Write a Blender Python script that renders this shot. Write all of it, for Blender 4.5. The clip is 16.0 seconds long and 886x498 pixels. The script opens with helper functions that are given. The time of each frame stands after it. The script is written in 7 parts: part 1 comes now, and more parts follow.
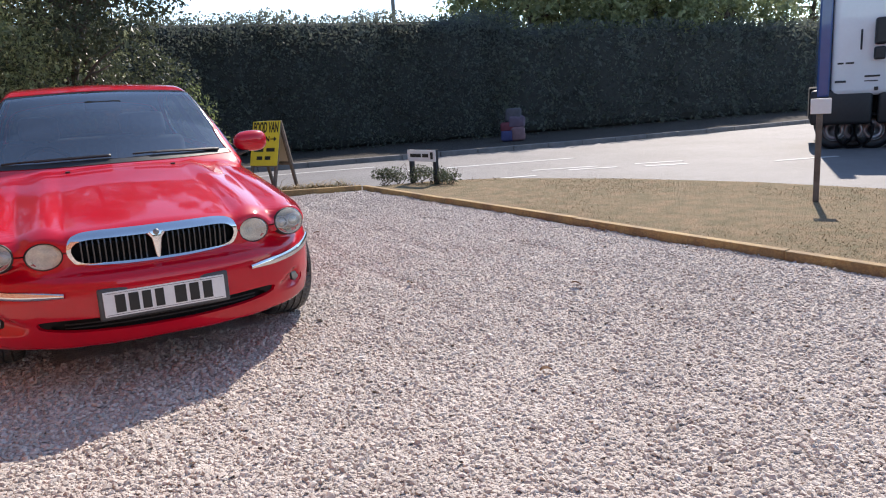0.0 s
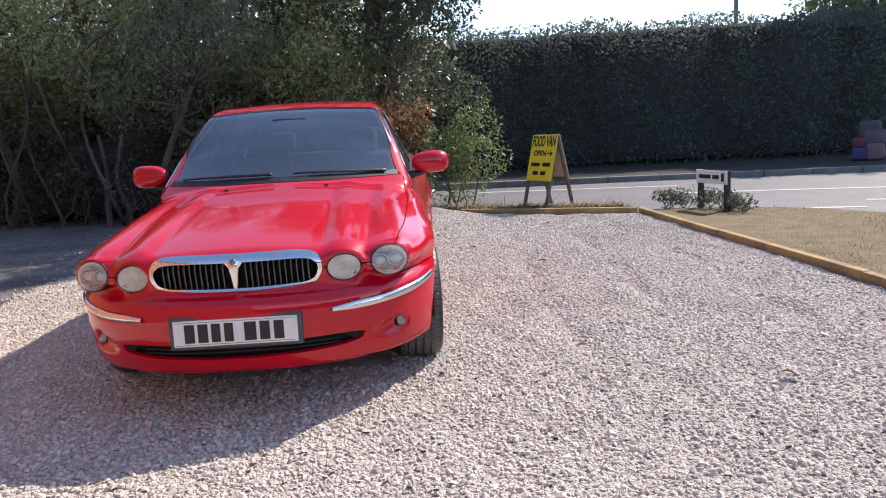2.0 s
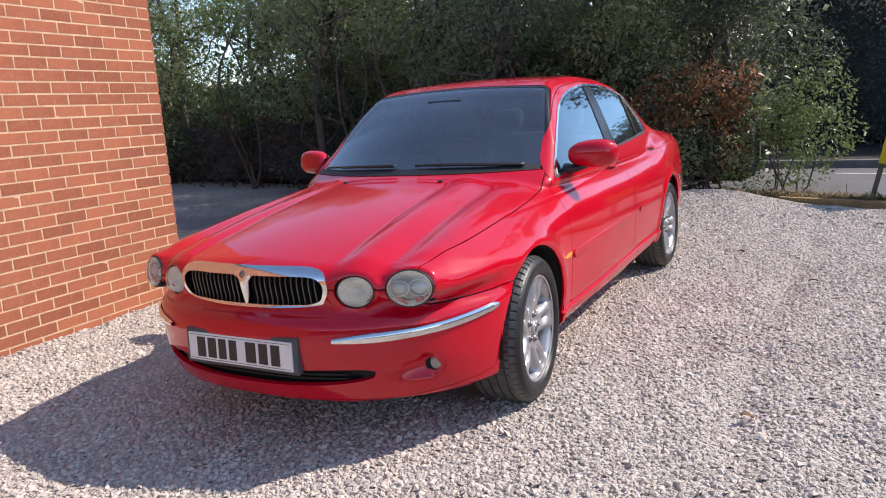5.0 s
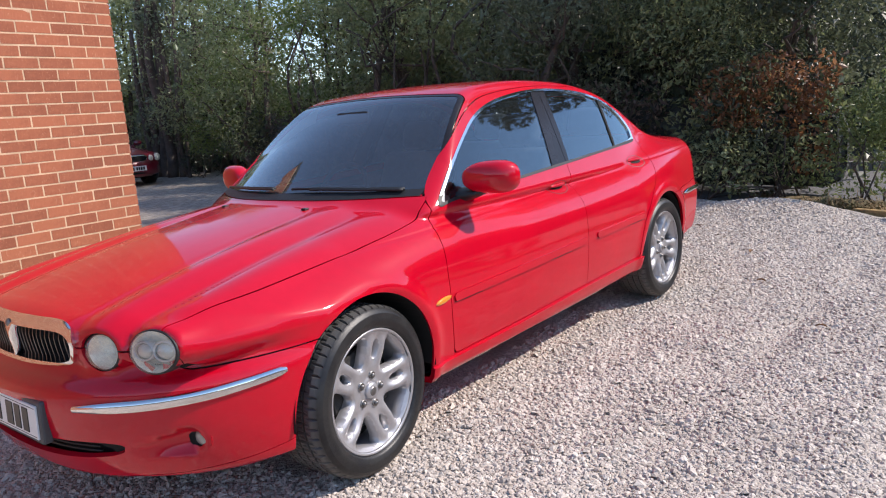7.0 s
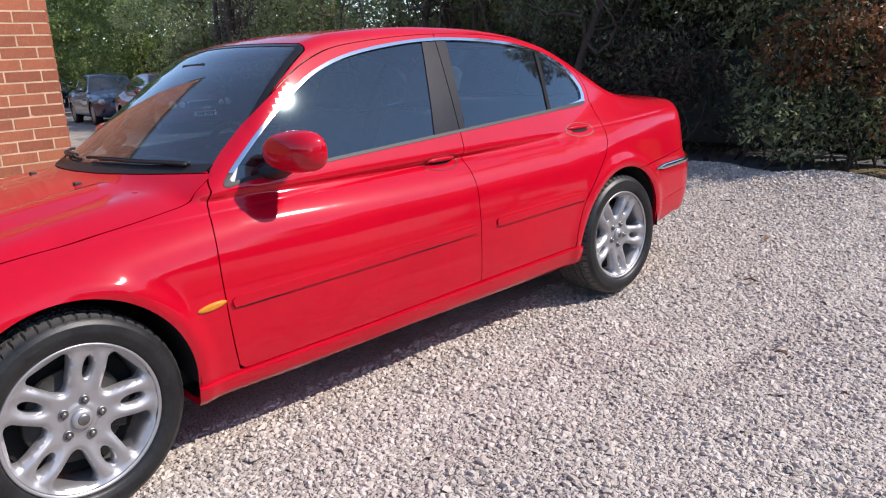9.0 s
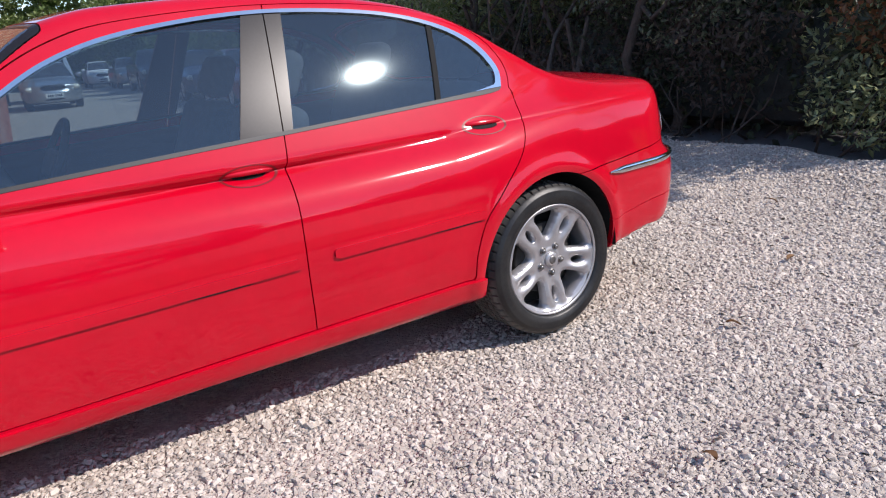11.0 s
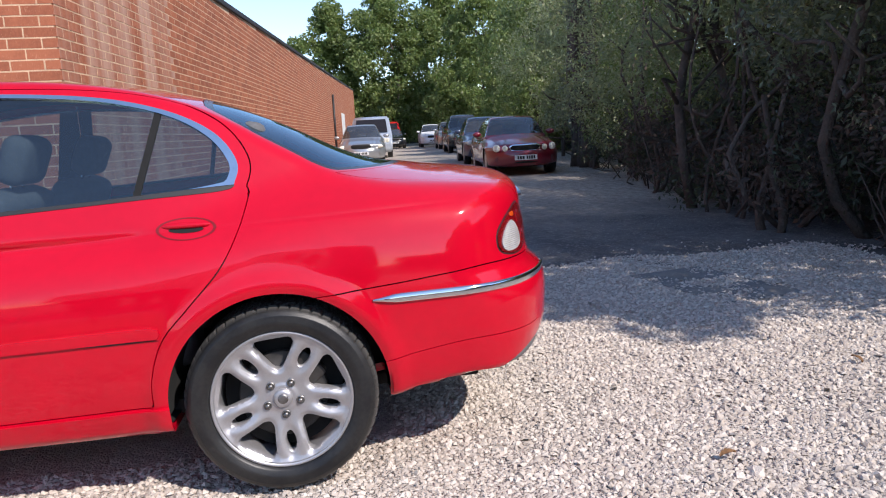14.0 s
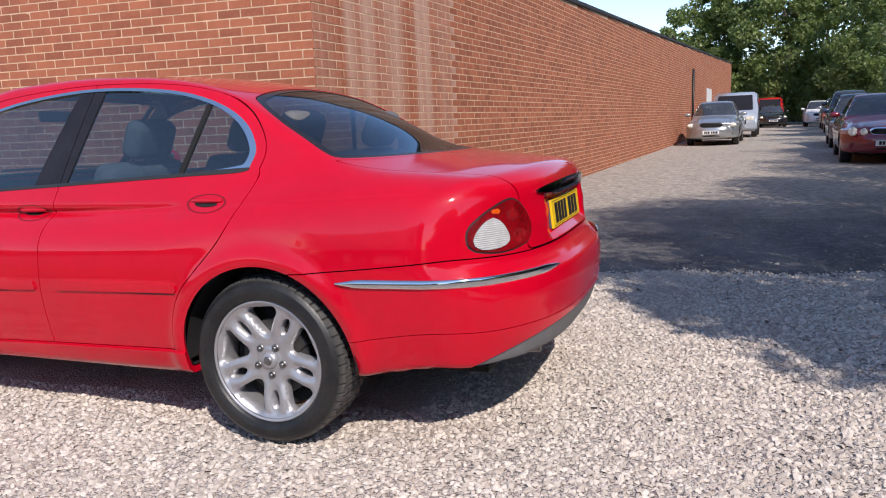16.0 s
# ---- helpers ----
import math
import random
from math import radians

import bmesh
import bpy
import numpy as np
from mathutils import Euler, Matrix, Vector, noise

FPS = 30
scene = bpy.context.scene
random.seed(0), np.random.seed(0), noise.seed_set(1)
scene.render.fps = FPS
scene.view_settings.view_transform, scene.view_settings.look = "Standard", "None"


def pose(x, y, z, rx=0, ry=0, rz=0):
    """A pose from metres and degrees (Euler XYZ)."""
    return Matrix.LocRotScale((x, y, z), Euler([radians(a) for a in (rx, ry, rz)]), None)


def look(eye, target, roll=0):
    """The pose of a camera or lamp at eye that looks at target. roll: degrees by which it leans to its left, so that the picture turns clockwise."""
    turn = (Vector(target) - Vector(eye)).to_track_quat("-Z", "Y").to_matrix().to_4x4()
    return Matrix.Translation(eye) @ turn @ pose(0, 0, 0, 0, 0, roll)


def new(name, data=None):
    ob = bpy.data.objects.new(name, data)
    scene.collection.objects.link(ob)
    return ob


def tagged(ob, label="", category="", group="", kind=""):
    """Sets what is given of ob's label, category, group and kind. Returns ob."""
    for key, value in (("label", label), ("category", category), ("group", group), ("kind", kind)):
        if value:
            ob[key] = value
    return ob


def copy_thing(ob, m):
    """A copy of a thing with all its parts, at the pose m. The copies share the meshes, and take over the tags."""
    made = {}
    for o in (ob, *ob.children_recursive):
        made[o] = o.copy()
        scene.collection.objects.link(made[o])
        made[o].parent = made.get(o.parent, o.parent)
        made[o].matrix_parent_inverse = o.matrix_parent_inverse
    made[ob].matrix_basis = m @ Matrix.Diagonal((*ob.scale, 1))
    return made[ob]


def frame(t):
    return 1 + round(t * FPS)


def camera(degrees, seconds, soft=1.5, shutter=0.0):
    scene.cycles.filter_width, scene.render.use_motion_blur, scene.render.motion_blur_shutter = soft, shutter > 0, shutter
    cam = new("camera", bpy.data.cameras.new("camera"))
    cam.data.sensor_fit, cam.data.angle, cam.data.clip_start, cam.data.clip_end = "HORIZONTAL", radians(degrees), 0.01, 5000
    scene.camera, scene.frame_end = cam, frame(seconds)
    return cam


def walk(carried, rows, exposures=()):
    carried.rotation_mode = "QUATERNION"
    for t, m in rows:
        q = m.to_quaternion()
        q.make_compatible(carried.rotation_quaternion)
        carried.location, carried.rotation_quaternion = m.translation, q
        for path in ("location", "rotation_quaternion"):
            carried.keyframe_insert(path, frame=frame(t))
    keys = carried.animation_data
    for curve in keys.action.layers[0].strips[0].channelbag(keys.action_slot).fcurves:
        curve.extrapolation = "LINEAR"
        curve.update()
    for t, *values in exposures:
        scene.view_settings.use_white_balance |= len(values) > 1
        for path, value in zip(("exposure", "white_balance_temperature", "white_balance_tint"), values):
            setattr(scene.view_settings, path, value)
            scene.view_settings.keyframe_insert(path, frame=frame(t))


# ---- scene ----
cam = camera(61.9, 16.0, soft=1.1)
METRES, EYE, TILT, LEAN, TURN = 10.44, 1.216, 0.0, 0.0, -32.0
ROWS = [
    (0.0, 0.0, 0.0, 0.0, -0.65, -11.62, 3.15),
    (0.5, 0.0233, 0.0224, -0.0001, 5.13, -11.84, 5.03),
    (1.0, 0.0436, 0.0412, 0.0014, 12.51, -11.11, 5.2),
    (1.5, 0.062, 0.066, 0.0006, 18.88, -10.33, 3.76),
    (2.0, 0.0862, 0.0906, -0.0, 26.35, -9.48, 3.06),
    (2.5, 0.099, 0.1134, 0.0007, 33.67, -9.14, 3.04),
    (3.0, 0.1031, 0.1389, 0.0022, 39.78, -9.2, 3.2),
    (3.5, 0.1136, 0.1622, 0.0017, 45.21, -9.38, 3.39),
    (6.0, 0.1445, 0.2942, 0.005, 61.84, -10.93, 4.07),
    (6.5, 0.1452, 0.3275, 0.0044, 64.26, -10.71, 4.33),
    (7.0, 0.1461, 0.3566, 0.007, 66.53, -10.64, 4.19),
    (7.5, 0.1387, 0.3884, 0.0076, 69.06, -10.83, 3.72),
    (8.0, 0.1341, 0.4169, 0.0057, 71.45, -11.46, 3.24),
    (8.5, 0.1321, 0.4482, 0.0055, 73.83, -12.53, 2.99),
    (9.0, 0.1192, 0.481, 0.0033, 75.61, -14.04, 3.37),
    (9.5, 0.1089, 0.5098, 0.0018, 75.77, -15.31, 4.14),
    (12.0, 0.0254, 0.646, -0.0036, 92.83, -14.87, 4.42),
    (12.5, 0.0184, 0.6769, -0.0058, 95.85, -14.28, 4.72),
    (13.0, 0.0047, 0.7088, -0.0052, 98.25, -13.42, 5.43),
    (13.5, -0.011, 0.7476, -0.0051, 102.45, -11.09, 4.74),
    (14.0, -0.0242, 0.7833, -0.0052, 110.43, -9.01, 3.13),
    (14.5, -0.042, 0.8131, -0.0021, 117.34, -8.38, 1.06),
    (15.0, -0.0556, 0.8434, -0.0041, 124.16, -8.4, 0.0),
    (15.5, -0.0755, 0.8656, -0.006, 130.3, -9.24, 0.29),
    (16.0, -0.0998, 0.8871, -0.0055, 139.36, -9.56, 2.2),
]
walk(cam, [(t, pose(0, 0, EYE, TILT, LEAN, TURN) @ pose(METRES * x, METRES * y, METRES * z, 90 + pitch, roll, yaw)) for t, x, y, z, yaw, pitch, roll in ROWS],
     exposures=[(0.0, 0.70, 6900, 14), (1.0, 0.76, 6900, 14), (2.5, 0.80, 6900, 14), (3.7, 0.70, 6850, 14), (6.0, 0.52, 6750, 14), (7.5, 0.52, 6650, 14), (9.5, 0.40, 6600, 14), (12.0, 0.45, 6550, 14), (14.0, 0.49, 6550, 14), (16.0, 0.30, 6600, 14)])

# ---- world and sun ----
SUN_AZ, SUN_EL = radians(35), radians(42.3)
sun_dir = Vector((math.cos(SUN_AZ) * math.cos(SUN_EL), math.sin(SUN_AZ) * math.cos(SUN_EL), math.sin(SUN_EL)))
world = bpy.data.worlds.new("world")
scene.world = world
world.use_nodes = True
wn = world.node_tree
sky = wn.nodes.new("ShaderNodeTexSky")
sky.sky_type, sky.sun_disc = "NISHITA", False
sky.sun_elevation, sky.sun_rotation = SUN_EL, math.pi / 2 - SUN_AZ
sky.altitude, sky.air_density, sky.dust_density, sky.ozone_density = 50, 0.9, 0.05, 2.0
wn.links.new(sky.outputs[0], wn.nodes["Background"].inputs[0])
wn.nodes["Background"].inputs[1].default_value = 0.18
sun = new("sun", bpy.data.lights.new("sun", "SUN"))
sun.data.energy, sun.data.angle, sun.data.color = 4.1, radians(0.55), (1.0, 0.94, 0.87)
sun.matrix_world = look(Vector((0, 0, 30)) + sun_dir * 30, (0, 0, 30))

# ---- small tools ----
def smooth_poly(mesh):
    mesh.polygons.foreach_set("use_smooth", np.ones(len(mesh.polygons), dtype=bool))


def mesh_np(name, verts, faces, smooth=False):
    """A mesh from arrays; faces all of one size."""
    me = bpy.data.meshes.new(name)
    verts = np.asarray(verts, dtype=np.float32)
    faces = np.asarray(faces, dtype=np.int32)
    k = faces.shape[1]
    me.vertices.add(len(verts))
    me.vertices.foreach_set("co", verts.ravel())
    me.loops.add(faces.size)
    me.loops.foreach_set("vertex_index", faces.ravel())
    me.polygons.add(len(faces))
    me.polygons.foreach_set("loop_start", np.arange(0, faces.size, k, dtype=np.int32))
    me.polygons.foreach_set("use_smooth", np.full(len(faces), smooth, dtype=bool))
    me.update(calc_edges=True)
    return me


def attach(ob, parent):
    if parent is not None:
        ob.parent = parent
    return ob


def thing(name, label, category, m=None, group="", kind=""):
    ob = new(name)
    ob.empty_display_size = 0.1
    if m is not None:
        ob.matrix_world = m
    return tagged(ob, label, category, group, kind)


def part(name, bm, material, parent=None, label="", smooth=False):
    me = bpy.data.meshes.new(name)
    bm.to_mesh(me)
    bm.free()
    if smooth:
        smooth_poly(me)
    me.materials.append(material)
    ob = attach(new(name, me), parent)
    return tagged(ob, label)


def part_np(name, verts, faces, material, parent=None, label="", smooth=False):
    me = mesh_np(name, verts, faces, smooth)
    me.materials.append(material)
    return tagged(attach(new(name, me), parent), label)


def box(bm, lo, hi, bevel=0.0, m=None, segs=2):
    """A box between two corners, with rounded edges, turned by m."""
    lo, hi = Vector(lo), Vector(hi)
    out = bmesh.ops.create_cube(bm, size=1.0)["verts"]
    for v in out:
        v.co = Vector((lo[i] + (v.co[i] + 0.5) * (hi[i] - lo[i]) for i in range(3)))
    if bevel:
        es = list({e for v in out for e in v.link_edges})
        res = bmesh.ops.bevel(bm, geom=es, offset=bevel, segments=segs, affect="EDGES", profile=0.5)
        out = list({v for f in res["faces"] for v in f.verts} | {v for v in out if v.is_valid})
    if m is not None:
        bmesh.ops.transform(bm, matrix=m, verts=out)
    return out


def tube(bm, pts, r, n=8, r2=None, cap=True):
    """A round bar along points; radius r to r2."""
    pts = [Vector(p) for p in pts]
    r2 = r if r2 is None else r2
    rings = []
    side = None
    for i, p in enumerate(pts):
        d = (pts[min(i + 1, len(pts) - 1)] - pts[max(i - 1, 0)]).normalized()
        if side is None:
            side = d.orthogonal().normalized()
        side = (side - d * side.dot(d)).normalized()
        up = d.cross(side)
        rr = r + (r2 - r) * i / max(1, len(pts) - 1)
        rings.append([bm.verts.new(p + (side * math.cos(a) + up * math.sin(a)) * rr) for a in [2 * math.pi * k / n for k in range(n)]])
    for a, b in zip(rings, rings[1:]):
        for k in range(n):
            bm.faces.new((a[k], a[(k + 1) % n], b[(k + 1) % n], b[k]))
    if cap:
        bm.faces.new(rings[0][::-1])
        bm.faces.new(rings[-1])
    return rings


def lathe(bm, prof, n=32, m=None):
    """Turns a profile of (radius, height) round the local z axis."""
    rings = []
    for r, h in prof:
        if r < 1e-6:
            rings.append([bm.verts.new((0, 0, h))])
        else:
            rings.append([bm.verts.new((r * math.cos(2 * math.pi * k / n), r * math.sin(2 * math.pi * k / n), h)) for k in range(n)])
    for a, b in zip(rings, rings[1:]):
        for k in range(n):
            j = (k + 1) % n
            if len(a) == 1 and len(b) > 1:
                bm.faces.new((a[0], b[j], b[k]))
            elif len(b) == 1 and len(a) > 1:
                bm.faces.new((a[k], a[j], b[0]))
            elif len(a) > 1:
                bm.faces.new((a[k], a[j], b[j], b[k]))
    vs = [v for r in rings for v in r]
    if m is not None:
        bmesh.ops.transform(bm, matrix=m, verts=vs)
    return vs


def curve_fn(pts):
    """A smooth curve through (x, value) pairs, for arrays: cubic Hermite with limited slopes, flat beyond the ends."""
    xs = np.array([p[0] for p in pts], float)
    ys = np.array([p[1] for p in pts], float)
    h = np.diff(xs)
    s = np.diff(ys) / h
    m = np.zeros(len(xs))
    m[0], m[-1] = s[0], s[-1]
    for i in range(1, len(xs) - 1):
        m[i] = 0 if s[i - 1] * s[i] <= 0 else 2 * s[i - 1] * s[i] / (s[i - 1] + s[i])

    def fn(x):
        x = np.clip(np.asarray(x, float), xs[0], xs[-1])
        i = np.clip(np.searchsorted(xs, x) - 1, 0, len(h) - 1)
        t = (x - xs[i]) / h[i]
        return ((1 + 2 * t) * (1 - t) ** 2 * ys[i] + t * (1 - t) ** 2 * h[i] * m[i] + t * t * (3 - 2 * t) * ys[i + 1] + t * t * (t - 1) * h[i] * m[i + 1])
    return fn


def spline(pts, n=12, closed=False):
    """Catmull-Rom through points of any dimension, as an array."""
    p = np.asarray(pts, float)
    k = len(p)
    out = []
    for i in range(k if closed else k - 1):
        a, b, c, d = (p[(i + j) % k] if closed else p[min(max(i + j, 0), k - 1)] for j in (-1, 0, 1, 2))
        for t in np.arange(n) / n:
            out.append(0.5 * (2 * b + (c - a) * t + (2 * a - 5 * b + 4 * c - d) * t * t + (3 * b - a - 3 * c + d) * t ** 3))
    if not closed:
        out.append(p[-1])
    return np.array(out)

# ---- materials ----
def mat(name, base, rough=0.5, metal=0.0, vary=0.0, scale=8.0, bump=0.0, bscale=60.0, coat=0.0, base2=None, spec=0.5, rvary=0.0, rand=0.0, island=0.0):
    """A principled material; vary mixes base and base2 by two noises, bump is the relief's strength."""
    m = bpy.data.materials.new(name)
    m.use_nodes = True
    nt = m.node_tree
    b = nt.nodes["Principled BSDF"]
    b.inputs["Base Color"].default_value = (*base, 1)
    b.inputs["Roughness"].default_value = rough
    b.inputs["Metallic"].default_value = metal
    b.inputs["Coat Weight"].default_value = coat
    b.inputs["Coat Roughness"].default_value = 0.06
    b.inputs["Specular IOR Level"].default_value = spec
    if vary or bump or rand or island:
        co = nt.nodes.new("ShaderNodeTexCoord")
    if vary or rand or island:
        n1 = nt.nodes.new("ShaderNodeTexNoise")
        n1.inputs["Scale"].default_value, n1.inputs["Detail"].default_value = scale, 6
        n2 = nt.nodes.new("ShaderNodeTexNoise")
        n2.inputs["Scale"].default_value, n2.inputs["Detail"].default_value = scale * 9, 3
        nt.links.new(co.outputs["Object"], n1.inputs["Vector"])
        nt.links.new(co.outputs["Object"], n2.inputs["Vector"])
        add = nt.nodes.new("ShaderNodeMath")
        add.operation = "MULTIPLY_ADD"
        nt.links.new(n2.outputs[0], add.inputs[0])
        add.inputs[1].default_value = 0.5
        nt.links.new(n1.outputs[0], add.inputs[2])
        last = add.outputs[0]
        if rand:
            oi = nt.nodes.new("ShaderNodeObjectInfo")
            a2 = nt.nodes.new("ShaderNodeMath")
            a2.operation = "MULTIPLY_ADD"
            nt.links.new(oi.outputs["Random"], a2.inputs[0])
            a2.inputs[1].default_value = rand
            nt.links.new(last, a2.inputs[2])
            last = a2.outputs[0]
        if island:
            ge = nt.nodes.new("ShaderNodeNewGeometry")
            a3 = nt.nodes.new("ShaderNodeMath")
            a3.operation = "MULTIPLY_ADD"
            nt.links.new(ge.outputs["Random Per Island"], a3.inputs[0])
            a3.inputs[1].default_value = island
            nt.links.new(last, a3.inputs[2])
            last = a3.outputs[0]
        mid = 0.75 + rand / 2 + island / 2
        mr = nt.nodes.new("ShaderNodeMapRange")
        half = 0.12 + 0.25 * (rand + island) + (0.1 if vary < 1 else 0.0)
        mr.inputs["From Min"].default_value, mr.inputs["From Max"].default_value = mid - half, mid + half
        nt.links.new(last, mr.inputs["Value"])
        mx = nt.nodes.new("ShaderNodeMix")
        mx.data_type = "RGBA"
        mx.inputs["A"].default_value = (*base, 1)
        mx.inputs["B"].default_value = (*(base2 or tuple(c * (1 - vary) for c in base)), 1)
        nt.links.new(mr.outputs[0], mx.inputs["Factor"])
        nt.links.new(mx.outputs["Result"], b.inputs["Base Color"])
        if rvary:
            mr2 = nt.nodes.new("ShaderNodeMapRange")
            mr2.inputs["From Min"].default_value, mr2.inputs["From Max"].default_value = 0.4, 1.1
            mr2.inputs["To Min"].default_value, mr2.inputs["To Max"].default_value = rough - rvary, rough + rvary
            nt.links.new(add.outputs[0], mr2.inputs["Value"])
            nt.links.new(mr2.outputs[0], b.inputs["Roughness"])
    if bump:
        n3 = nt.nodes.new("ShaderNodeTexNoise")
        n3.inputs["Scale"].default_value, n3.inputs["Detail"].default_value = bscale, 6
        nt.links.new(co.outputs["Object"], n3.inputs["Vector"])
        bp = nt.nodes.new("ShaderNodeBump")
        bp.inputs["Strength"].default_value, bp.inputs["Distance"].default_value = bump, 0.02
        nt.links.new(n3.outputs[0], bp.inputs["Height"])
        nt.links.new(bp.outputs[0], b.inputs["Normal"])
    return m


def glass_mat(name, tint, rough=0.02, ior=1.5, dust_haze=0.0, film=(0.55, 0.56, 0.57), gloss=(1.0, 1.0, 1.0)):
    """A pane: clear or tinted through, with the gloss of glass; gloss can tint its reflections sky-blue."""
    m = bpy.data.materials.new(name)
    m.use_nodes = True
    nt = m.node_tree
    nt.nodes.remove(nt.nodes["Principled BSDF"])
    out = nt.nodes["Material Output"]
    tr = nt.nodes.new("ShaderNodeBsdfTransparent")
    tr.inputs[0].default_value = (*tint, 1)
    gl = nt.nodes.new("ShaderNodeBsdfGlossy")
    gl.inputs["Color"].default_value = (*gloss, 1)
    gl.inputs["Roughness"].default_value = rough
    # Schlick's curve: alike from both sides of the pane
    lw = nt.nodes.new("ShaderNodeLayerWeight")
    lw.inputs[0].default_value = 0.5
    pw = nt.nodes.new("ShaderNodeMath")
    pw.operation = "POWER"
    pw.inputs[1].default_value = 3.4
    nt.links.new(lw.outputs["Facing"], pw.inputs[0])
    f0 = 2.0 * ((ior - 1) / (ior + 1)) ** 2
    fr = nt.nodes.new("ShaderNodeMath")
    fr.operation = "MULTIPLY_ADD"
    fr.inputs[1].default_value, fr.inputs[2].default_value = 1 - f0, f0
    nt.links.new(pw.outputs[0], fr.inputs[0])
    mx = nt.nodes.new("ShaderNodeMixShader")
    nt.links.new(fr.outputs[0], mx.inputs[0])
    nt.links.new(tr.outputs[0], mx.inputs[1])
    nt.links.new(gl.outputs[0], mx.inputs[2])
    last = mx.outputs[0]
    # diffuse film: dust, plus painted haze that stands in for reflected sky
    if dust_haze:
        df = nt.nodes.new("ShaderNodeBsdfDiffuse")
        df.inputs[0].default_value = (*film, 1)
        no = nt.nodes.new("ShaderNodeTexNoise")
        no.inputs["Scale"].default_value, no.inputs["Detail"].default_value = 4.0, 5
        co = nt.nodes.new("ShaderNodeTexCoord")
        nt.links.new(co.outputs["Object"], no.inputs["Vector"])
        mr = nt.nodes.new("ShaderNodeMapRange")
        mr.inputs["To Min"].default_value, mr.inputs["To Max"].default_value = dust_haze * 0.5, dust_haze * 1.5
        nt.links.new(no.outputs[0], mr.inputs["Value"])
        m2 = nt.nodes.new("ShaderNodeMixShader")
        nt.links.new(mr.outputs[0], m2.inputs[0])
        nt.links.new(last, m2.inputs[1])
        nt.links.new(df.outputs[0], m2.inputs[2])
        last = m2.outputs[0]
    nt.links.new(last, out.inputs[0])
    return m


M_red = mat("red_paint", (0.54, 0.001, 0.016), 0.4, 0.0, coat=1.0, vary=0.12, scale=3.0, spec=0.05)
M_maroon = mat("maroon_paint", (0.19, 0.006, 0.02), 0.3, 0.0, coat=1.0, vary=0.15, scale=3.0)
M_silver = mat("silver_paint", (0.42, 0.43, 0.44), 0.3, 0.7, coat=0.8, vary=0.1, scale=3.0)
M_black_paint = mat("black_paint", (0.012, 0.013, 0.016), 0.25, 0.0, coat=1.0, vary=0.3, scale=3.0)
M_white_paint = mat("white_paint", (0.75, 0.76, 0.77), 0.35, 0.0, coat=0.6, vary=0.06, scale=2.0)
M_blue_paint = mat("blue_paint", (0.022, 0.075, 0.23), 0.35, 0.0, coat=0.8, vary=0.15, scale=2.0)
M_chrome = mat("chrome", (0.78, 0.79, 0.8), 0.07, 1.0, vary=0.08, scale=20)
M_alloy = mat("silver_alloy", (0.47, 0.46, 0.47), 0.42, 0.7, vary=0.12, scale=25, rvary=0.08)
M_dark_iron = mat("dark_iron", (0.07, 0.066, 0.062), 0.6, 0.7, vary=0.4, scale=30)
M_steel = mat("dull_steel", (0.3, 0.29, 0.28), 0.45, 1.0, vary=0.3, scale=30)
M_tyre = mat("tyre_rubber", (0.009, 0.009, 0.010), 0.4, 0.0, vary=1.0, scale=9, base2=(0.020, 0.0195, 0.019), bump=0.08, bscale=260, spec=0.45)
def road_tyre():
    """Black sidewalls and a dusty grey tread."""
    m = mat("worn_tyre_rubber", (0.009, 0.009, 0.010), 0.42, 0.0, vary=1.0, scale=9, base2=(0.020, 0.0195, 0.019), bump=0.08, bscale=260, spec=0.45)
    nt = m.node_tree
    b = nt.nodes["Principled BSDF"]
    tc, sep, ln, mr, mx = (nt.nodes.new("ShaderNode" + k) for k in ("TexCoord", "SeparateXYZ", "VectorMath", "MapRange", "Mix"))
    cmb = nt.nodes.new("ShaderNodeCombineXYZ")
    nt.links.new(tc.outputs["Object"], sep.inputs[0])
    nt.links.new(sep.outputs[0], cmb.inputs[0])
    nt.links.new(sep.outputs[1], cmb.inputs[1])
    ln.operation = "LENGTH"
    nt.links.new(cmb.outputs[0], ln.inputs[0])
    mr.inputs["From Min"].default_value, mr.inputs["From Max"].default_value, mr.inputs["To Max"].default_value = 0.302, 0.3135, 0.85
    nt.links.new(ln.outputs["Value"], mr.inputs["Value"])
    mx.data_type = "RGBA"
    nt.links.new(mr.outputs[0], mx.inputs["Factor"])
    nt.links.new(b.inputs["Base Color"].links[0].from_socket, mx.inputs["A"])
    mx.inputs["B"].default_value = (0.085, 0.082, 0.078, 1)
    nt.links.new(mx.outputs["Result"], b.inputs["Base Color"])
    return m


M_road_tyre = road_tyre()
M_plastic = mat("black_plastic", (0.018, 0.018, 0.019), 0.5, 0.0, vary=0.3, scale=30, bump=0.1, bscale=400)
M_liner = mat("dark_liner", (0.008, 0.008, 0.008), 0.9, 0.0, vary=0.4, scale=10)
M_bpillar = mat("pillar_film", (0.022, 0.021, 0.025), 0.24, 0.0, vary=0.3, scale=12, spec=0.2)
M_glass = glass_mat("window_glass", (0.50, 0.60, 0.65), rough=0.03, ior=1.6, dust_haze=0.014, gloss=(0.74, 0.92, 1.0))
M_rear_glass = glass_mat("rear_glass", (0.30, 0.34, 0.36), ior=1.38, dust_haze=0.010, gloss=(0.45, 0.58, 0.68))
M_belt = mat("satin_belt_trim", (0.022, 0.022, 0.024), 0.55, 0.0, vary=0.1, scale=20)
M_screen = glass_mat("windscreen_glass", (0.50, 0.58, 0.61), ior=1.7, dust_haze=0.035, gloss=(0.9, 0.96, 1.0))
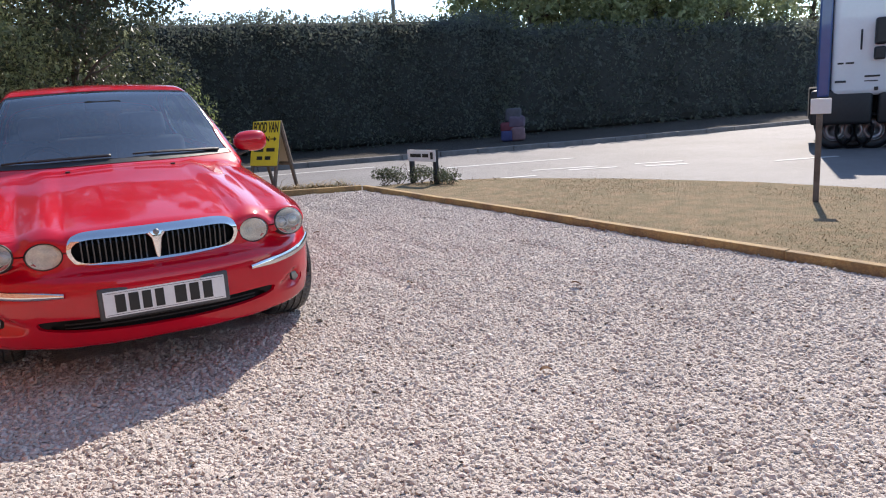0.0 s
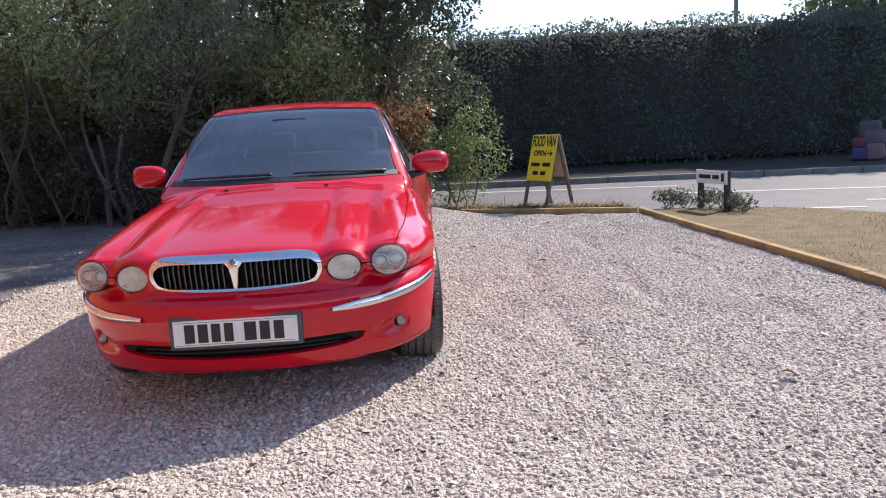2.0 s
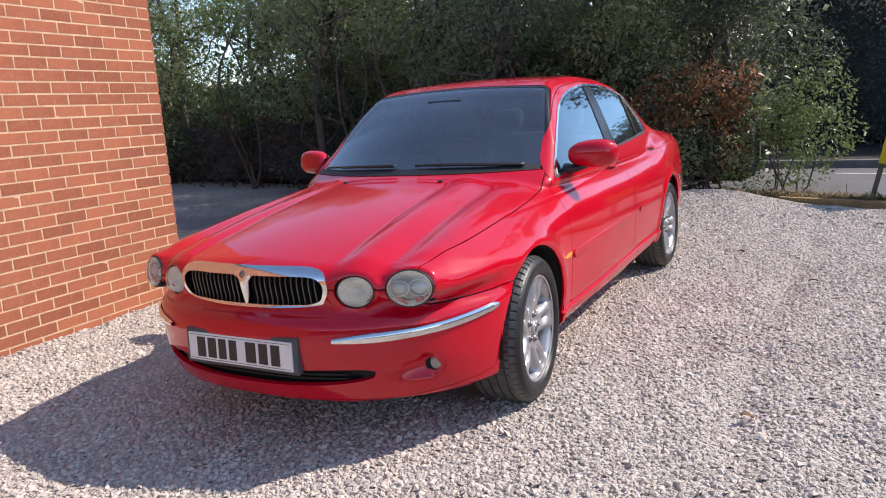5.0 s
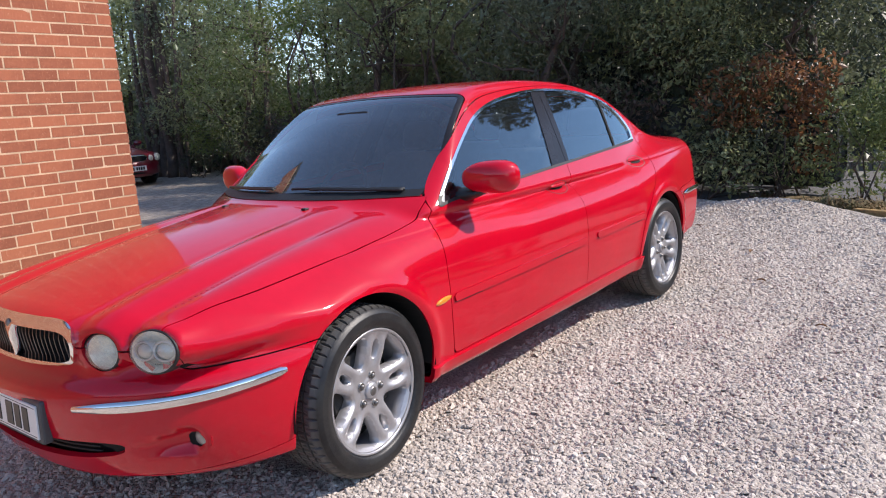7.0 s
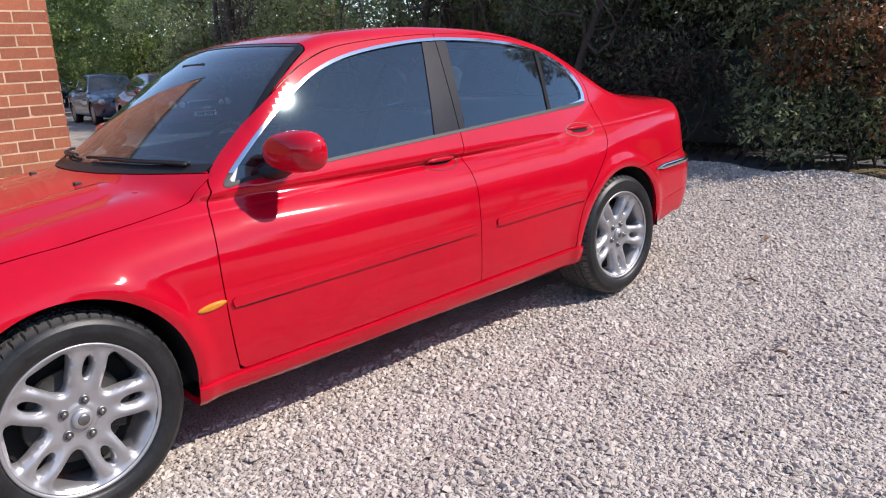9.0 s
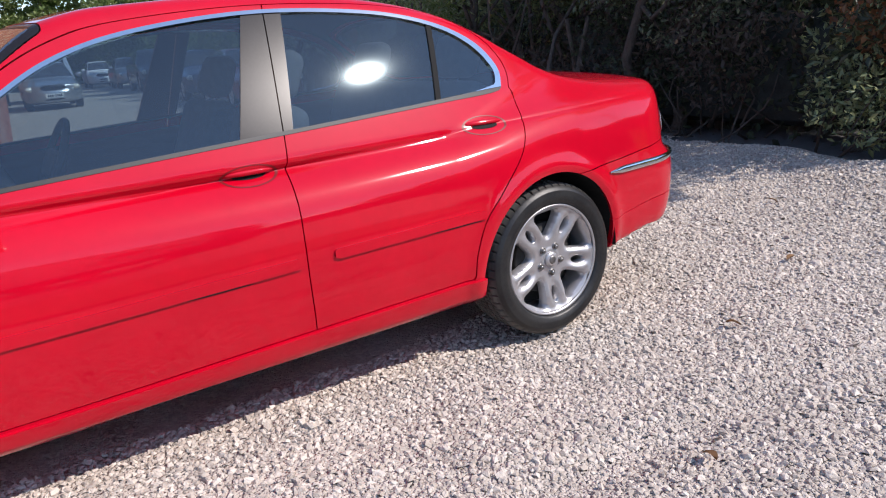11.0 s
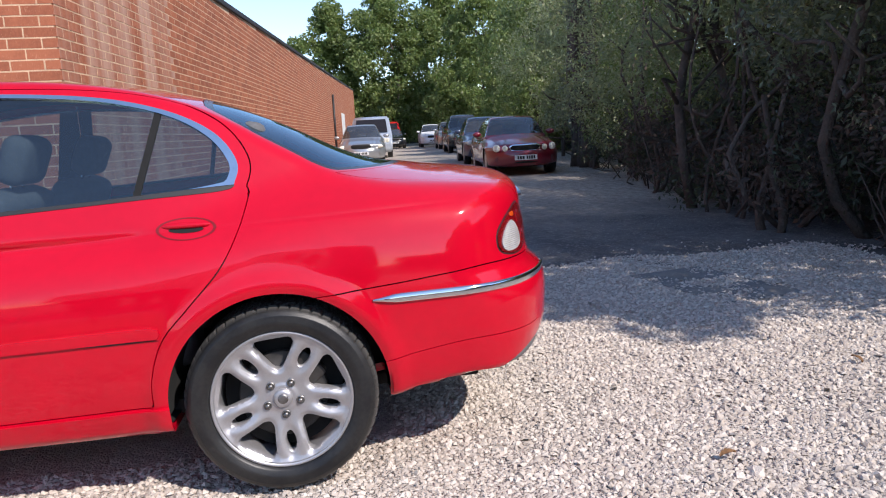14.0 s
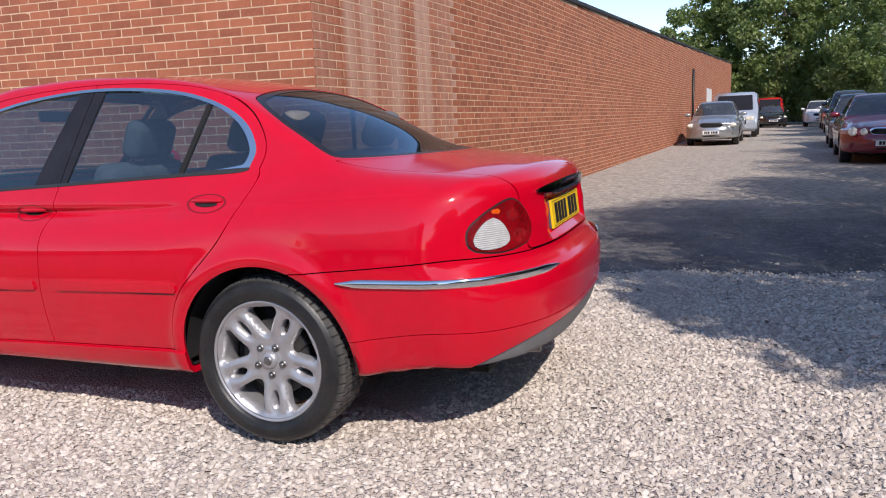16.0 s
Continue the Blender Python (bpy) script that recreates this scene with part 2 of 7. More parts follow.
# cream film: aged lens haze, also brightening the lamps like light off gravel
M_lens = glass_mat("lamp_glass", (0.97, 0.97, 0.95), ior=1.4, dust_haze=0.14, film=(0.86, 0.80, 0.66))
M_redlens = mat("red_lens", (0.26, 0.002, 0.006), 0.08, 0.0, coat=1.0, vary=0.55, scale=16, bump=0.25, bscale=90)
M_whitelens = mat("clear_ribbed_lens", (0.55, 0.55, 0.54), 0.15, 0.1, coat=1.0, vary=0.2, scale=40, bump=0.3, bscale=120)
wnt = M_whitelens.node_tree
wav = wnt.nodes.new("ShaderNodeTexWave")
wav.bands_direction = "Z"
wav.inputs["Scale"].default_value, wav.inputs["Distortion"].default_value = 44.0, 1.5
wco = wnt.nodes.new("ShaderNodeTexCoord")
wnt.links.new(wco.outputs["Object"], wav.inputs["Vector"])
wbp = wnt.nodes.new("ShaderNodeBump")
wbp.inputs["Strength"].default_value, wbp.inputs["Distance"].default_value = 0.5, 0.004
wnt.links.new(wav.outputs["Fac"], wbp.inputs["Height"])
wnt.links.new(wbp.outputs[0], wnt.nodes["Principled BSDF"].inputs["Normal"])
M_cell = mat("lamp_cell", (0.42, 0.004, 0.008), 0.05, 0.2, coat=1.0, vary=0.7, scale=30, bump=0.5, bscale=110)
M_orange = mat("orange_reflector", (0.75, 0.10, 0.01), 0.12, 0.0, coat=1.0, vary=0.3, scale=40)
M_amber = mat("amber_lens", (0.75, 0.26, 0.01), 0.12, 0.0, coat=1.0, vary=0.2, scale=60)
M_bowl = mat("lamp_reflector", (0.95, 0.90, 0.76), 0.35, 0.1, vary=0.5, scale=16, bump=0.25, bscale=45)
M_cloth = mat("grey_seat_cloth", (0.14, 0.14, 0.145), 0.9, 0.0, vary=0.25, scale=30, bump=0.3, bscale=300)
M_dash = mat("dark_dash", (0.02, 0.02, 0.022), 0.7, 0.0, vary=0.3, scale=20, bump=0.2, bscale=300)
M_plate_w = mat("white_plate", (0.78, 0.78, 0.76), 0.35, 0.0, vary=0.12, scale=12)
M_plate_y = mat("yellow_plate", (0.85, 0.55, 0.01), 0.35, 0.0, vary=0.08, scale=12)
M_ink = mat("black_print", (0.012, 0.012, 0.012), 0.4, 0.0, vary=0.3, scale=40)
def brick_mat(name, stain=0.0, loose=False):
    """Rustic red brick: a tone for each brick, dragged relief with pale scratches, and a pale lime bloom in streaks."""
    each = 0.12 if stain else 0.5
    m = mat(name, (0.40, 0.136, 0.072), 0.88, 0.0, vary=1.0, scale=5, base2=(0.27, 0.090, 0.050), rand=0.0 if loose else each, island=each if loose else 0.0, spec=0.25)
    nt = m.node_tree
    b = nt.nodes["Principled BSDF"]
    tone = b.inputs["Base Color"].links[0].from_socket
    geo = nt.nodes.new("ShaderNodeNewGeometry")

    def noise(stretch, scale, detail, warp=0.0):
        mp = nt.nodes.new("ShaderNodeMapping")
        mp.inputs["Scale"].default_value = stretch
        nt.links.new(geo.outputs["Position"], mp.inputs["Vector"])
        no = nt.nodes.new("ShaderNodeTexNoise")
        no.inputs["Scale"].default_value, no.inputs["Detail"].default_value, no.inputs["Distortion"].default_value = scale, detail, warp
        nt.links.new(mp.outputs[0], no.inputs["Vector"])
        return no.outputs[0]

    def ramp(sock, lo, hi, top):
        mr = nt.nodes.new("ShaderNodeMapRange")
        mr.inputs["From Min"].default_value, mr.inputs["From Max"].default_value, mr.inputs["To Max"].default_value = lo, hi, top
        nt.links.new(sock, mr.inputs["Value"])
        return mr.outputs[0]

    def mix(fac, a, colour):
        mx = nt.nodes.new("ShaderNodeMix")
        mx.data_type = "RGBA"
        nt.links.new(fac, mx.inputs["Factor"])
        nt.links.new(a, mx.inputs["A"])
        mx.inputs["B"].default_value = (*colour, 1)
        return mx.outputs["Result"]

    drag = noise((1.0, 1.0, 0.6), 55.0, 5, 1.6)
    tone = mix(ramp(drag, 0.60, 0.74, 0.4), tone, (0.58, 0.30, 0.18))
    tone = mix(ramp(noise((1, 1, 1), 0.9, 4), 0.5, 0.75, 0.35), tone, (0.23, 0.085, 0.055))
    if stain:
        tone = mix(ramp(noise((5.0, 5.0, 0.14), 1.0, 3), 0.34, 0.66, stain), tone, (0.52, 0.35, 0.27))
    nt.links.new(tone, b.inputs["Base Color"])
    bp = nt.nodes.new("ShaderNodeBump")
    bp.inputs["Strength"].default_value, bp.inputs["Distance"].default_value = 0.4, 0.006
    nt.links.new(drag, bp.inputs["Height"])
    nt.links.new(bp.outputs[0], b.inputs["Normal"])
    return m


M_brick, M_brick_far = brick_mat("red_brick"), brick_mat("red_brick_run", loose=True)
M_mortar = mat("mortar", (0.70, 0.48, 0.31), 0.95, 0.0, vary=0.3, scale=9, bump=0.5, bscale=120)
M_coping = mat("dark_coping", (0.035, 0.037, 0.042), 0.7, 0.0, vary=0.4, scale=5, bump=0.3, bscale=80)
M_gravel = mat("gravel_stone", (0.64, 0.57, 0.50), 0.9, 0.0, vary=1.0, scale=0.6, base2=(0.43, 0.37, 0.32), bump=0.3, bscale=150, island=1.1, spec=0.2)
def stone_bed(name, base, base2, cell):
    """Packed small stones: cells of two sizes with a tone each, and relief."""
    m = mat(name, base, 0.92, 0.0, vary=1.0, scale=1.5, base2=base2, spec=0.2)
    nt = m.node_tree
    b = nt.nodes["Principled BSDF"]
    co = nt.nodes.new("ShaderNodeTexCoord")
    mix = [n for n in nt.nodes if n.bl_idname == "ShaderNodeMix"][0]
    mr = [n for n in nt.nodes if n.bl_idname == "ShaderNodeMapRange"][0]
    last = None
    for k, size in enumerate((cell, cell * 0.6)):
        vo = nt.nodes.new("ShaderNodeTexVoronoi")
        vo.inputs["Scale"].default_value = 1 / size
        nt.links.new(co.outputs["Object"], vo.inputs["Vector"])
        if k == 0:
            sp = nt.nodes.new("ShaderNodeSeparateColor")
            nt.links.new(vo.outputs["Color"], sp.inputs[0])
            ad = nt.nodes.new("ShaderNodeMath")
            ad.operation = "MULTIPLY_ADD"
            nt.links.new(mr.outputs[0], ad.inputs[0])
            ad.inputs[1].default_value = 0.35
            mu = nt.nodes.new("ShaderNodeMath")
            mu.operation = "MULTIPLY"
            mu.inputs[1].default_value = 0.7
            nt.links.new(sp.outputs[0], mu.inputs[0])
            nt.links.new(mu.outputs[0], ad.inputs[2])
            nt.links.new(ad.outputs[0], mix.inputs["Factor"])
        bp = nt.nodes.new("ShaderNodeBump")
        bp.invert = True
        bp.inputs["Strength"].default_value, bp.inputs["Distance"].default_value = 1.0, size * 0.9
        nt.links.new(vo.outputs["Distance"], bp.inputs["Height"])
        if last:
            nt.links.new(last.outputs[0], bp.inputs["Normal"])
        last = bp
    nt.links.new(last.outputs[0], b.inputs["Normal"])
    return m


M_gravel_bed = stone_bed("gravel_bed", (0.64, 0.565, 0.50), (0.40, 0.345, 0.305), 0.013)
M_asphalt = mat("asphalt", (0.105, 0.105, 0.11), 0.85, 0.0, vary=0.5, scale=1.2, bump=0.6, bscale=150, base2=(0.075, 0.075, 0.08))
M_road = mat("road_asphalt", (0.158, 0.154, 0.158), 0.68, 0.0, vary=0.3, scale=0.7, bump=0.4, bscale=120)
M_drive = mat("drive_asphalt", (0.155, 0.147, 0.142), 0.9, 0.0, vary=1.0, scale=0.9, bump=0.9, bscale=70, base2=(0.085, 0.082, 0.085))
dnt = M_drive.node_tree
dgeo, dsep, dno, dadd, dmr, dmx = (dnt.nodes.new("ShaderNode" + k) for k in ("NewGeometry", "SeparateXYZ", "TexNoise", "Math", "MapRange", "Mix"))
dust_from = dnt.nodes["Principled BSDF"].inputs["Base Color"].links[0].from_socket
dnt.links.new(dgeo.outputs["Position"], dsep.inputs[0])
dnt.links.new(dgeo.outputs["Position"], dno.inputs["Vector"])
dno.inputs["Scale"].default_value, dno.inputs["Detail"].default_value, dno.inputs["Roughness"].default_value = 0.6, 12, 0.68
dadd.operation, dadd.inputs[1].default_value = "MULTIPLY_ADD", 9.0
dnt.links.new(dno.outputs[0], dadd.inputs[0])
dnt.links.new(dsep.outputs[0], dadd.inputs[2])
dmr.inputs["From Min"].default_value, dmr.inputs["From Max"].default_value = 0.9, -2.2
dnt.links.new(dadd.outputs[0], dmr.inputs["Value"])
dmx.data_type = "RGBA"
dfn, dfr, dfm = (dnt.nodes.new("ShaderNode" + k) for k in ("TexNoise", "MapRange", "Mix"))
dfn.inputs["Scale"].default_value, dfn.inputs["Detail"].default_value, dfn.inputs["Roughness"].default_value = 9.0, 9, 0.8
dnt.links.new(dgeo.outputs["Position"], dfn.inputs["Vector"])
dfr.inputs["From Min"].default_value, dfr.inputs["From Max"].default_value = 0.38, 0.62
dnt.links.new(dfn.outputs[0], dfr.inputs["Value"])
dfm.data_type = "RGBA"
dfm.inputs["A"].default_value, dfm.inputs["B"].default_value = (0.20, 0.18, 0.155, 1), (0.52, 0.45, 0.375, 1)
dnt.links.new(dfr.outputs[0], dfm.inputs["Factor"])
dnt.links.new(dfm.outputs["Result"], dmx.inputs["B"])
dnt.links.new(dmr.outputs[0], dmx.inputs["Factor"])
# loose pale grit lying in the dark surface
dgn, dgr, dgm = (dnt.nodes.new("ShaderNode" + k) for k in ("TexNoise", "MapRange", "Mix"))
dgn.inputs["Scale"].default_value, dgn.inputs["Detail"].default_value, dgn.inputs["Roughness"].default_value = 32.0, 4, 0.7
dnt.links.new(dgeo.outputs["Position"], dgn.inputs["Vector"])
dgr.inputs["From Min"].default_value, dgr.inputs["From Max"].default_value, dgr.inputs["To Max"].default_value = 0.54, 0.68, 0.85
dnt.links.new(dgn.outputs[0], dgr.inputs["Value"])
dgm.data_type = "RGBA"
dgm.inputs["B"].default_value = (0.36, 0.33, 0.30, 1)
dnt.links.new(dust_from, dgm.inputs["A"])
dnt.links.new(dgr.outputs[0], dgm.inputs["Factor"])
dnt.links.new(dgm.outputs["Result"], dmx.inputs["A"])
dnt.links.new(dmx.outputs["Result"], dnt.nodes["Principled BSDF"].inputs["Base Color"])
M_grass_soil = mat("dry_turf", (0.245, 0.165, 0.090), 0.95, 0.0, vary=0.8, scale=4.5, base2=(0.125, 0.105, 0.048), bump=1.0, bscale=60)
M_blade = mat("dry_grass", (0.33, 0.215, 0.11), 0.8, 0.0, vary=1.0, scale=3, base2=(0.14, 0.13, 0.05), island=0.6)
M_timber = mat("treated_timber", (0.38, 0.25, 0.10), 0.8, 0.0, vary=1.0, scale=4, base2=(0.24, 0.155, 0.07), bump=0.5, bscale=50)
M_grey_wood = mat("weathered_wood", (0.19, 0.15, 0.12), 0.85, 0.0, vary=0.5, scale=8, bump=0.5, bscale=60)
M_kerb = mat("concrete_kerb", (0.25, 0.24, 0.23), 0.9, 0.0, vary=0.35, scale=5, bump=0.4, bscale=90)
M_yellow = mat("yellow_board", (0.72, 0.55, 0.03), 0.5, 0.0, vary=0.12, scale=6)
M_cream = mat("cream_board", (0.62, 0.52, 0.42), 0.6, 0.0, vary=0.15, scale=6)
M_white = mat("white_sheet", (0.74, 0.74, 0.73), 0.5, 0.0, vary=0.1, scale=5)
M_line = mat("road_paint", (0.6, 0.6, 0.58), 0.7, 0.0, vary=0.35, scale=6)
M_bark = mat("bark", (0.13, 0.10, 0.082), 0.95, 0.0, vary=0.5, scale=6, bump=1.0, bscale=30)
M_dark_pavement = mat("dark_pavement", (0.05, 0.042, 0.034), 0.95, 0.0, vary=0.5, scale=5, bump=1.0, bscale=40)


def leaf_mat(name, a, b, rough=0.40, spec=0.55):
    m = mat(name, a, rough, 0.0, vary=1.0, scale=0.8, base2=b, island=0.8, spec=spec)
    nt = m.node_tree
    bs = nt.nodes["Principled BSDF"]
    tl = nt.nodes.new("ShaderNodeBsdfTranslucent")
    mx = nt.nodes.new("ShaderNodeMixShader")
    mx.inputs[0].default_value = 0.48
    src = bs.inputs["Base Color"].links[0].from_socket
    nt.links.new(src, tl.inputs[0])
    nt.links.new(bs.outputs[0], mx.inputs[1])
    nt.links.new(tl.outputs[0], mx.inputs[2])
    nt.links.new(mx.outputs[0], nt.nodes["Material Output"].inputs[0])
    return m


M_leaf_dark = leaf_mat("dark_leaves", (0.13, 0.15, 0.095), (0.235, 0.26, 0.155), 0.36, 0.6)
M_leaf_hedge = leaf_mat("hedge_leaves", (0.11, 0.128, 0.112), (0.15, 0.172, 0.135), 0.55, 0.28)
M_leaf_low = leaf_mat("dull_shaded_leaves", (0.055, 0.068, 0.04), (0.10, 0.118, 0.065))
M_leaf_mid = leaf_mat("green_leaves", (0.19, 0.225, 0.11), (0.33, 0.365, 0.18), 0.36, 0.6)
M_leaf_light = leaf_mat("light_leaves", (0.12, 0.18, 0.045), (0.22, 0.27, 0.09))
M_leaf_brown = leaf_mat("dead_leaves", (0.20, 0.085, 0.04), (0.30, 0.15, 0.07))
M_leaf_shrub = leaf_mat("shrub_leaves", (0.12, 0.165, 0.055), (0.22, 0.26, 0.11))
M_leaf_dead = leaf_mat("withered_ivy", (0.08, 0.062, 0.052), (0.17, 0.125, 0.10))

# ---- ground ----
rng = np.random.default_rng(7)


def sheet(name, pts, z, material, label, category):
    """A flat sheet; z may be a function of x and y."""
    bm = bmesh.new()
    zf = z if callable(z) else (lambda x, y: z)
    bm.faces.new([bm.verts.new((x, y, zf(x, y))) for x, y in pts])
    ob = part(name, bm, material)
    return tagged(ob, label, category, kind="structure")


def drive_z(x, y=0.0):
    return 0.0075 * np.clip(-1.4 - x, 0, 26)


def yard_z(x, y):
    """The gravel's uneven surface: soft waves, tyre ruts and a spill by the trees."""
    x, y = np.asarray(x, float), np.asarray(y, float)
    z = -0.018 + 0.006 * np.sin(1.7 * x + 0.6 * y) * np.sin(1.3 * y - 0.8 * x) + 0.004 * np.sin(5.1 * x + 1.7) * np.sin(4.3 * y)
    z = z + 0.010 * np.sin(7.3 * x + 2.1 * y + 0.7) * np.sin(5.9 * y - 3.3 * x) * (0.5 + 0.5 * np.sin(0.9 * y + 1.3 * x)) + 0.006 * np.sin(13 * x - 6 * y) * np.sin(11 * y + 4 * x + 2)
    z = z + 0.15 * np.exp(-((x - 1.75) / 0.75) ** 2 - ((y - 10.6) / 0.5) ** 2) + 0.08 * np.exp(-((x - 0.3) / 0.7) ** 2 - ((y - 11.2) / 0.5) ** 2)
    for c in (2.55, 3.15, 3.75):
        z = z - 0.034 * np.exp(-((x - c - 0.22 * np.sin(0.55 * y + c)) / 0.085) ** 2) * (0.55 + 0.45 * np.sin(3.1 * y + 5 * c)) * np.clip((y - 3.0) / 2, 0, 1) * np.clip((10 - y) / 2, 0, 1)
    return z


sheet("ground", [(-900, -900), (900, -900), (900, 900), (-900, 900)], -0.085, M_asphalt, "grey asphalt ground reaching into the distance", "ground")
sheet("road", [(-60, 25.5), (-60, 15.8), (1.5, 11.35), (4.9, 9.62), (8.5, 2.0), (9.5, -60), (120, -60), (120, -5), (60, 5)], -0.05, M_road, "pale grey asphalt road with faded lines", "road")
# gravel bed on a grid
gx, gy = np.linspace(-1.74, 4.63, 92), np.linspace(-8, 11.6, 260)
X, Y = np.meshgrid(gx, gy, indexing="ij")
edge = 4.63 - np.clip(Y - 9.45, 0, 5) * 2.3
X = np.minimum(X, np.maximum(edge, -1.7))
V = np.stack([X, Y, yard_z(X, Y)], 2).reshape(-1, 3)
i, j = np.meshgrid(np.arange(91), np.arange(259), indexing="ij")
F = np.stack([i * 260 + j, (i + 1) * 260 + j, (i + 1) * 260 + j + 1, i * 260 + j + 1], 2).reshape(-1, 4)
yard = part_np("gravel_bed", V, F, M_gravel_bed, None, "", True)
tagged(yard, "bed of pale crushed gravel in the yard", "gravel", kind="structure")
bm = bmesh.new()
bm.faces.new([bm.verts.new((x, y, -0.022)) for x, y in ((-1.6, -60), (4.63, -60), (4.63, -8), (-1.6, -8))])
tagged(part("gravel_apron", bm, M_gravel_bed), "pale gravel apron", "gravel", kind="structure")


def stones(pitch, region, size, name, mask=None, ground=yard_z):
    """Crushed stones strewn over the yard, angular and half sunk, about one to each square of that pitch."""
    gx, gy = np.meshgrid(np.arange(region[0], region[1], pitch), np.arange(region[2], region[3], pitch), indexing="ij")
    x, y = gx.ravel() + rng.uniform(-0.6, 0.6, gx.size) * pitch, gy.ravel() + rng.uniform(-0.6, 0.6, gx.size) * pitch
    n = len(x)
    if mask is not None:
        ok = mask(x, y, n)
    else:
        ok = (x < 4.6 - np.clip(y - 9.4, 0, 9) * 2.3) | (y < 9.4)
        ok &= y > 1.9 - 0.65 * np.clip(x, 0, 3)
        # the edge towards the drive is ragged
        ok &= x > np.where(y < 5.45, -1.69, -1.70) + (y > 5.3) * 0.12 * np.sin(3.1 * y) * np.sin(1.3 * y + 1) - 0.15 * rng.random(n)
        # none in the dark under the car
        ok &= ~((np.abs(x - 0.75) < 0.55) & (y > 4.1) & (y < 7.4))
    x, y = x[ok], y[ok]
    n = len(x)
    s = size * rng.lognormal(0, 0.22, n)
    base = np.array([(-1, -0.85, -0.55), (1, -0.85, -0.55), (1, 0.85, -0.55), (-1, 0.85, -0.55), (-0.72, 0, 0.55), (0, -0.62, 0.6), (0.72, 0, 0.55), (0, 0.62, 0.6)], float)
    v = base[None] * rng.uniform(0.75, 1.2, (n, 8, 1)) + rng.normal(0, 0.13, (n, 8, 3))
    v *= np.stack([s * rng.uniform(0.85, 1.35, n), s * rng.uniform(0.75, 1.1, n), s * rng.uniform(0.6, 0.95, n)], 1)[:, None, :]
    a, b = rng.uniform(0, 2 * math.pi, n), rng.normal(0, 0.42, n)
    ca, sa, cb, sb = np.cos(a)[:, None], np.sin(a)[:, None], np.cos(b)[:, None], np.sin(b)[:, None]
    vx, vz = v[:, :, 0] * cb - v[:, :, 2] * sb, v[:, :, 0] * sb + v[:, :, 2] * cb
    vx, vy = vx * ca - v[:, :, 1] * sa, vx * sa + v[:, :, 1] * ca
    z = ground(x, y) + s * rng.uniform(-0.2, 0.45, n)
    V = np.stack([vx + x[:, None], vy + y[:, None], vz + z[:, None]], 2).reshape(-1, 3)
    f = np.array([(4, 5, 6), (4, 6, 7), (0, 1, 5), (1, 6, 5), (1, 2, 6), (2, 7, 6), (2, 3, 7), (3, 4, 7), (3, 0, 4), (0, 5, 4)])
    F = (f[None] + 8 * np.arange(n)[:, None, None]).reshape(-1, 3)
    ob = part_np(name, V, F, M_gravel)
    return tagged(ob, "loose pale grey and pinkish crushed gravel stones", "gravel", kind="stuff")


def grit(x, y, n):
    """Stones carried out over the drive, fewer the further they went."""
    return (rng.random(n) < 0.6 * np.exp((x + 1.4) / 0.22)) & (x < -1.25)


stones(0.0208, (-1.9, 4.62, 0.2, 8.6), 0.0094, "gravel")
stones(0.0250, (-1.9, 4.62, 8.6, 11.7), 0.0108, "gravel")
stones(0.0400, (-2.8, -1.2, 5.9, 12.0), 0.0095, "gravel", grit, lambda x, y: drive_z(x) - 0.024)

# drive between the wall and the trees
bm = bmesh.new()
xs = np.linspace(-1.35, -80, 40)
rows = [[bm.verts.new((x, y, float(drive_z(x)) - 0.028)) for y in (2.0, 20.0)] for x in xs]
for a, b in zip(rows, rows[1:]):
    bm.faces.new((a[0], a[1], b[1], b[0]))
bmesh.ops.recalc_face_normals(bm, faces=bm.faces)
for f in bm.faces:
    if f.normal.z < 0:
        f.normal_flip()
tagged(part("drive", bm, M_drive), "worn dark asphalt drive strewn with grit", "driveway", kind="structure")
# a flush cover in the gravel
bm = bmesh.new()
box(bm, (-0.55, -0.32, -0.04), (0.55, 0.32, -0.015), 0.004, Matrix.Translation((-0.62, 9.95, 0.0)) @ pose(0, 0, 0, 0, 0, 8))
tagged(part("drain_cover", bm, M_kerb), "worn grey drain cover set in gravel", "drain cover")

# verge
VERGE = [(4.72, -40), (9.4, -40), (9.0, -4), (8.15, 3.9), (7.95, 5.5), (7.4, 7.1), (6.5, 8.75), (5.7, 9.35), (4.72, 9.6)]
sheet("verge", VERGE, 0.004, M_grass_soil, "parched grass verge, brown and patchy", "verge")
sheet("verge_strip", [(4.7, 9.62), (4.55, 10.35), (2.6, 11.45), (1.2, 12.1), (1.2, 11.2), (2.3, 10.55), (4.63, 9.52)], -0.006, M_grass_soil, "narrow strip of parched grass", "verge")


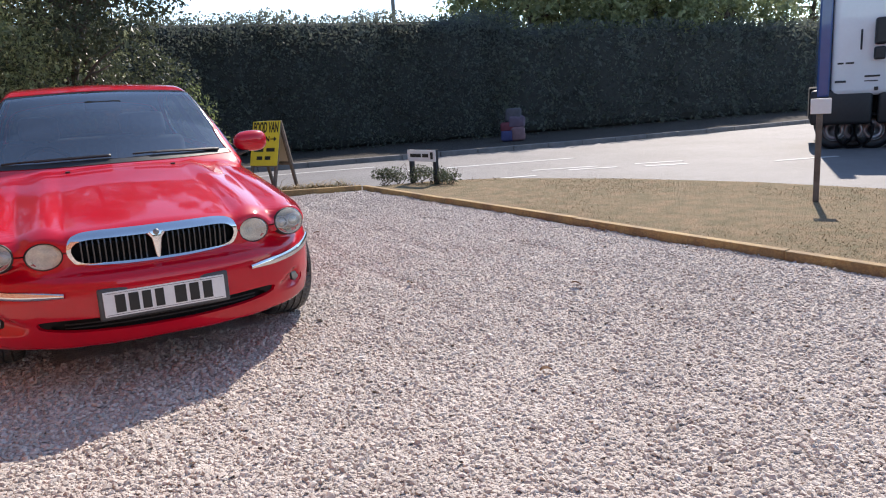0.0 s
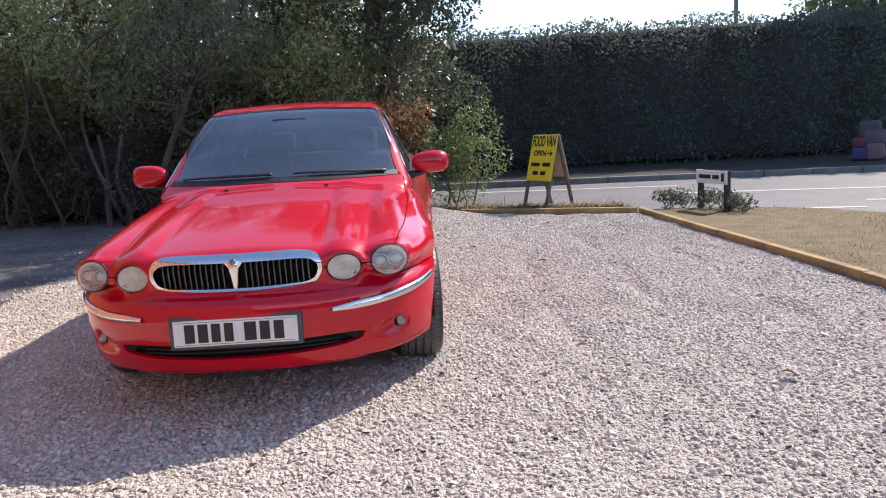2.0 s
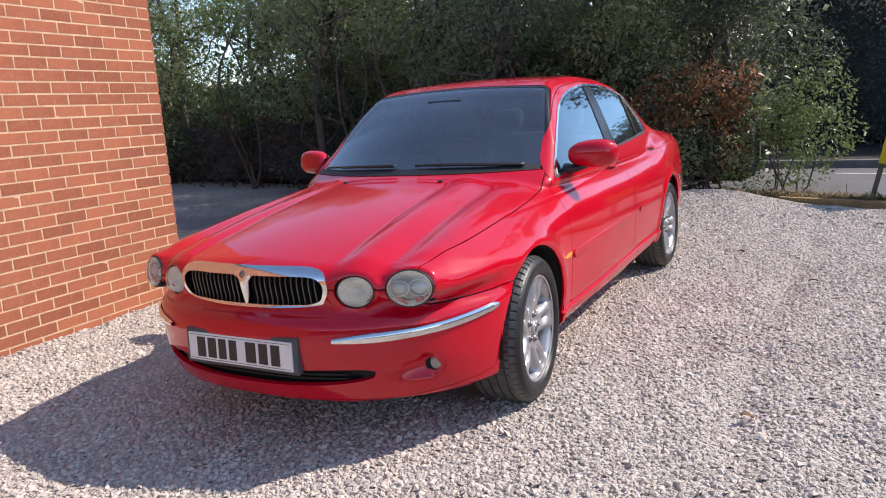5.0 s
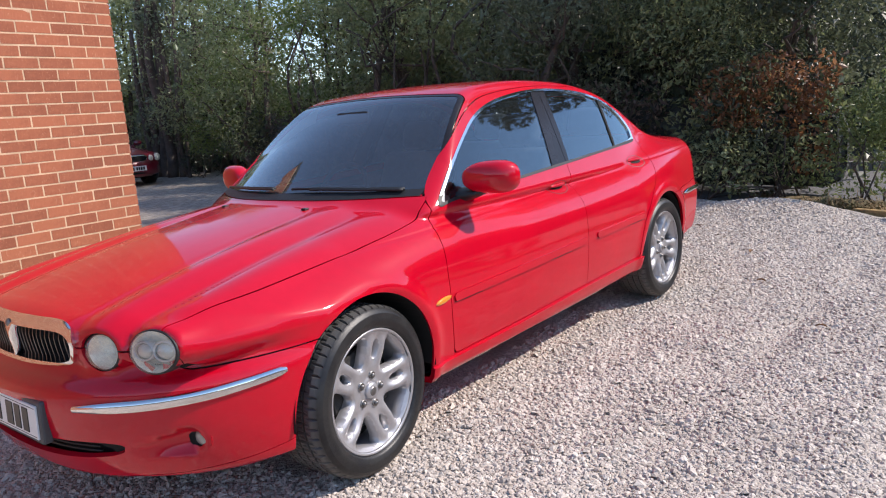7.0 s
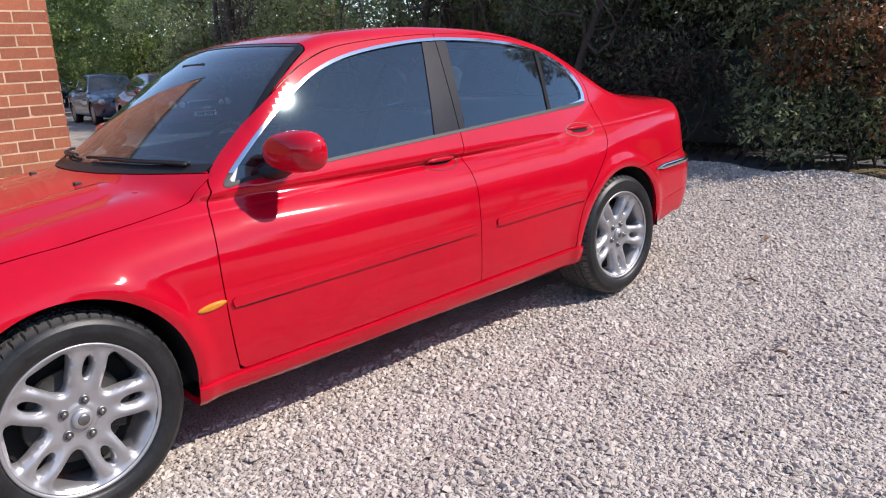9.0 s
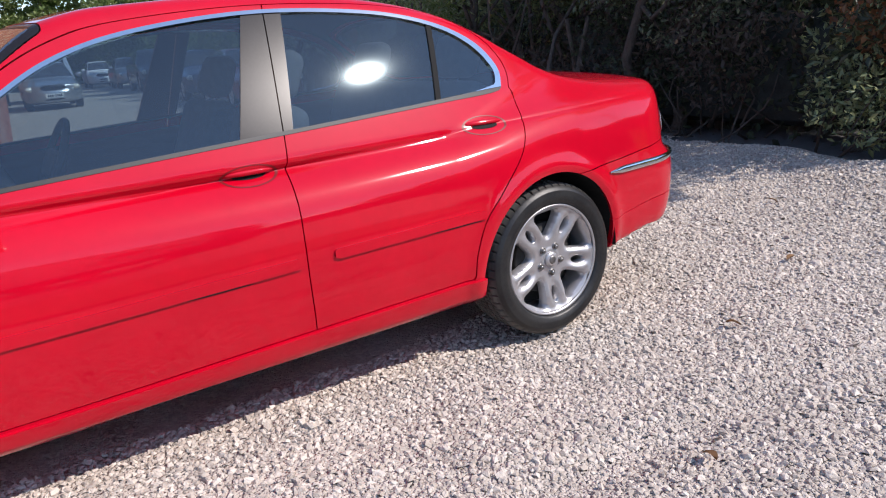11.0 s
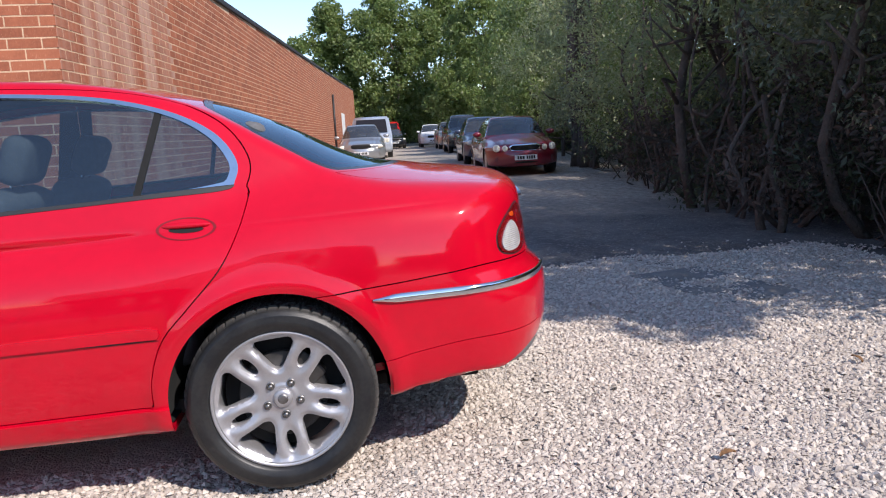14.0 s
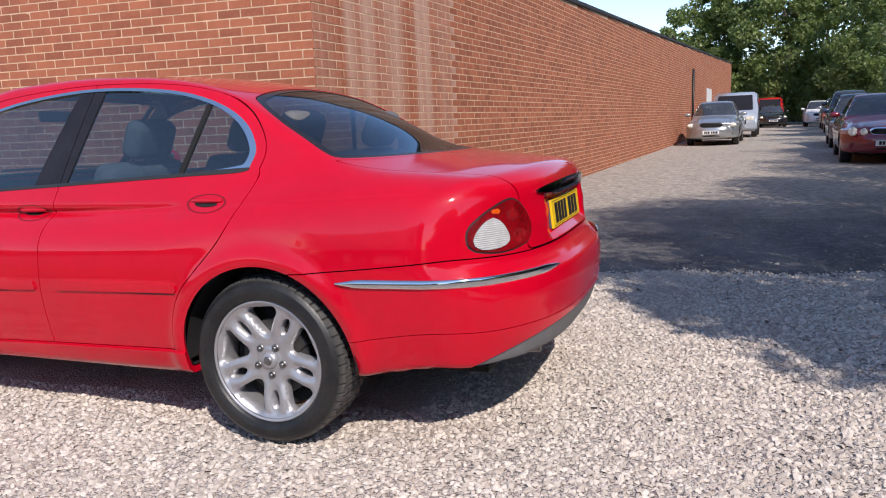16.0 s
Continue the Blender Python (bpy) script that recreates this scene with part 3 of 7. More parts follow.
def blades(n, where, size, name, material, label):
    """Grass blades as thin bent slips."""
    p = np.array(where(n))
    n = len(p)
    h = size * rng.lognormal(0, 0.4, n)
    a = rng.uniform(0, 2 * math.pi, n)
    lean = rng.uniform(0.8, 2.6, n) * h
    w = rng.uniform(0.003, 0.007, n) * (size / 0.05) ** 0.5
    dx, dy = np.cos(a), np.sin(a)
    V = np.zeros((n, 5, 3))
    V[:, 0] = p + np.stack([-dy * w, dx * w, 0 * w], 1)
    V[:, 1] = p + np.stack([dy * w, -dx * w, 0 * w], 1)
    mid = p + np.stack([dx * lean * 0.4, dy * lean * 0.4, h * 0.6], 1)
    V[:, 2] = mid + np.stack([dy * w, -dx * w, 0 * w], 1) * 0.7
    V[:, 3] = mid + np.stack([-dy * w, dx * w, 0 * w], 1) * 0.7
    V[:, 4] = p + np.stack([dx * lean, dy * lean, h * 0.9], 1)
    f = np.array([(0, 1, 2), (0, 2, 3), (3, 2, 4)])
    F = (f[None] + 5 * np.arange(n)[:, None, None]).reshape(-1, 3)
    return tagged(part_np(name, V.reshape(-1, 3), F, material), label, "grass", kind="stuff")


def in_poly(x, y, poly):
    return poly_in(x, y, np.array(poly))


def poly_in(x, z, poly):
    ins = np.zeros(len(x), bool)
    for (ax, az), (bx, bz) in zip(poly, np.roll(poly, -1, 0)):
        if az != bz:
            ins ^= ((az > z) != (bz > z)) & (x < ax + (z - az) / (bz - az) * (bx - ax))
    return ins


def verge_points(n):
    x, y = rng.uniform(4.74, 9, n), rng.uniform(1.0, 9.6, n)
    patch = np.sin(2.3 * x + 0.7 * y) + np.sin(1.9 * y - 0.9 * x + 1) + rng.normal(0, 0.9, n)
    ok = in_poly(x, y, VERGE) & (patch > 0.7)
    return np.stack([x, y, 0 * x], 1)[ok]


blades(60000, verge_points, 0.014, "grass", M_blade, "short dry grass, straw and green")


def strip_points(n):
    u = rng.random(n)
    x, y = 4.6 - 2.6 * u, 9.72 + 1.15 * u
    return np.stack([x + rng.normal(0, 0.1, n), y + np.abs(rng.normal(0, 0.22, n)), 0 * x], 1)


blades(2600, strip_points, 0.065, "grass", M_blade, "long straggling grass along the kerb")

# timber kerb: sleepers end to end
kerb_m = M_timber


def sleeper(a, b, z0=-0.05, z1=0.05, wide=0.075):
    a, b = Vector((*a, 0)), Vector((*b, 0))
    d = b - a
    bm = bmesh.new()
    box(bm, (0, -wide / 2, z0), (d.length - 0.006, wide / 2, z1 + rng.uniform(-0.006, 0.006)), 0.006, Matrix.Translation(a) @ pose(0, 0, 0, 0, 0, math.degrees(math.atan2(d.y, d.x))))
    return tagged(part("timber_edging", bm, kerb_m), "treated softwood edging board beside the gravel", "edging", "timber edging")


for y0, y1 in ((9.47, 7.3), (7.3, 5.1), (5.1, 2.96), (2.96, 0.6), (0.6, -1.8), (-1.8, -4.2)):
    sleeper((4.665 + rng.uniform(-0.01, 0.01), y0), (4.665 + rng.uniform(-0.01, 0.01), y1))
for a, b in (((4.63, 9.5), (3.5, 10.02)), ((3.5, 10.02), (2.45, 10.5))):
    sleeper(a, b)

# far kerb, pavement, road paint
FAR = [(-60, 25.8), (-2, 15.95), (3.9, 14.95), (7.8, 13.95), (12.1, 13.0), (16.8, 12.35), (24, 11.6), (40, 10.2), (90, 6)]
bm = bmesh.new()
up = [bm.verts.new((x, y, 0.045)) for x, y in FAR]
bk = [bm.verts.new((x + 0.5, y + 14, 0.05)) for x, y in FAR]
for k in range(len(FAR) - 1):
    bm.faces.new((up[k], up[k + 1], bk[k + 1], bk[k]))
# one dark mottled sheet from the kerb to behind the hedge
tagged(part("pavement", bm, M_dark_pavement), "dark pavement reaching under the hedge", "pavement", kind="structure")
for (ax, ay), (bx, by) in zip(FAR[1:-1], FAR[2:]):
    L = math.hypot(bx - ax, by - ay)
    n = max(1, round(L / 0.92))
    for k in range(n):
        u0, u1 = k / n, (k + 1) / n - 0.012 / L
        if ax + (bx - ax) * u0 > 30:
            continue
        bm = bmesh.new()
        box(bm, (0, -0.06, -0.10), ((u1 - u0) * L, 0.06, 0.055), 0.012, Matrix.Translation((ax + (bx - ax) * u0, ay + (by - ay) * u0, 0)) @ pose(0, 0, 0, 0, 0, math.degrees(math.atan2(by - ay, bx - ax))))
        tagged(part("kerb_stone", bm, M_kerb), "grey concrete kerb stone along the road", "kerb", "kerb stones")


def road_mark(a, b, wide):
    d = Vector((b[0] - a[0], b[1] - a[1]))
    bm = bmesh.new()
    box(bm, (0, -wide / 2, -0.048), (d.length, wide / 2, -0.045), 0, Matrix.Translation((a[0], a[1], 0)) @ pose(0, 0, 0, 0, 0, math.degrees(math.atan2(d.y, d.x))))
    return tagged(part("road_marking", bm, M_line), "worn white painted line on the road", "road marking", kind="structure")


for a, b in (((6.5, 9.15), (7.3, 8.85)), ((7.75, 9.5), (8.75, 9.0)), ((8.1, 9.0), (8.8, 8.62)), ((9.1, 8.3), (9.7, 7.95)), ((9.3, 8.7), (10.0, 8.3)), ((6.2, 11.7), (9.6, 10.5)), ((3.2, 13.9), (6.6, 12.9)), ((10.6, 7.0), (11.6, 6.6))):
    road_mark(a, b, 0.11)

# ---- brick walls ----
BL, BH, BD, JT = 0.215, 0.065, 0.102, 0.010


def brick_mesh(length, seed):
    r = np.random.default_rng(seed)
    c = 0.0016
    x0, x1, z0, z1 = 0, length, 0, BH
    outer = [(x0, 0.03, z0), (x1, 0.03, z0), (x1, 0.03, z1), (x0, 0.03, z1)]
    mid = [(x0, c, z0), (x1, c, z0), (x1, c, z1), (x0, c, z1)]
    front = [(x0 + c, 0, z0 + c), (x1 - c, 0, z0 + c), (x1 - c, 0, z1 - c), (x0 + c, 0, z1 - c)]
    v = np.array(outer + mid + front, float)
    v[4:] += r.normal(0, 0.0005, (8, 3))
    f = [(8, 9, 10, 11)]
    for a in (0, 4):
        f += [(a + k, a + (k + 1) % 4, a + 4 + (k + 1) % 4, a + 4 + k) for k in range(4)]
    return v, np.array(f)


def brick_wall(name, origin, yaw, length, height, near, label, pale=None, z0=-0.05, rise=0.0, plain=99):
    """A wall whose face looks along local -y and runs along local +x. near: the stretch whose bricks are parts."""
    m = Matrix.Translation(origin) @ pose(0, 0, 0, 0, 0, yaw)
    bm = bmesh.new()
    box(bm, (0.012, 0.0016, z0 - 0.1), (length - 0.012, 0.33, height), 0, m)
    if rise:
        for v in bm.verts:
            q = m.inverted() @ v.co
            if q.z > height * 0.5:
                v.co.z += rise * q.x
    wall = part(name, bm, M_mortar)
    tagged(wall, label, "wall", kind="structure")
    kinds = {}
    for L in (BL, BD):
        for s in range(5):
            v, f = brick_mesh(L, s + int(L * 1000))
            me = mesh_np("brick", v, f)
            me.materials.append(M_brick)
            me2 = me.copy()
            me2.materials.clear()
            me2.materials.append(M_brick_pale)
            kinds[L, s] = (v, f, me, me2)
    fv, ff, base = [], [], 0
    pv, pf, pbase = [], [], 0
    z, row, made = z0, 0, 0
    while z + BH < height + rise * length:
        x = 0.0 if row % 2 == 0 else -(BL + JT) / 2
        if rise:
            x += max(0, math.ceil((z + BH - height) / rise / (BL + JT))) * (BL + JT)
        while x < length - 0.02:
            L = BL
            x0 = x
            if x < 0:
                L, x0 = BD, 0.0
            if x0 + L > length:
                L = BD
            if x0 + L > length + 0.002:
                break
            v, f, me, me2 = kinds[L, int(rng.integers(5))]
            if x0 > plain:
                v, f = v[4:], f[[0, 5, 6, 7, 8]] - 4
            off = float(np.clip(rng.normal(0, 0.0005), -0.0008, 0.0008))
            is_pale = pale is not None and pale(x0, z)
            if near(x0, z) and made < 300:
                ob = new("brick", me2 if is_pale else me)
                ob.parent = wall
                ob.matrix_world = m @ Matrix.Translation((x0, off, z))
                made += 1
            elif is_pale:
                pv.append(v + [x0, off, z])
                pf.append(f + pbase)
                pbase += len(v)
            else:
                fv.append(v + [x0, off, z])
                ff.append(f + base)
                base += len(v)
            x = x0 + L + JT
        z += BH + JT
        row += 1
    for vv, fl, mt in ((fv, ff, M_brick_far), (pv, pf, M_brick_pale_far)):
        if vv:
            ob = part_np("brickwork", np.concatenate(vv), np.concatenate(fl), mt, wall)
            ob.matrix_world = m
            tagged(ob, kind="stuff")
    return wall


M_brick_pale, M_brick_pale_far = brick_mat("stained_brick", 0.75), brick_mat("stained_brick_run", 0.75, True)
CX, CY, WALL_YAW, WALL_TOP = -1.70, 5.52, 172.7, 2.98

# ---- leaves, hedges and trees ----
def leaves(points, out, size, curl=0.25, wide=0.30):
    """Small kite-shaped leaves round points, leaning along out."""
    n = len(points)
    s = size * rng.lognormal(0, 0.3, n)
    a = rng.normal(0, 1, (n, 3)) + out * 0.5
    a[:, 2] -= 0.35
    a /= np.linalg.norm(a, axis=1, keepdims=True)
    b = np.cross(a, rng.normal(0, 1, (n, 3)) + out)
    b /= np.maximum(np.linalg.norm(b, axis=1, keepdims=True), 1e-6)
    c = np.cross(a, b)
    S = s[:, None]
    V = np.stack([points - a * S * 0.5, points + b * S * wide + c * S * curl * 0.3, points + a * S * 0.55, points - b * S * wide + c * S * curl * 0.3], 1).reshape(-1, 3)
    F = np.arange(4 * n).reshape(n, 4)
    return V, F


def ball_points(n, centre, radius, squash=(1, 1, 1), hollow=0.55):
    d = rng.normal(0, 1, (n, 3))
    d /= np.linalg.norm(d, axis=1, keepdims=True)
    r = hollow + (1 - hollow) * rng.random(n) ** 0.6
    return np.array(centre) + d * r[:, None] * radius * np.array(squash), d


def foliage(name, clumps, per, size, material, parent=None, label="", wide=0.30):
    """Clumps of (x, y, z, r) filled with leaves, as one mesh."""
    P, O = [], []
    for x, y, z, r in clumps:
        p, o = ball_points(int(per * r * r), (x, y, z), r, (1, 1, 0.8))
        P.append(p)
        O.append(o)
    P, O = np.concatenate(P), np.concatenate(O)
    ok = P[:, 2] > 0.02
    V, F = leaves(P[ok], O[ok], size, wide=wide)
    return tagged(part_np(name, V, F, material, parent, label), kind="stuff")


def limb(bm, a, b, r0, r1, bend=0.15, n=6):
    a, b = Vector(a), Vector(b)
    k = Vector(rng.normal(0, bend, 3)) * (b - a).length
    w = Vector(rng.normal(0, bend, 3)) * (b - a).length
    pts = [a.lerp(b, t) + k * math.sin(math.pi * t) + w * (0.7 * math.sin(2 * math.pi * t) + 0.4 * math.sin(3 * math.pi * t)) for t in np.linspace(0, 1, n)]
    tube(bm, pts, r0, 7, r1)
    return pts


def tree(base, height, spread, material, label, clumps=26, per=700, size=0.10, trunk_r=0.13, stems=1, low=0.25, lean=(0, 0), extra=()):
    """A tapered trunk with limbs and a crown of many clumps."""
    root = thing("tree", label, "tree", Matrix.Translation((*base, 0)), "trees along the drive")
    bm = bmesh.new()
    tips = []
    for s in range(stems):
        ox, oy = (rng.normal(0, 0.22, 2) if stems > 1 else (0, 0))
        top = (ox + lean[0] * 0.8 + rng.normal(0, 0.3), oy + lean[1] * 0.8 + rng.normal(0, 0.3), height * 0.85)
        pts = limb(bm, (ox, oy, -0.15), top, trunk_r * rng.uniform(0.7, 1.1), 0.03, 0.05, 9)
        for k in range(12):
            t = rng.uniform(0.15, 0.95)
            p = pts[int(t * 8)]
            a = rng.uniform(0, 2 * math.pi)
            q = p + Vector((math.cos(a) * spread * 0.6, math.sin(a) * spread * 0.6, rng.uniform(0.2, 0.9)))
            limb(bm, p, q, trunk_r * 0.35, 0.01, 0.12)
            tips.append(q)
    part("trunk", bm, M_bark, root, "dark bare trunk and limbs", True)
    cl = []
    for k in range(clumps):
        a, u = rng.uniform(0, 2 * math.pi), rng.random()
        z = height * (low + (1 - low) * u)
        q = spread * math.sin(math.pi * min(0.95, 0.25 + 0.7 * u)) * math.sqrt(rng.random())
        cl.append((q * math.cos(a) + lean[0] * u, q * math.sin(a) + lean[1] * u, z, rng.uniform(0.35, 0.75) * (0.7 + spread / 5)))
    for q in tips[::2]:
        cl.append((q.x, q.y, q.z, 0.45))
    cl += list(extra)
    foliage("crown", cl, per, size, material, root, wide=0.21 if size < 0.08 else 0.30)
    return root


def hedge(name, a, b, height, thick, material, label, dens=240, size=0.10):
    """A clipped hedge between two plan points: stems, a dark core and a skin of leaves."""
    a, b = np.array(a, float), np.array(b, float)
    L = np.linalg.norm(b - a)
    d = (b - a) / L
    nrm = np.array([-d[1], d[0]])
    root = thing(name, label, "hedge")
    bm = bmesh.new()
    # a solid box, its dark colour standing in for the shaded inside
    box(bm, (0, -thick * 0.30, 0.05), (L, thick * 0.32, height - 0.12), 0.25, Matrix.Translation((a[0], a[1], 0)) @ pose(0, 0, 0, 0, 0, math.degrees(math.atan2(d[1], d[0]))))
    part("dark_core", bm, M_core, root, "solid dark core standing in for inner shade")
    n = int(L * height * dens)
    u, v = rng.random(n) * L, rng.random(n)
    bump = 0.16 * np.sin(u * 1.7) + 0.12 * np.sin(u * 4.3 + 1) + 0.10 * np.sin(v * 9 + u * 2.2)
    w = thick * 0.5 + bump + rng.normal(0, 0.10, n)
    side = np.where(rng.random(n) < 0.65, -1, 1)
    P = np.stack([a[0] + d[0] * u + nrm[0] * w * side, a[1] + d[1] * u + nrm[1] * w * side, v * height * (1 - 0.02 * np.sin(u * 0.8))], 1)
    O = np.stack([nrm[0] * side, nrm[1] * side, 0.2 + 0 * u], 1)
    n2 = int(L * thick * dens * 0.9)
    u, w = rng.random(n2) * L, rng.uniform(-0.5, 0.5, n2) * thick
    zt = height + 0.10 * np.sin(u * 2.1) + 0.09 * np.sin(u * 5.7 + w * 3) + 0.06 * np.sin(u * 13.1) - 0.12 - 0.5 * (w / thick) ** 2 + rng.uniform(-0.28, 0.2, n2)
    P2 = np.stack([a[0] + d[0] * u + nrm[0] * w, a[1] + d[1] * u + nrm[1] * w, zt], 1)
    O2 = np.tile([0, 0, 1.0], (n2, 1))
    V, F = leaves(np.concatenate([P, P2]), np.concatenate([O, O2]), size)
    part_np("leafage", V, F, material, root)
    return root


M_core = mat("hedge_core_dark", (0.06, 0.066, 0.06), 0.95, 0.0, vary=0.5, scale=6, bump=0.6, bscale=30)

# tall hedge across the road, and its neighbours
hedge("hedge", (-9, 21.0), (1.2, 19.5), 3.4, 2.0, M_leaf_hedge, "tall clipped dark green hedge across the road", 220, 0.11)
hedge("hedge", (0.0, 19.65), (13.2, 17.6), 3.34, 2.0, M_leaf_hedge, "tall clipped dark green hedge across the road", 640, 0.07)
hedge("hedge", (12.4, 17.75), (40, 14.6), 3.1, 2.0, M_leaf_hedge, "tall dense hedge beyond the road junction", 220, 0.11)
for (x, y), h, sp in (((13.7, 18.9), 6.2, 1.1), ((15.2, 18.8), 7.2, 1.9), ((17.0, 18.7), 7.6, 2.0), ((18.8, 18.5), 8.0, 2.0), ((20.6, 18.3), 8.0, 2.1), ((22.4, 18.2), 8.0, 2.1), ((24.6, 18.0), 7.6, 1.9), ((31.2, 18.6), 7.0, 2.0)):
    tree((x, y), h, sp, M_leaf_mid, "tall dark broadleaf tree behind the hedge", 84, 300, 0.155, 0.2, 1, 0.30)

# trees and scrub along the drive
SPOTS = [((1.3, 12.9), 7.6, 1.75, 2), ((0.1, 12.9), 7.0, 1.6, 2), ((-1.5, 12.5), 5.6, 1.5, 3), ((-3.2, 13.1), 5.2, 1.5, 2), ((-5.0, 12.9), 5.0, 1.5, 3), ((-7.2, 13.8), 5.2, 1.5, 2), ((-9.6, 14.0), 5.4, 1.6, 2), ((-12.4, 15.2), 6.4, 1.9, 2), ((-20, 16.2), 7.0, 2.1, 2)]
EXTRA = [(rng.uniform(0.4, 2.1), rng.uniform(-2.0, -0.4), rng.uniform(2.9, 5.6), rng.uniform(0.26, 0.42)) for _ in range(22)]
LEAN = []
# the end tree's crown leans out high over the verge, unseen, to shade the gravel
for _ in range(30):
    cx = rng.uniform(2.9, 5.2)
    cy = 9.6 + 0.7 * (cx - 0.8) + rng.uniform(-0.25, 0.55)
    cz = max(3.9, (cx - rng.uniform(-2.2, 0.45)) / 0.9)
    LEAN.append((cx - 1.3, cy - 12.9, cz, rng.uniform(0.22, 0.40)))
for k, (p, h, sp, st) in enumerate(SPOTS):
    row_tree = tree(p, h, sp, M_leaf_light if k == 5 else M_leaf_low if k == 0 else M_leaf_dark if k == 2 else M_leaf_mid, "dark evergreen tree with bare lower trunks beside the drive", (62 if k in (3, 4, 5) else 46), (2300 if k == 0 else 1250 if p[0] > -6 else 700), (0.060 if p[0] > -6 else 0.07), 0.085, st, 0.24, extra=EXTRA if k == 0 else ())
    if k == 0:
        # out-of-view leaves and limbs, added for the dappled shadow they cast
        foliage("upper_crown", LEAN, 1800, 0.085, M_leaf_low, row_tree)
        bm = bmesh.new()
        for q in LEAN[::3]:
            limb(bm, (0, 0, 3.0), q[:3], 0.05, 0.012, 0.06)
        part("unseen_bough", bm, M_bark, row_tree, "", True)
# more rows behind, closing the view
for p, h in (((-0.8, 15.0), 4.9), ((-3.6, 15.4), 4.8), ((1.2, 15.0), 5.0), ((-8.6, 16.8), 5.0), ((-2.2, 16.2), 5.0), ((0.4, 16.4), 5.2), ((-5.4, 16.6), 5.0)):
    tree(p, h, 2.0, M_leaf_dark, "dense dark evergreen tree in the second row by the drive", 56, 220, 0.14, 0.1, 1, 0.2)
tree((-11.2, 14.9), 5.2, 1.5, M_leaf_light, "bushy sunlit tree with light green leaves by the drive", 50, 900, 0.07, 0.07, 2, 0.12)
tree((-6.2, 14.6), 4.6, 1.4, M_leaf_dark, "dense dark evergreen tree in the second row by the drive", 44, 700, 0.09, 0.09, 1, 0.12)
# a cluster of thick bare trunks beside the maroon car, and two cut stems nearer
def trunk_group(base, stems, label, bend=0.035):
    root = thing("bare_tree", label, "tree", Matrix.Translation((*base, 0)), "bare trunks by the drive")
    for dx, dy, tx, ty, h, r in stems:
        bm = bmesh.new()
        limb(bm, (dx, dy, -0.1), (dx + tx, dy + ty, h), r, r * 0.55, bend, 10)
        part("stem", bm, M_bark, root, "", True)
    return root


trunk_group((-14.0, 14.4), [(-0.9, 0.1, -0.2, 0.1, 4.0, 0.10), (-0.55, 0.0, 0.25, 0.0, 5.4, 0.13), (-0.2, 0.1, -0.1, 0.1, 5.6, 0.17), (0.15, 0.0, 0.15, 0.1, 5.4, 0.15), (0.5, 0.05, -0.25, 0.0, 5.0, 0.09), (0.8, 0.1, 0.25, 0.0, 4.6, 0.07), (1.0, -0.1, -0.1, 0.0, 4.2, 0.05)], "cluster of tall bare grey trunks by the drive")
tree((-17.6, 16.0), 5.6, 1.7, M_leaf_mid, "dark evergreen tree with bare lower trunks beside the drive", 46, 700, 0.09, 0.09, 2, 0.2)
tree((-14.2, 15.2), 5.4, 1.5, M_leaf_dark, "dark evergreen tree with bare lower trunks beside the drive", 46, 700, 0.09, 0.09, 2, 0.2)
tree((-58, 8.2), 9.3, 1.7, M_leaf_light, "far tree top showing over the brick wall", 40, 240, 0.24, 0.2, 1, 0.3)
tree((-15.8, 17.2), 6.2, 1.9, M_leaf_light, "bushy sunlit tree with light green leaves by the drive", 50, 500, 0.10, 0.09, 2, 0.10)
trunk_group((-2.55, 11.8), [(-0.13, 0, -0.03, 0, 1.35, 0.05), (0.13, 0, 0.05, 0, 1.35, 0.045)], "two pale cut stems standing in the scrub")
trunk_group((-3.3, 12.0), [(rng.uniform(-0.9, 0.9), rng.uniform(-0.1, 0.2), rng.uniform(-0.5, 0.5), rng.uniform(-0.1, 0.2), rng.uniform(2.2, 3.8), rng.uniform(0.018, 0.042)) for _ in range(6)], "thin bare leaning stems by the drive", 0.10)
trunk_group((-6.2, 12.6), [(rng.uniform(-0.9, 0.9), rng.uniform(-0.1, 0.2), rng.uniform(-0.5, 0.5), rng.uniform(-0.1, 0.2), rng.uniform(2.0, 3.6), rng.uniform(0.018, 0.042)) for _ in range(5)], "thin bare leaning stems by the drive", 0.10)

# scrub at their feet
def scrub(centre, n, r, material, label, size=0.08, per=900):
    root = thing("shrub", label, "shrub", Matrix.Translation((*centre, 0)), "scrub under the trees")
    bm = bmesh.new()
    for k in range(6):
        a = rng.uniform(0, 2 * math.pi)
        limb(bm, (rng.normal(0, 0.3), rng.normal(0, 0.15), -0.05), (math.cos(a) * r * 0.55, math.sin(a) * r * 0.4, rng.uniform(0.5, 1.0)), 0.014, 0.005, 0.16)
    tagged(part("stem", bm, M_bark, root, "thin bare stems", True), kind="stuff")
    cl = [(rng.normal(0, r * 0.55), rng.normal(0, r * 0.3), rng.uniform(0.25, 1.5), rng.uniform(0.25, 0.5)) for _ in range(n)]
    foliage("leafage", cl, per, size, material, root, wide=0.22)
    return root


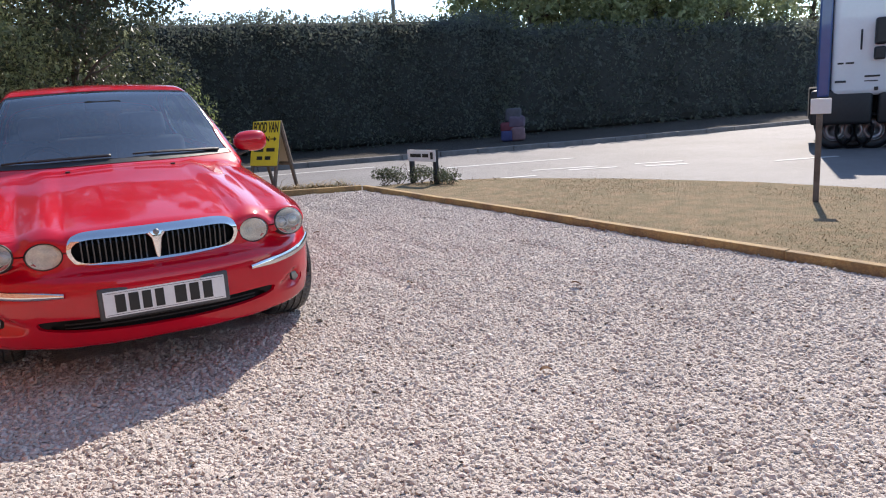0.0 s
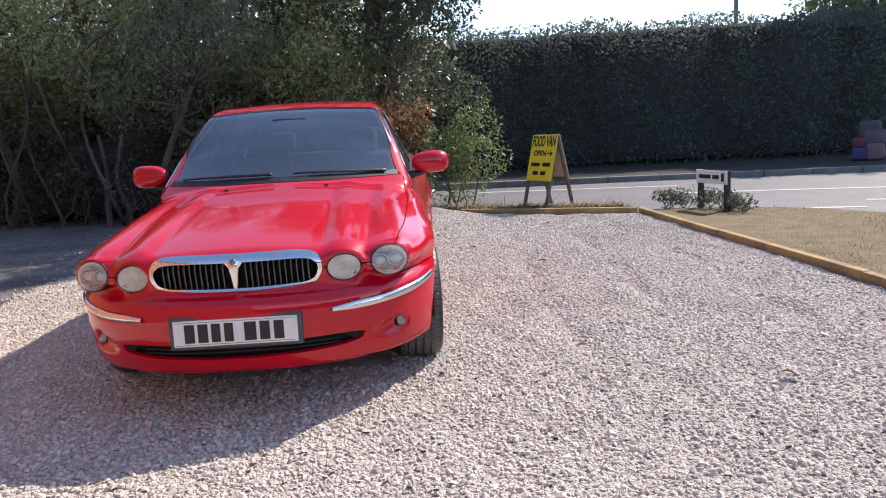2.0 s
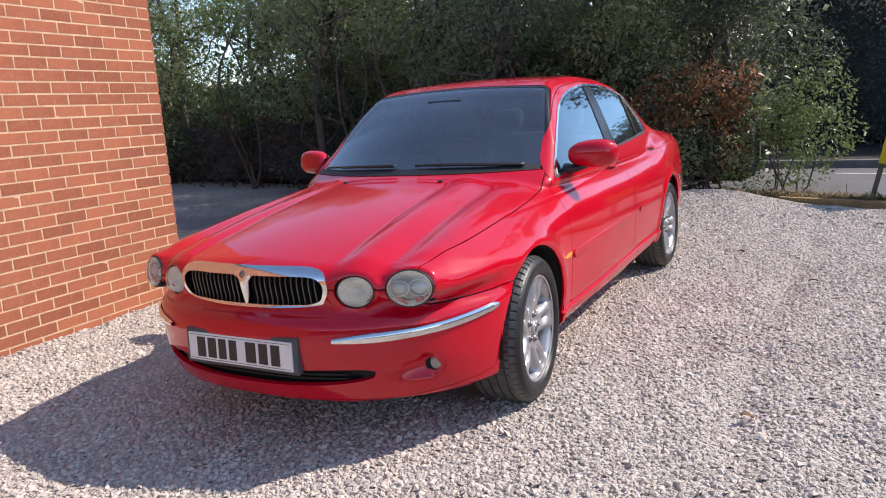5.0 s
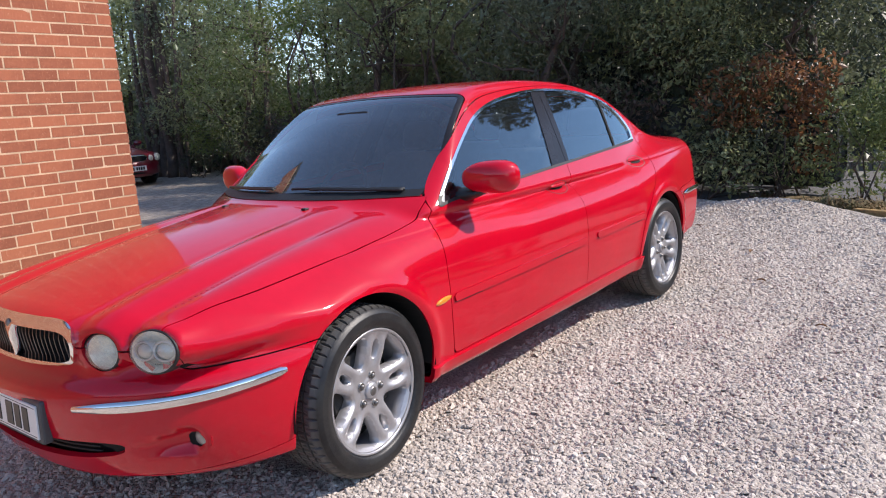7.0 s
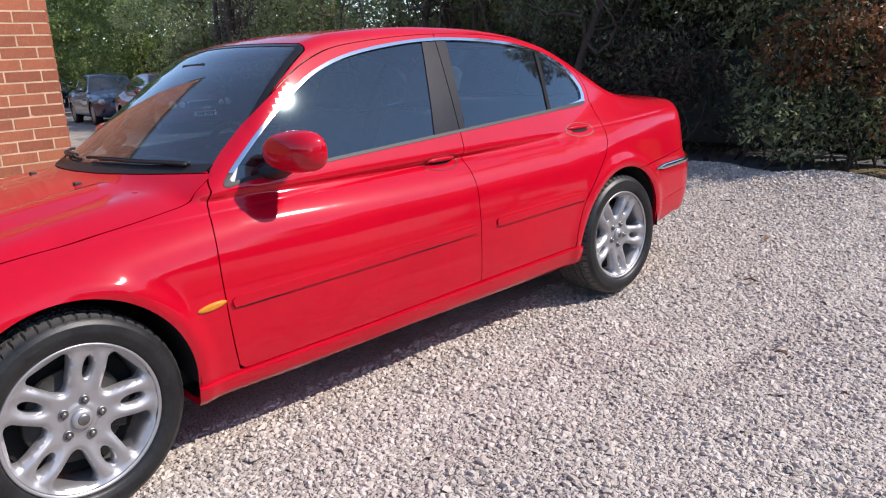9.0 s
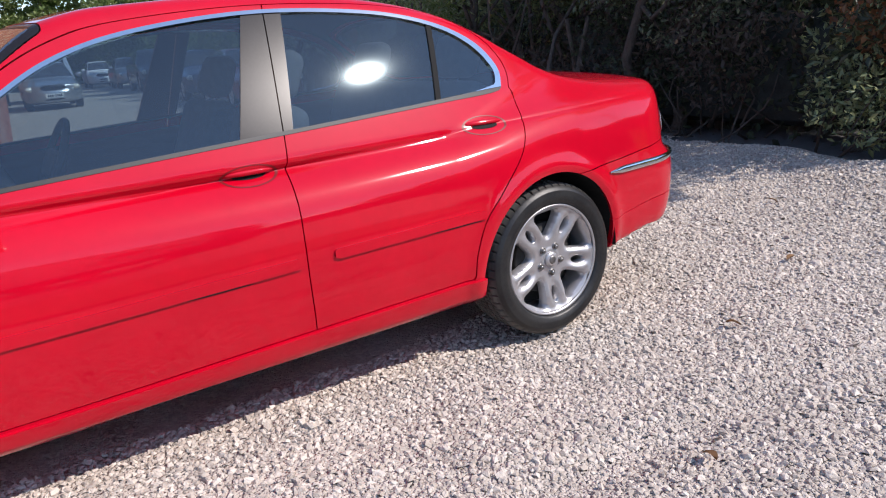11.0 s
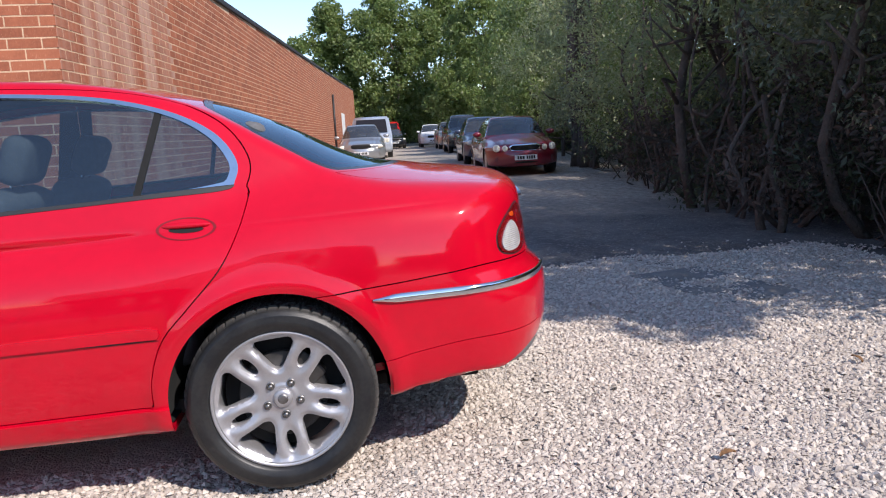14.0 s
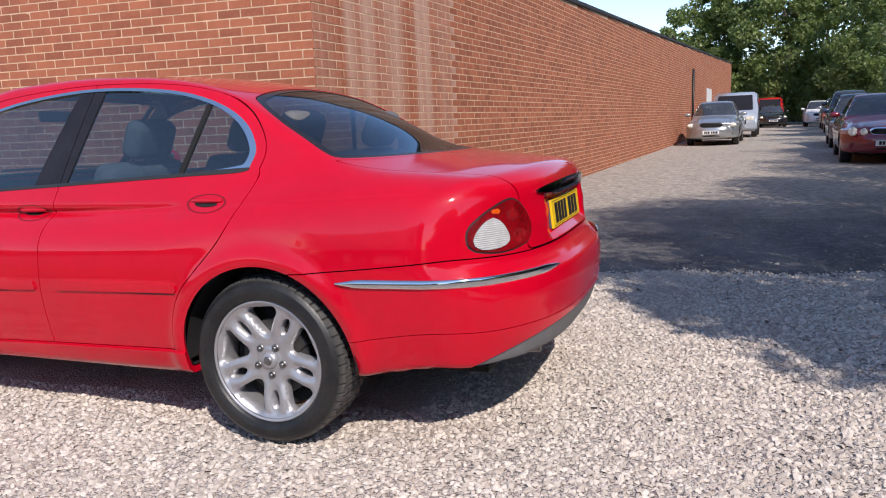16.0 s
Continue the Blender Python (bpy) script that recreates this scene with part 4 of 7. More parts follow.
# the tangled scrub takes darker leaves: tree shade put into their colour
for x, y, mt, lab in ((-0.6, 12.0, M_leaf_dead, "dark withered ivy scrub"), (-1.4, 12.2, M_leaf_low, "tangled scrub under the trees, shade in its leaf colour"), (-2.2, 12.25, M_leaf_dead, "dark withered ivy scrub"), (-3.2, 12.4, M_leaf_dead, "dark withered ivy scrub"), (-4.2, 12.5, M_leaf_low, "tangled scrub under the trees, shade in its leaf colour"), (-5.6, 12.9, M_leaf_dead, "dark withered ivy scrub"),
                      (-7.6, 13.2, M_leaf_dead, "dark withered ivy scrub"), (-9.6, 13.6, M_leaf_low, "tangled scrub under the trees, shade in its leaf colour"), (-12.8, 14.6, M_leaf_low, "tangled scrub under the trees, shade in its leaf colour")):
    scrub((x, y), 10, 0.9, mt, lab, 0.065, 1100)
dead = scrub((1.4, 11.75), 8, 0.6, M_leaf_low, "scrub with a broad patch of dead brown leaves", 0.07)
foliage("dead_leafage", [(rng.uniform(-0.7, 0.65), rng.normal(-0.2, 0.12), rng.uniform(0.85, 1.55), rng.uniform(0.18, 0.3)) for _ in range(20)] + [(rng.uniform(0.35, 0.65), -0.2, z, 0.24) for z in (0.45, 0.65, 0.85, 1.1)], 1500, 0.055, M_leaf_brown, dead, "dead brown leaves")
scrub((1.3, 11.45), 7, 0.5, M_leaf_mid, "low green shoots at the foot of the scrub", 0.05, 1600)
scrub((0.6, 11.9), 8, 0.7, M_leaf_mid, "leafy green shrub at the end of the tree line", 0.075)
root = scrub((2.5, 11.5), 14, 0.5, M_leaf_shrub, "sunlit light green shrub at the end of the tree line", 0.05, 2200)
foliage("upper_leafage", [(rng.normal(-0.25, 0.35), rng.normal(0.2, 0.3), z, rng.uniform(0.35, 0.55)) for z in np.linspace(1.4, 3.9, 11)], 2600, 0.055, M_leaf_low, root)
# undergrowth leaves darkened too, for the shade beneath the crowns
hedge("undergrowth", (2.2, 12.2), (0.9, 12.5), 1.1, 0.7, M_leaf_low, "low undergrowth beneath the trees, shade in its leaf colour", 330, 0.075)
hedge("undergrowth", (1.2, 12.5), (-4.6, 13.1), 1.35, 0.8, M_leaf_low, "low undergrowth beneath the trees, shade in its leaf colour", 330, 0.085)
hedge("undergrowth", (-4.6, 13.1), (-10.5, 14.5), 1.35, 0.9, M_leaf_low, "low undergrowth beneath the trees, shade in its leaf colour", 220, 0.10)
# a dark thicket closing the view behind the trees
hedge("thicket", (-30, 19.5), (-13, 17.2), 3.0, 1.6, M_leaf_dark, "dense dark thicket behind the trees", 90, 0.16)
hedge("thicket", (-13.5, 17.3), (0.4, 14.2), 2.3, 1.2, M_leaf_dark, "dense dark thicket behind the trees", 90, 0.14)
# trees closing the far end of the drive
for (x, y), h, sp, fine in (((-60, 15.5), 13, 4.4, 0.24), ((-62, 20.5), 14, 4.8, 0.24), ((-52, 22), 12, 4.2, 0.22), ((-38, 21), 9.5, 2.8, 0.16), ((-61, 11.0), 12, 3.2, 0.24), ((-31, 19.5), 9, 2.6, 0.14), ((-25, 17.6), 7.5, 2.2, 0.12)):
    tree((x, y), h, sp, M_leaf_light, "broad sunlit tree at the far end of the drive", 150, 260 if fine > 0.2 else 420, fine, 0.25, 1, 0.08)
hedge("thicket", (-74, 6), (-68, 34), 5.0, 3.0, M_leaf_dark, "dark thicket closing the far end of the drive", 25, 0.35)
# distant hedge line behind the viewer, unseen, added as a horizon for reflections
hedge("unseen_hedge", (-60, -45), (70, -50), 6, 4, M_leaf_mid, "unseen distant hedge line added behind the yard", 8, 0.6)

# ---- the brick building ----
brick_wall("wall_east", (CX, CY - 12.027, 0), 90, 12.0275, WALL_TOP, lambda x, z: x > 9.55 and z < 2.9, "red brick wall in stretcher bond facing the yard")
wb = radians(WALL_YAW)
LEN_B, RISE = 50.0, 0.03
far_end = (CX + LEN_B * math.cos(wb), CY + LEN_B * math.sin(wb), 0)
m = Matrix.Translation((CX, CY, 0)) @ pose(0, 0, 0, 0, 0, WALL_YAW)
brick_wall("wall_north", (CX, CY, 0), WALL_YAW, LEN_B, WALL_TOP, lambda x, z: x < 2.1 and z > 0.3, "long red brick wall along the drive, pale stains near its corner",
                    pale=lambda x, z: x < 2.75, rise=RISE, plain=6.0)
bm = bmesh.new()
box(bm, (0.0, -0.035, 0), (LEN_B + 0.05, 0.36, 0.075), 0.008, m @ Matrix.Translation((0, 0, WALL_TOP)) @ Matrix.Rotation(-math.atan(RISE), 4, "Y"))
tagged(part("coping_north", bm, M_coping), "dark metal coping on the brick wall", "coping", kind="structure")
bm = bmesh.new()
box(bm, (-0.05 + CX - 0.28, CY - 12, WALL_TOP), (CX + 0.035, CY - 0.05, WALL_TOP + 0.075), 0.008)
tagged(part("coping_east", bm, M_coping), "dark metal coping on the brick wall", "coping", kind="structure")
bm = bmesh.new()
bm.faces.new([bm.verts.new(p) for p in ((CX - 0.2, CY - 12, 2.9), (CX - 0.2, CY - 0.2, 2.9), (far_end[0], far_end[1] - 0.2, 2.9), (far_end[0], CY - 12, 2.9))])
tagged(part("roof", bm, M_coping), "flat dark felt roof of the brick building", "roof", kind="structure")
bm = bmesh.new()
tube(bm, [m @ Vector((27.0, -0.06, 0.1)), m @ Vector((27.0, -0.06, 3.0))], 0.045, 10)
tagged(part("downpipe", bm, M_plastic, None, "", True), "black downpipe on the brick wall", "downpipe")
bm = bmesh.new()
box(bm, (33.0, -0.04, 1.3), (35.4, -0.01, 2.4), 0.01, m)
tagged(part("wall_panel", bm, M_white), "pale panel fixed to the brick wall", "panel")
bm = bmesh.new()
box(bm, (13, 1.2, 2.9), (14, 2.2, 3.3), 0.03, m)
tagged(part("roof_vent", bm, M_kerb), "pale roof vent above the wall", "vent")

# ---- the red saloon: x runs from the nose to the tail, y to its offside, z up ----
X_FRONT, X_REAR, R_TYRE = 0.911, 3.624, 0.317
top_house = curve_fn([(0.2, 0.2), (0.9, 0.74), (1.2, 0.935), (1.35, 1.03), (1.55, 1.17), (1.75, 1.295), (1.93, 1.382), (2.15, 1.42), (2.5, 1.434), (2.85, 1.421),
                      (3.15, 1.384), (3.4, 1.327), (3.6, 1.25), (3.8, 1.15), (4.0, 1.04), (4.2, 0.945), (4.5, 0.80), (5.2, 0.2)])
deck = curve_fn([(-0.1, 0.675), (0.0, 0.71), (0.08, 0.738), (0.2, 0.771), (0.4, 0.817), (0.7, 0.872), (1.0, 0.915), (1.3, 0.953), (1.6, 0.975), (2.4, 0.96), (3.3, 0.99),
                 (3.8, 1.022), (4.1, 1.024), (4.3, 1.012), (4.45, 0.994), (4.56, 0.974), (4.7, 0.93)])
plan = curve_fn([(0.0, 0.862), (0.5, 0.862), (0.9, 0.868), (1.37, 0.858), (2.0, 0.872), (2.6, 0.878), (3.4, 0.887), (3.9, 0.868), (4.3, 0.832), (4.7, 0.79)])
flank = curve_fn([(0.1, -0.13), (0.17, -0.095), (0.22, -0.06), (0.3, -0.032), (0.4, -0.014), (0.5, -0.004), (0.575, 0.0), (0.68, -0.006), (0.76, -0.018),
                  (0.82, -0.036), (0.87, -0.060), (0.91, -0.09), (0.95, -0.135), (1.0, -0.22), (1.1, -0.45)])
face = curve_fn([(0.1, 0.22), (0.18, 0.10), (0.24, 0.055), (0.32, 0.022), (0.40, 0.004), (0.47, 0.0), (0.53, 0.008), (0.553, 0.03), (0.575, 0.07), (0.60, 0.083), (0.64, 0.078), (0.68, 0.074), (0.72, 0.08), (0.76, 0.11), (0.82, 0.2), (0.9, 0.4)])
tail = curve_fn([(0.1, 0.30), (0.2, 0.16), (0.28, 0.075), (0.36, 0.03), (0.45, 0.006), (0.55, 0.0), (0.61, 0.008), (0.645, 0.04), (0.68, 0.065), (0.75, 0.076), (0.85, 0.088), (0.93, 0.094), (0.985, 0.102), (1.05, 0.16)])


wing_plan = curve_fn([(0.2, 0.722), (0.3, 0.760), (0.45, 0.806), (0.6, 0.838), (0.75, 0.856), (0.9, 0.861), (1.0, 0.861)])
wing_side = curve_fn([(0.50, 0.20), (0.57, 0.09), (0.60, 0.03), (0.625, 0.008), (0.645, 0.0), (0.67, 0.004), (0.70, 0.028), (0.74, 0.085), (0.78, 0.17), (0.84, 0.34)])


def smin(a, b, k):
    h = np.clip(0.5 + 0.5 * (b - a) / k, 0, 1)
    return b + (a - b) * h - k * h * (1 - h)


def smax(a, b, k):
    return -smin(-a, -b, k)


def capsule(x, y, z, a, b, ra, rb):
    a, b = np.array(a), np.array(b)
    d = b - a
    t = np.clip(((x - a[0]) * d[0] + (y - a[1]) * d[1] + (z - a[2]) * d[2]) / (d @ d), 0, 1)
    return np.sqrt((x - a[0] - t * d[0]) ** 2 + (y - a[1] - t * d[1]) ** 2 + (z - a[2] - t * d[2]) ** 2) - (ra + (rb - ra) * t)


def ridge(x, y, x0, y0, x1, y1, wide, high):
    """A soft ridge over the plan line from (x0, y0) to (x1, y1), dying away at its end."""
    t = (x - x0) / (x1 - x0)
    yc = y0 + (y1 - y0) * np.clip(t, -0.3, 1.2)
    fade = np.clip(1.15 - t, 0, 1) ** 0.7 * np.clip((t + 0.35) * 4, 0, 1)
    return high * fade * np.exp(-((y - yc) / wide) ** 2)


LAMP_O, LAMP_OD, LAMP_OR = (0.203, 0.655, 0.657), (-0.93, 0.34, 0.16), 0.086
LAMP_I, LAMP_ID, LAMP_IR = (0.146, 0.458, 0.646), (-0.98, 0.18, 0.12), 0.075
OVAL = 0.77
FOG, FOG_D = (0.275, 0.682, 0.349), (-0.95, 0.3, 0.0)


def oval_dist(v, c, d):
    """Distance from an axis, measured in a flattened circle."""
    d = np.array(d) / np.linalg.norm(d)
    up = np.array([0, 0, 1.0]) - d[2] * d
    up /= np.linalg.norm(up)
    q = v - np.array(c)
    return np.hypot(q @ np.cross(up, d), (q @ up) / OVAL)


def body_field(p):
    """Below zero inside the closed shape of the body."""
    x, y, z = p[:, 0], np.abs(p[:, 1]), p[:, 2]
    zs = z - 0.033 * np.clip(x - 2.46, -0.6, 1.6)
    yn = np.clip(y / 0.89, 0, 0.999)
    f_side = y - plan(x) - flank(zs)
    for hx in (X_FRONT, X_REAR):
        r = np.hypot(x - hx, z - 0.32)
        f_side = f_side - 0.014 * np.exp(-((r - 0.385) / 0.035) ** 2) * (z > 0.2)
    nose = 0.845 * (1 - np.sqrt(1 - yn ** 2.6))
    f_front = (nose + face(z) - x) * 0.93
    rear = 0.55 * (1 - np.sqrt(1 - yn ** 3.0))
    f_rear = (x - (4.67 - rear - tail(z))) * 0.95
    # hollow for the rear plate
    f_rear = f_rear + 0.03 * np.clip((0.36 - y) / 0.05, 0, 1) * np.clip((0.875 - z) / 0.03, 0, 1) * np.clip((z - 0.70) / 0.03, 0, 1)
    crown = 0.075 * (y / 0.7) ** 2 + 0.10 * np.clip(y - 0.55, 0, 1) ** 2 / 0.09 * 0.35
    boot = np.clip((x - 3.2) / 0.8, 0, 1)
    crown = crown * (1 - boot) + boot * (0.035 * (y / 0.6) ** 2)
    hood = deck(x - 0.05 * (y / 0.6) ** 2 * (x < 1.5)) - crown
    hood = hood + ridge(x, y, 0.15, 0.455, 1.35, 0.40, 0.075, 0.022) + ridge(x, y, 0.25, 0.66, 1.3, 0.62, 0.085, 0.03)
    hood = hood - ridge(x, y, 0.2, 0.565, 1.1, 0.54, 0.03, 0.010) - ridge(x, y, 0.15, 0.37, 1.2, 0.33, 0.03, 0.006)
    f_top = (z - hood) * 0.96
    low = smax(f_side, f_top, 0.10)
    # a waistline crease through the door handles
    crease = z - 0.858 - 0.033 * (x - 2.46)
    run = np.clip((x - 0.75) / 0.35, 0, 1) * np.clip((4.28 - x) / 0.25, 0, 1) * np.clip((y - 0.6) / 0.1, 0, 1)
    low = low + run * (0.0026 * np.exp(-(crease / 0.006) ** 2) - 0.0010 * np.exp(-((crease - 0.022) / 0.016) ** 2))
    low = smax(low, f_front, 0.045)
    low = smax(low, f_rear, 0.075)
    # lamp pods flowing back into the wings
    v = np.stack([x, y, z], 1)
    for c, d, r, back, k in ((LAMP_O, LAMP_OD, LAMP_OR, (-0.98, 0.0, -0.17), 0.05), (LAMP_I, LAMP_ID, LAMP_IR, (-0.97, 0.0, -0.22), 0.045)):
        d = np.array(d) / np.linalg.norm(d)
        pod = smax(oval_dist(v, c, back) * 0.85 - (r + 0.008) * 0.85 + 0.06 * np.clip(x - c[0], 0, 3), (v - np.array(c)) @ d + 0.002, 0.012)
        pod = smax(pod, x - 0.95, 0.1)
        low = smin(low, pod, k)
    # full wings behind the lamps
    wing = smax(smax(y - wing_plan(x) + wing_side(z), 0.262 - x, 0.02), x - 0.98, 0.1)
    wing = smax(smax(wing, 0.705 - y, 0.03), 0.54 - z, 0.03)
    low = smin(low, wing, 0.025)
    # scoop round the fog lamp
    low = smax(low, -capsule(x, y, z, (0.246, 0.692, 0.349), (0.120, 0.540, 0.328), 0.052, 0.012), 0.012)
    # glasshouse
    g = 0.772 - 0.43 * (z - 0.91) - 0.12 * (z - 0.91) ** 2
    g = g - 0.078 * np.clip((x - 3.15) / 0.8, 0, 1.6) ** 2 - 0.04 * np.clip((2.0 - x) / 0.7, 0, 1.5) ** 2
    f_gs = (y - g) * 0.90
    bow = np.where(x < 2.5, 0.15 * np.clip((2.15 - x) / 0.5, 0, 1), -0.11 * np.clip((x - 3.1) / 0.5, 0, 1))
    xe = x - bow * (y / 0.62) ** 2
    f_gt = (z - (top_house(xe) - 0.024 * (y / 0.56) ** 2)) * 0.88
    house = smax(smax(f_gs, f_gt, 0.034), 0.86 - z, 0.05)
    blend = 0.02 + 0.10 * np.clip((x - 3.2) / 0.6, 0, 1)
    h = np.clip(0.5 + 0.5 * (house - low) / blend, 0, 1)
    f = house + (low - house) * h - blend * h * (1 - h)
    f = smax(f, 0.222 + 0.012 * np.clip(x - 1.2, 0, 3) + 0.055 * np.clip((x - 3.9) / 0.35, 0, 1) - z, 0.02)
    return f


def body_grid(nm=150, nf=56, nt=208):
    """Verts, normals and triangles of the offside half, cast from a spine inside."""
    zo = 0.578
    xa, xb = 0.78, 3.95
    nu = int(nt * 0.68)
    upper = np.interp(np.arange(nu) / nu, [0, 0.60, 0.91, 1], [90, 26, 10, 0])
    th = np.concatenate([upper, np.linspace(0, -90, nt - nu)])
    th = np.radians(th)
    org, dirs = [], []
    psi_f = np.radians(np.linspace(90, 0, nf, endpoint=False))
    for a in psi_f:
        org.append(np.tile([xa, 0, zo], (nt, 1)))
        dirs.append(np.stack([-np.sin(a) * np.cos(th), np.cos(a) * np.cos(th), np.sin(th)], 1))
    for x in np.linspace(xa, xb, nm):
        zo = 0.578 + 0.045 * min(1, (x - xa) / 0.5)
        org.append(np.tile([x, 0, zo], (nt, 1)))
        dirs.append(np.stack([0 * th, np.cos(th), np.sin(th)], 1))
    for a in np.radians(np.linspace(0, 90, nf + 1)[1:]):
        org.append(np.tile([xb, 0, zo], (nt, 1)))
        dirs.append(np.stack([np.sin(a) * np.cos(th), np.cos(a) * np.cos(th), np.sin(th)], 1))
    rows = len(org)
    o, d = np.concatenate(org), np.concatenate(dirs)
    lo, hi = np.full(len(o), 0.02), np.full(len(o), 1.6)
    for _ in range(34):
        mid = (lo + hi) / 2
        ins = body_field(o + d * mid[:, None]) < 0
        lo, hi = np.where(ins, mid, lo), np.where(ins, hi, mid)
    v = o + d * hi[:, None]
    idx = np.arange(rows * nt).reshape(rows, nt)
    a, b, c, e = idx[:-1, :-1].ravel(), idx[1:, :-1].ravel(), idx[1:, 1:].ravel(), idx[:-1, 1:].ravel()
    t = np.concatenate([np.stack([a, c, e], 1), np.stack([a, b, c], 1)])
    return v, t


def field_normal(v, e=0.002):
    n = np.stack([body_field(v + np.eye(3)[i] * e) - body_field(v - np.eye(3)[i] * e) for i in range(3)], 1)
    return n / np.maximum(np.linalg.norm(n, axis=1, keepdims=True), 1e-9)


def split(v, t, f):
    """Cuts triangles along f = 0. Returns verts, the triangles with f < 0 and those with f > 0."""
    f = np.where(np.abs(f) < 2e-5, 2e-5, f)
    s = f[t] < 0
    k = s.sum(1)
    inn, out, mix = t[k == 3], t[k == 0], t[(k == 1) | (k == 2)]
    if not len(mix):
        return v, inn, out
    sm = f[mix] < 0
    odd = np.where(sm.sum(1) == 1, sm.argmax(1), (~sm).argmax(1))
    r = np.arange(len(mix))
    a, b, c = mix[r, odd], mix[r, (odd + 1) % 3], mix[r, (odd + 2) % 3]
    edges = np.concatenate([np.sort(np.stack([a, b], 1), 1), np.sort(np.stack([a, c], 1), 1)])
    uniq, inv = np.unique(edges, axis=0, return_inverse=True)
    inv = inv.ravel()
    fa, fb = f[uniq[:, 0]], f[uniq[:, 1]]
    w = (fa / (fa - fb))[:, None]
    nv = v[uniq[:, 0]] * (1 - w) + v[uniq[:, 1]] * w
    base = len(v)
    ab, ac = base + inv[:len(mix)], base + inv[len(mix):]
    one = np.stack([a, ab, ac], 1)
    two = np.concatenate([np.stack([ab, b, c], 1), np.stack([ab, c, ac], 1)])
    neg = sm[r, odd]
    neg2 = np.concatenate([neg, neg])
    return np.concatenate([v, nv]), np.concatenate([inn, one[neg], two[~neg2]]), np.concatenate([out, one[~neg], two[neg2]])


def poly_dist(x, z, poly):
    """Signed distance to a closed outline: below zero inside."""
    a, b = poly, np.roll(poly, -1, 0)
    best = np.full(len(x), 9.0)
    inside = np.zeros(len(x), bool)
    for (ax, az), (bx, bz) in zip(a, b):
        dx, dz = bx - ax, bz - az
        t = np.clip(((x - ax) * dx + (z - az) * dz) / max(dx * dx + dz * dz, 1e-12), 0, 1)
        best = np.minimum(best, np.hypot(x - ax - t * dx, z - az - t * dz))
        cross = (az > z) != (bz > z)
        with np.errstate(divide="ignore", invalid="ignore"):
            inside ^= cross & (x < ax + (z - az) / (bz - az if bz != az else 1e-12) * dx)
    return np.where(inside, -best, best)


def panel(name, v, t, material, parent, side=1, lift=0.0, fold=0.012, label="", scale_y=1):
    """A skin part from triangles of the body, with smooth normals and a folded edge. side -1 mirrors it to the nearside, 0 makes both halves one."""
    used, inv = np.unique(t, return_inverse=True)
    vv = v[used]
    n = field_normal(vv)
    tt = inv.reshape(-1, 3)
    if lift:
        vv = vv + n * lift
    e = np.concatenate([tt[:, [0, 1]], tt[:, [1, 2]], tt[:, [2, 0]]])
    key = np.sort(e, 1)
    _, first, cnt = np.unique(key, axis=0, return_index=True, return_counts=True)
    rim = e[first[cnt == 1]]
    if side == 0:
        rim = rim[~((np.abs(vv[rim[:, 0], 1]) < 2e-3) & (np.abs(vv[rim[:, 1], 1]) < 2e-3))]
    if fold and len(rim):
        k = len(rim)
        p0, p1 = vv[rim[:, 0]], vv[rim[:, 1]]
        q0, q1 = p0 - n[rim[:, 0]] * fold, p1 - n[rim[:, 1]] * fold
        base = len(vv)
        mid = np.cross(p1 - p0, q0 - p0)
        mid /= -np.maximum(np.linalg.norm(mid, axis=1, keepdims=True), 1e-9)
        vv = np.concatenate([vv, p0, p1, q1, q0])
        n = np.concatenate([n, mid, mid, mid, mid])
        i = base + np.arange(k)
        tt = np.concatenate([tt, np.stack([i + k, i, i + 3 * k], 1), np.stack([i + k, i + 3 * k, i + 2 * k], 1)])
    flip = np.array([1, -1, 1])
    if side == -1:
        vv, n, tt = vv * flip, n * flip, tt[:, ::-1]
    elif side == 0:
        m = len(vv)
        vv, n, tt = np.concatenate([vv, vv * flip]), np.concatenate([n, n * flip]), np.concatenate([tt, tt[:, ::-1] + m])
    ob = part_np(name, vv, tt, material, parent, label, smooth=True)
    ob.data.normals_split_custom_set_from_vertices(n.astype(np.float32))
    return ob


MIRROR = (1.70, 0.882, 1.0)
car = thing("saloon_car", "glossy red four-door saloon with chrome trim parked on gravel", "car")
CAR_POSE = Matrix.Translation((0.649, 3.412, 0.0)) @ pose(0, 0, 0.0, 0, 0, 86.375) @ Matrix.Rotation(radians(-0.36), 4, "Y") @ Matrix.Translation((0, 0, -0.0145))
car.matrix_world = CAR_POSE
bv, bt = body_grid()
GAP = 0.0022


def cutter(*fields):
    """Successive cuts: fields with a sign, +1 keeps the inside, -1 the outside."""
    w, t = bv, bt
    for f_of, sign in fields:
        w, a, b = split(w, t, f_of(w))
        t = a if sign > 0 else b
    return w, t


DLO = spline([(1.485, 0.905), (1.63, 1.035), (1.797, 1.157), (1.985, 1.262), (2.23, 1.327), (2.62, 1.362), (3.02, 1.34), (3.28, 1.285), (3.452, 1.2), (3.53, 1.1), (3.523, 1.03),
              (3.485, 1.003), (3.22, 0.991), (2.64, 0.964), (1.945, 0.932), (1.6, 0.912)], 8, True)
DOOR_LOW = spline([(1.446, 0.898), (1.412, 0.82), (1.395, 0.742), (1.39, 0.63), (1.394, 0.516), (1.405, 0.4), (1.422, 0.29)], 6)
DOOR_REAR = spline([(3.222, 0.335), (3.23, 0.435), (3.276, 0.555), (3.367, 0.655), (3.471, 0.766), (3.534, 0.881), (3.57, 1.0)], 6)
DOOR_POLY = np.concatenate([DOOR_LOW, DOOR_REAR, [(3.3, 1.02), (2.4, 1.0), (1.6, 0.95)]])
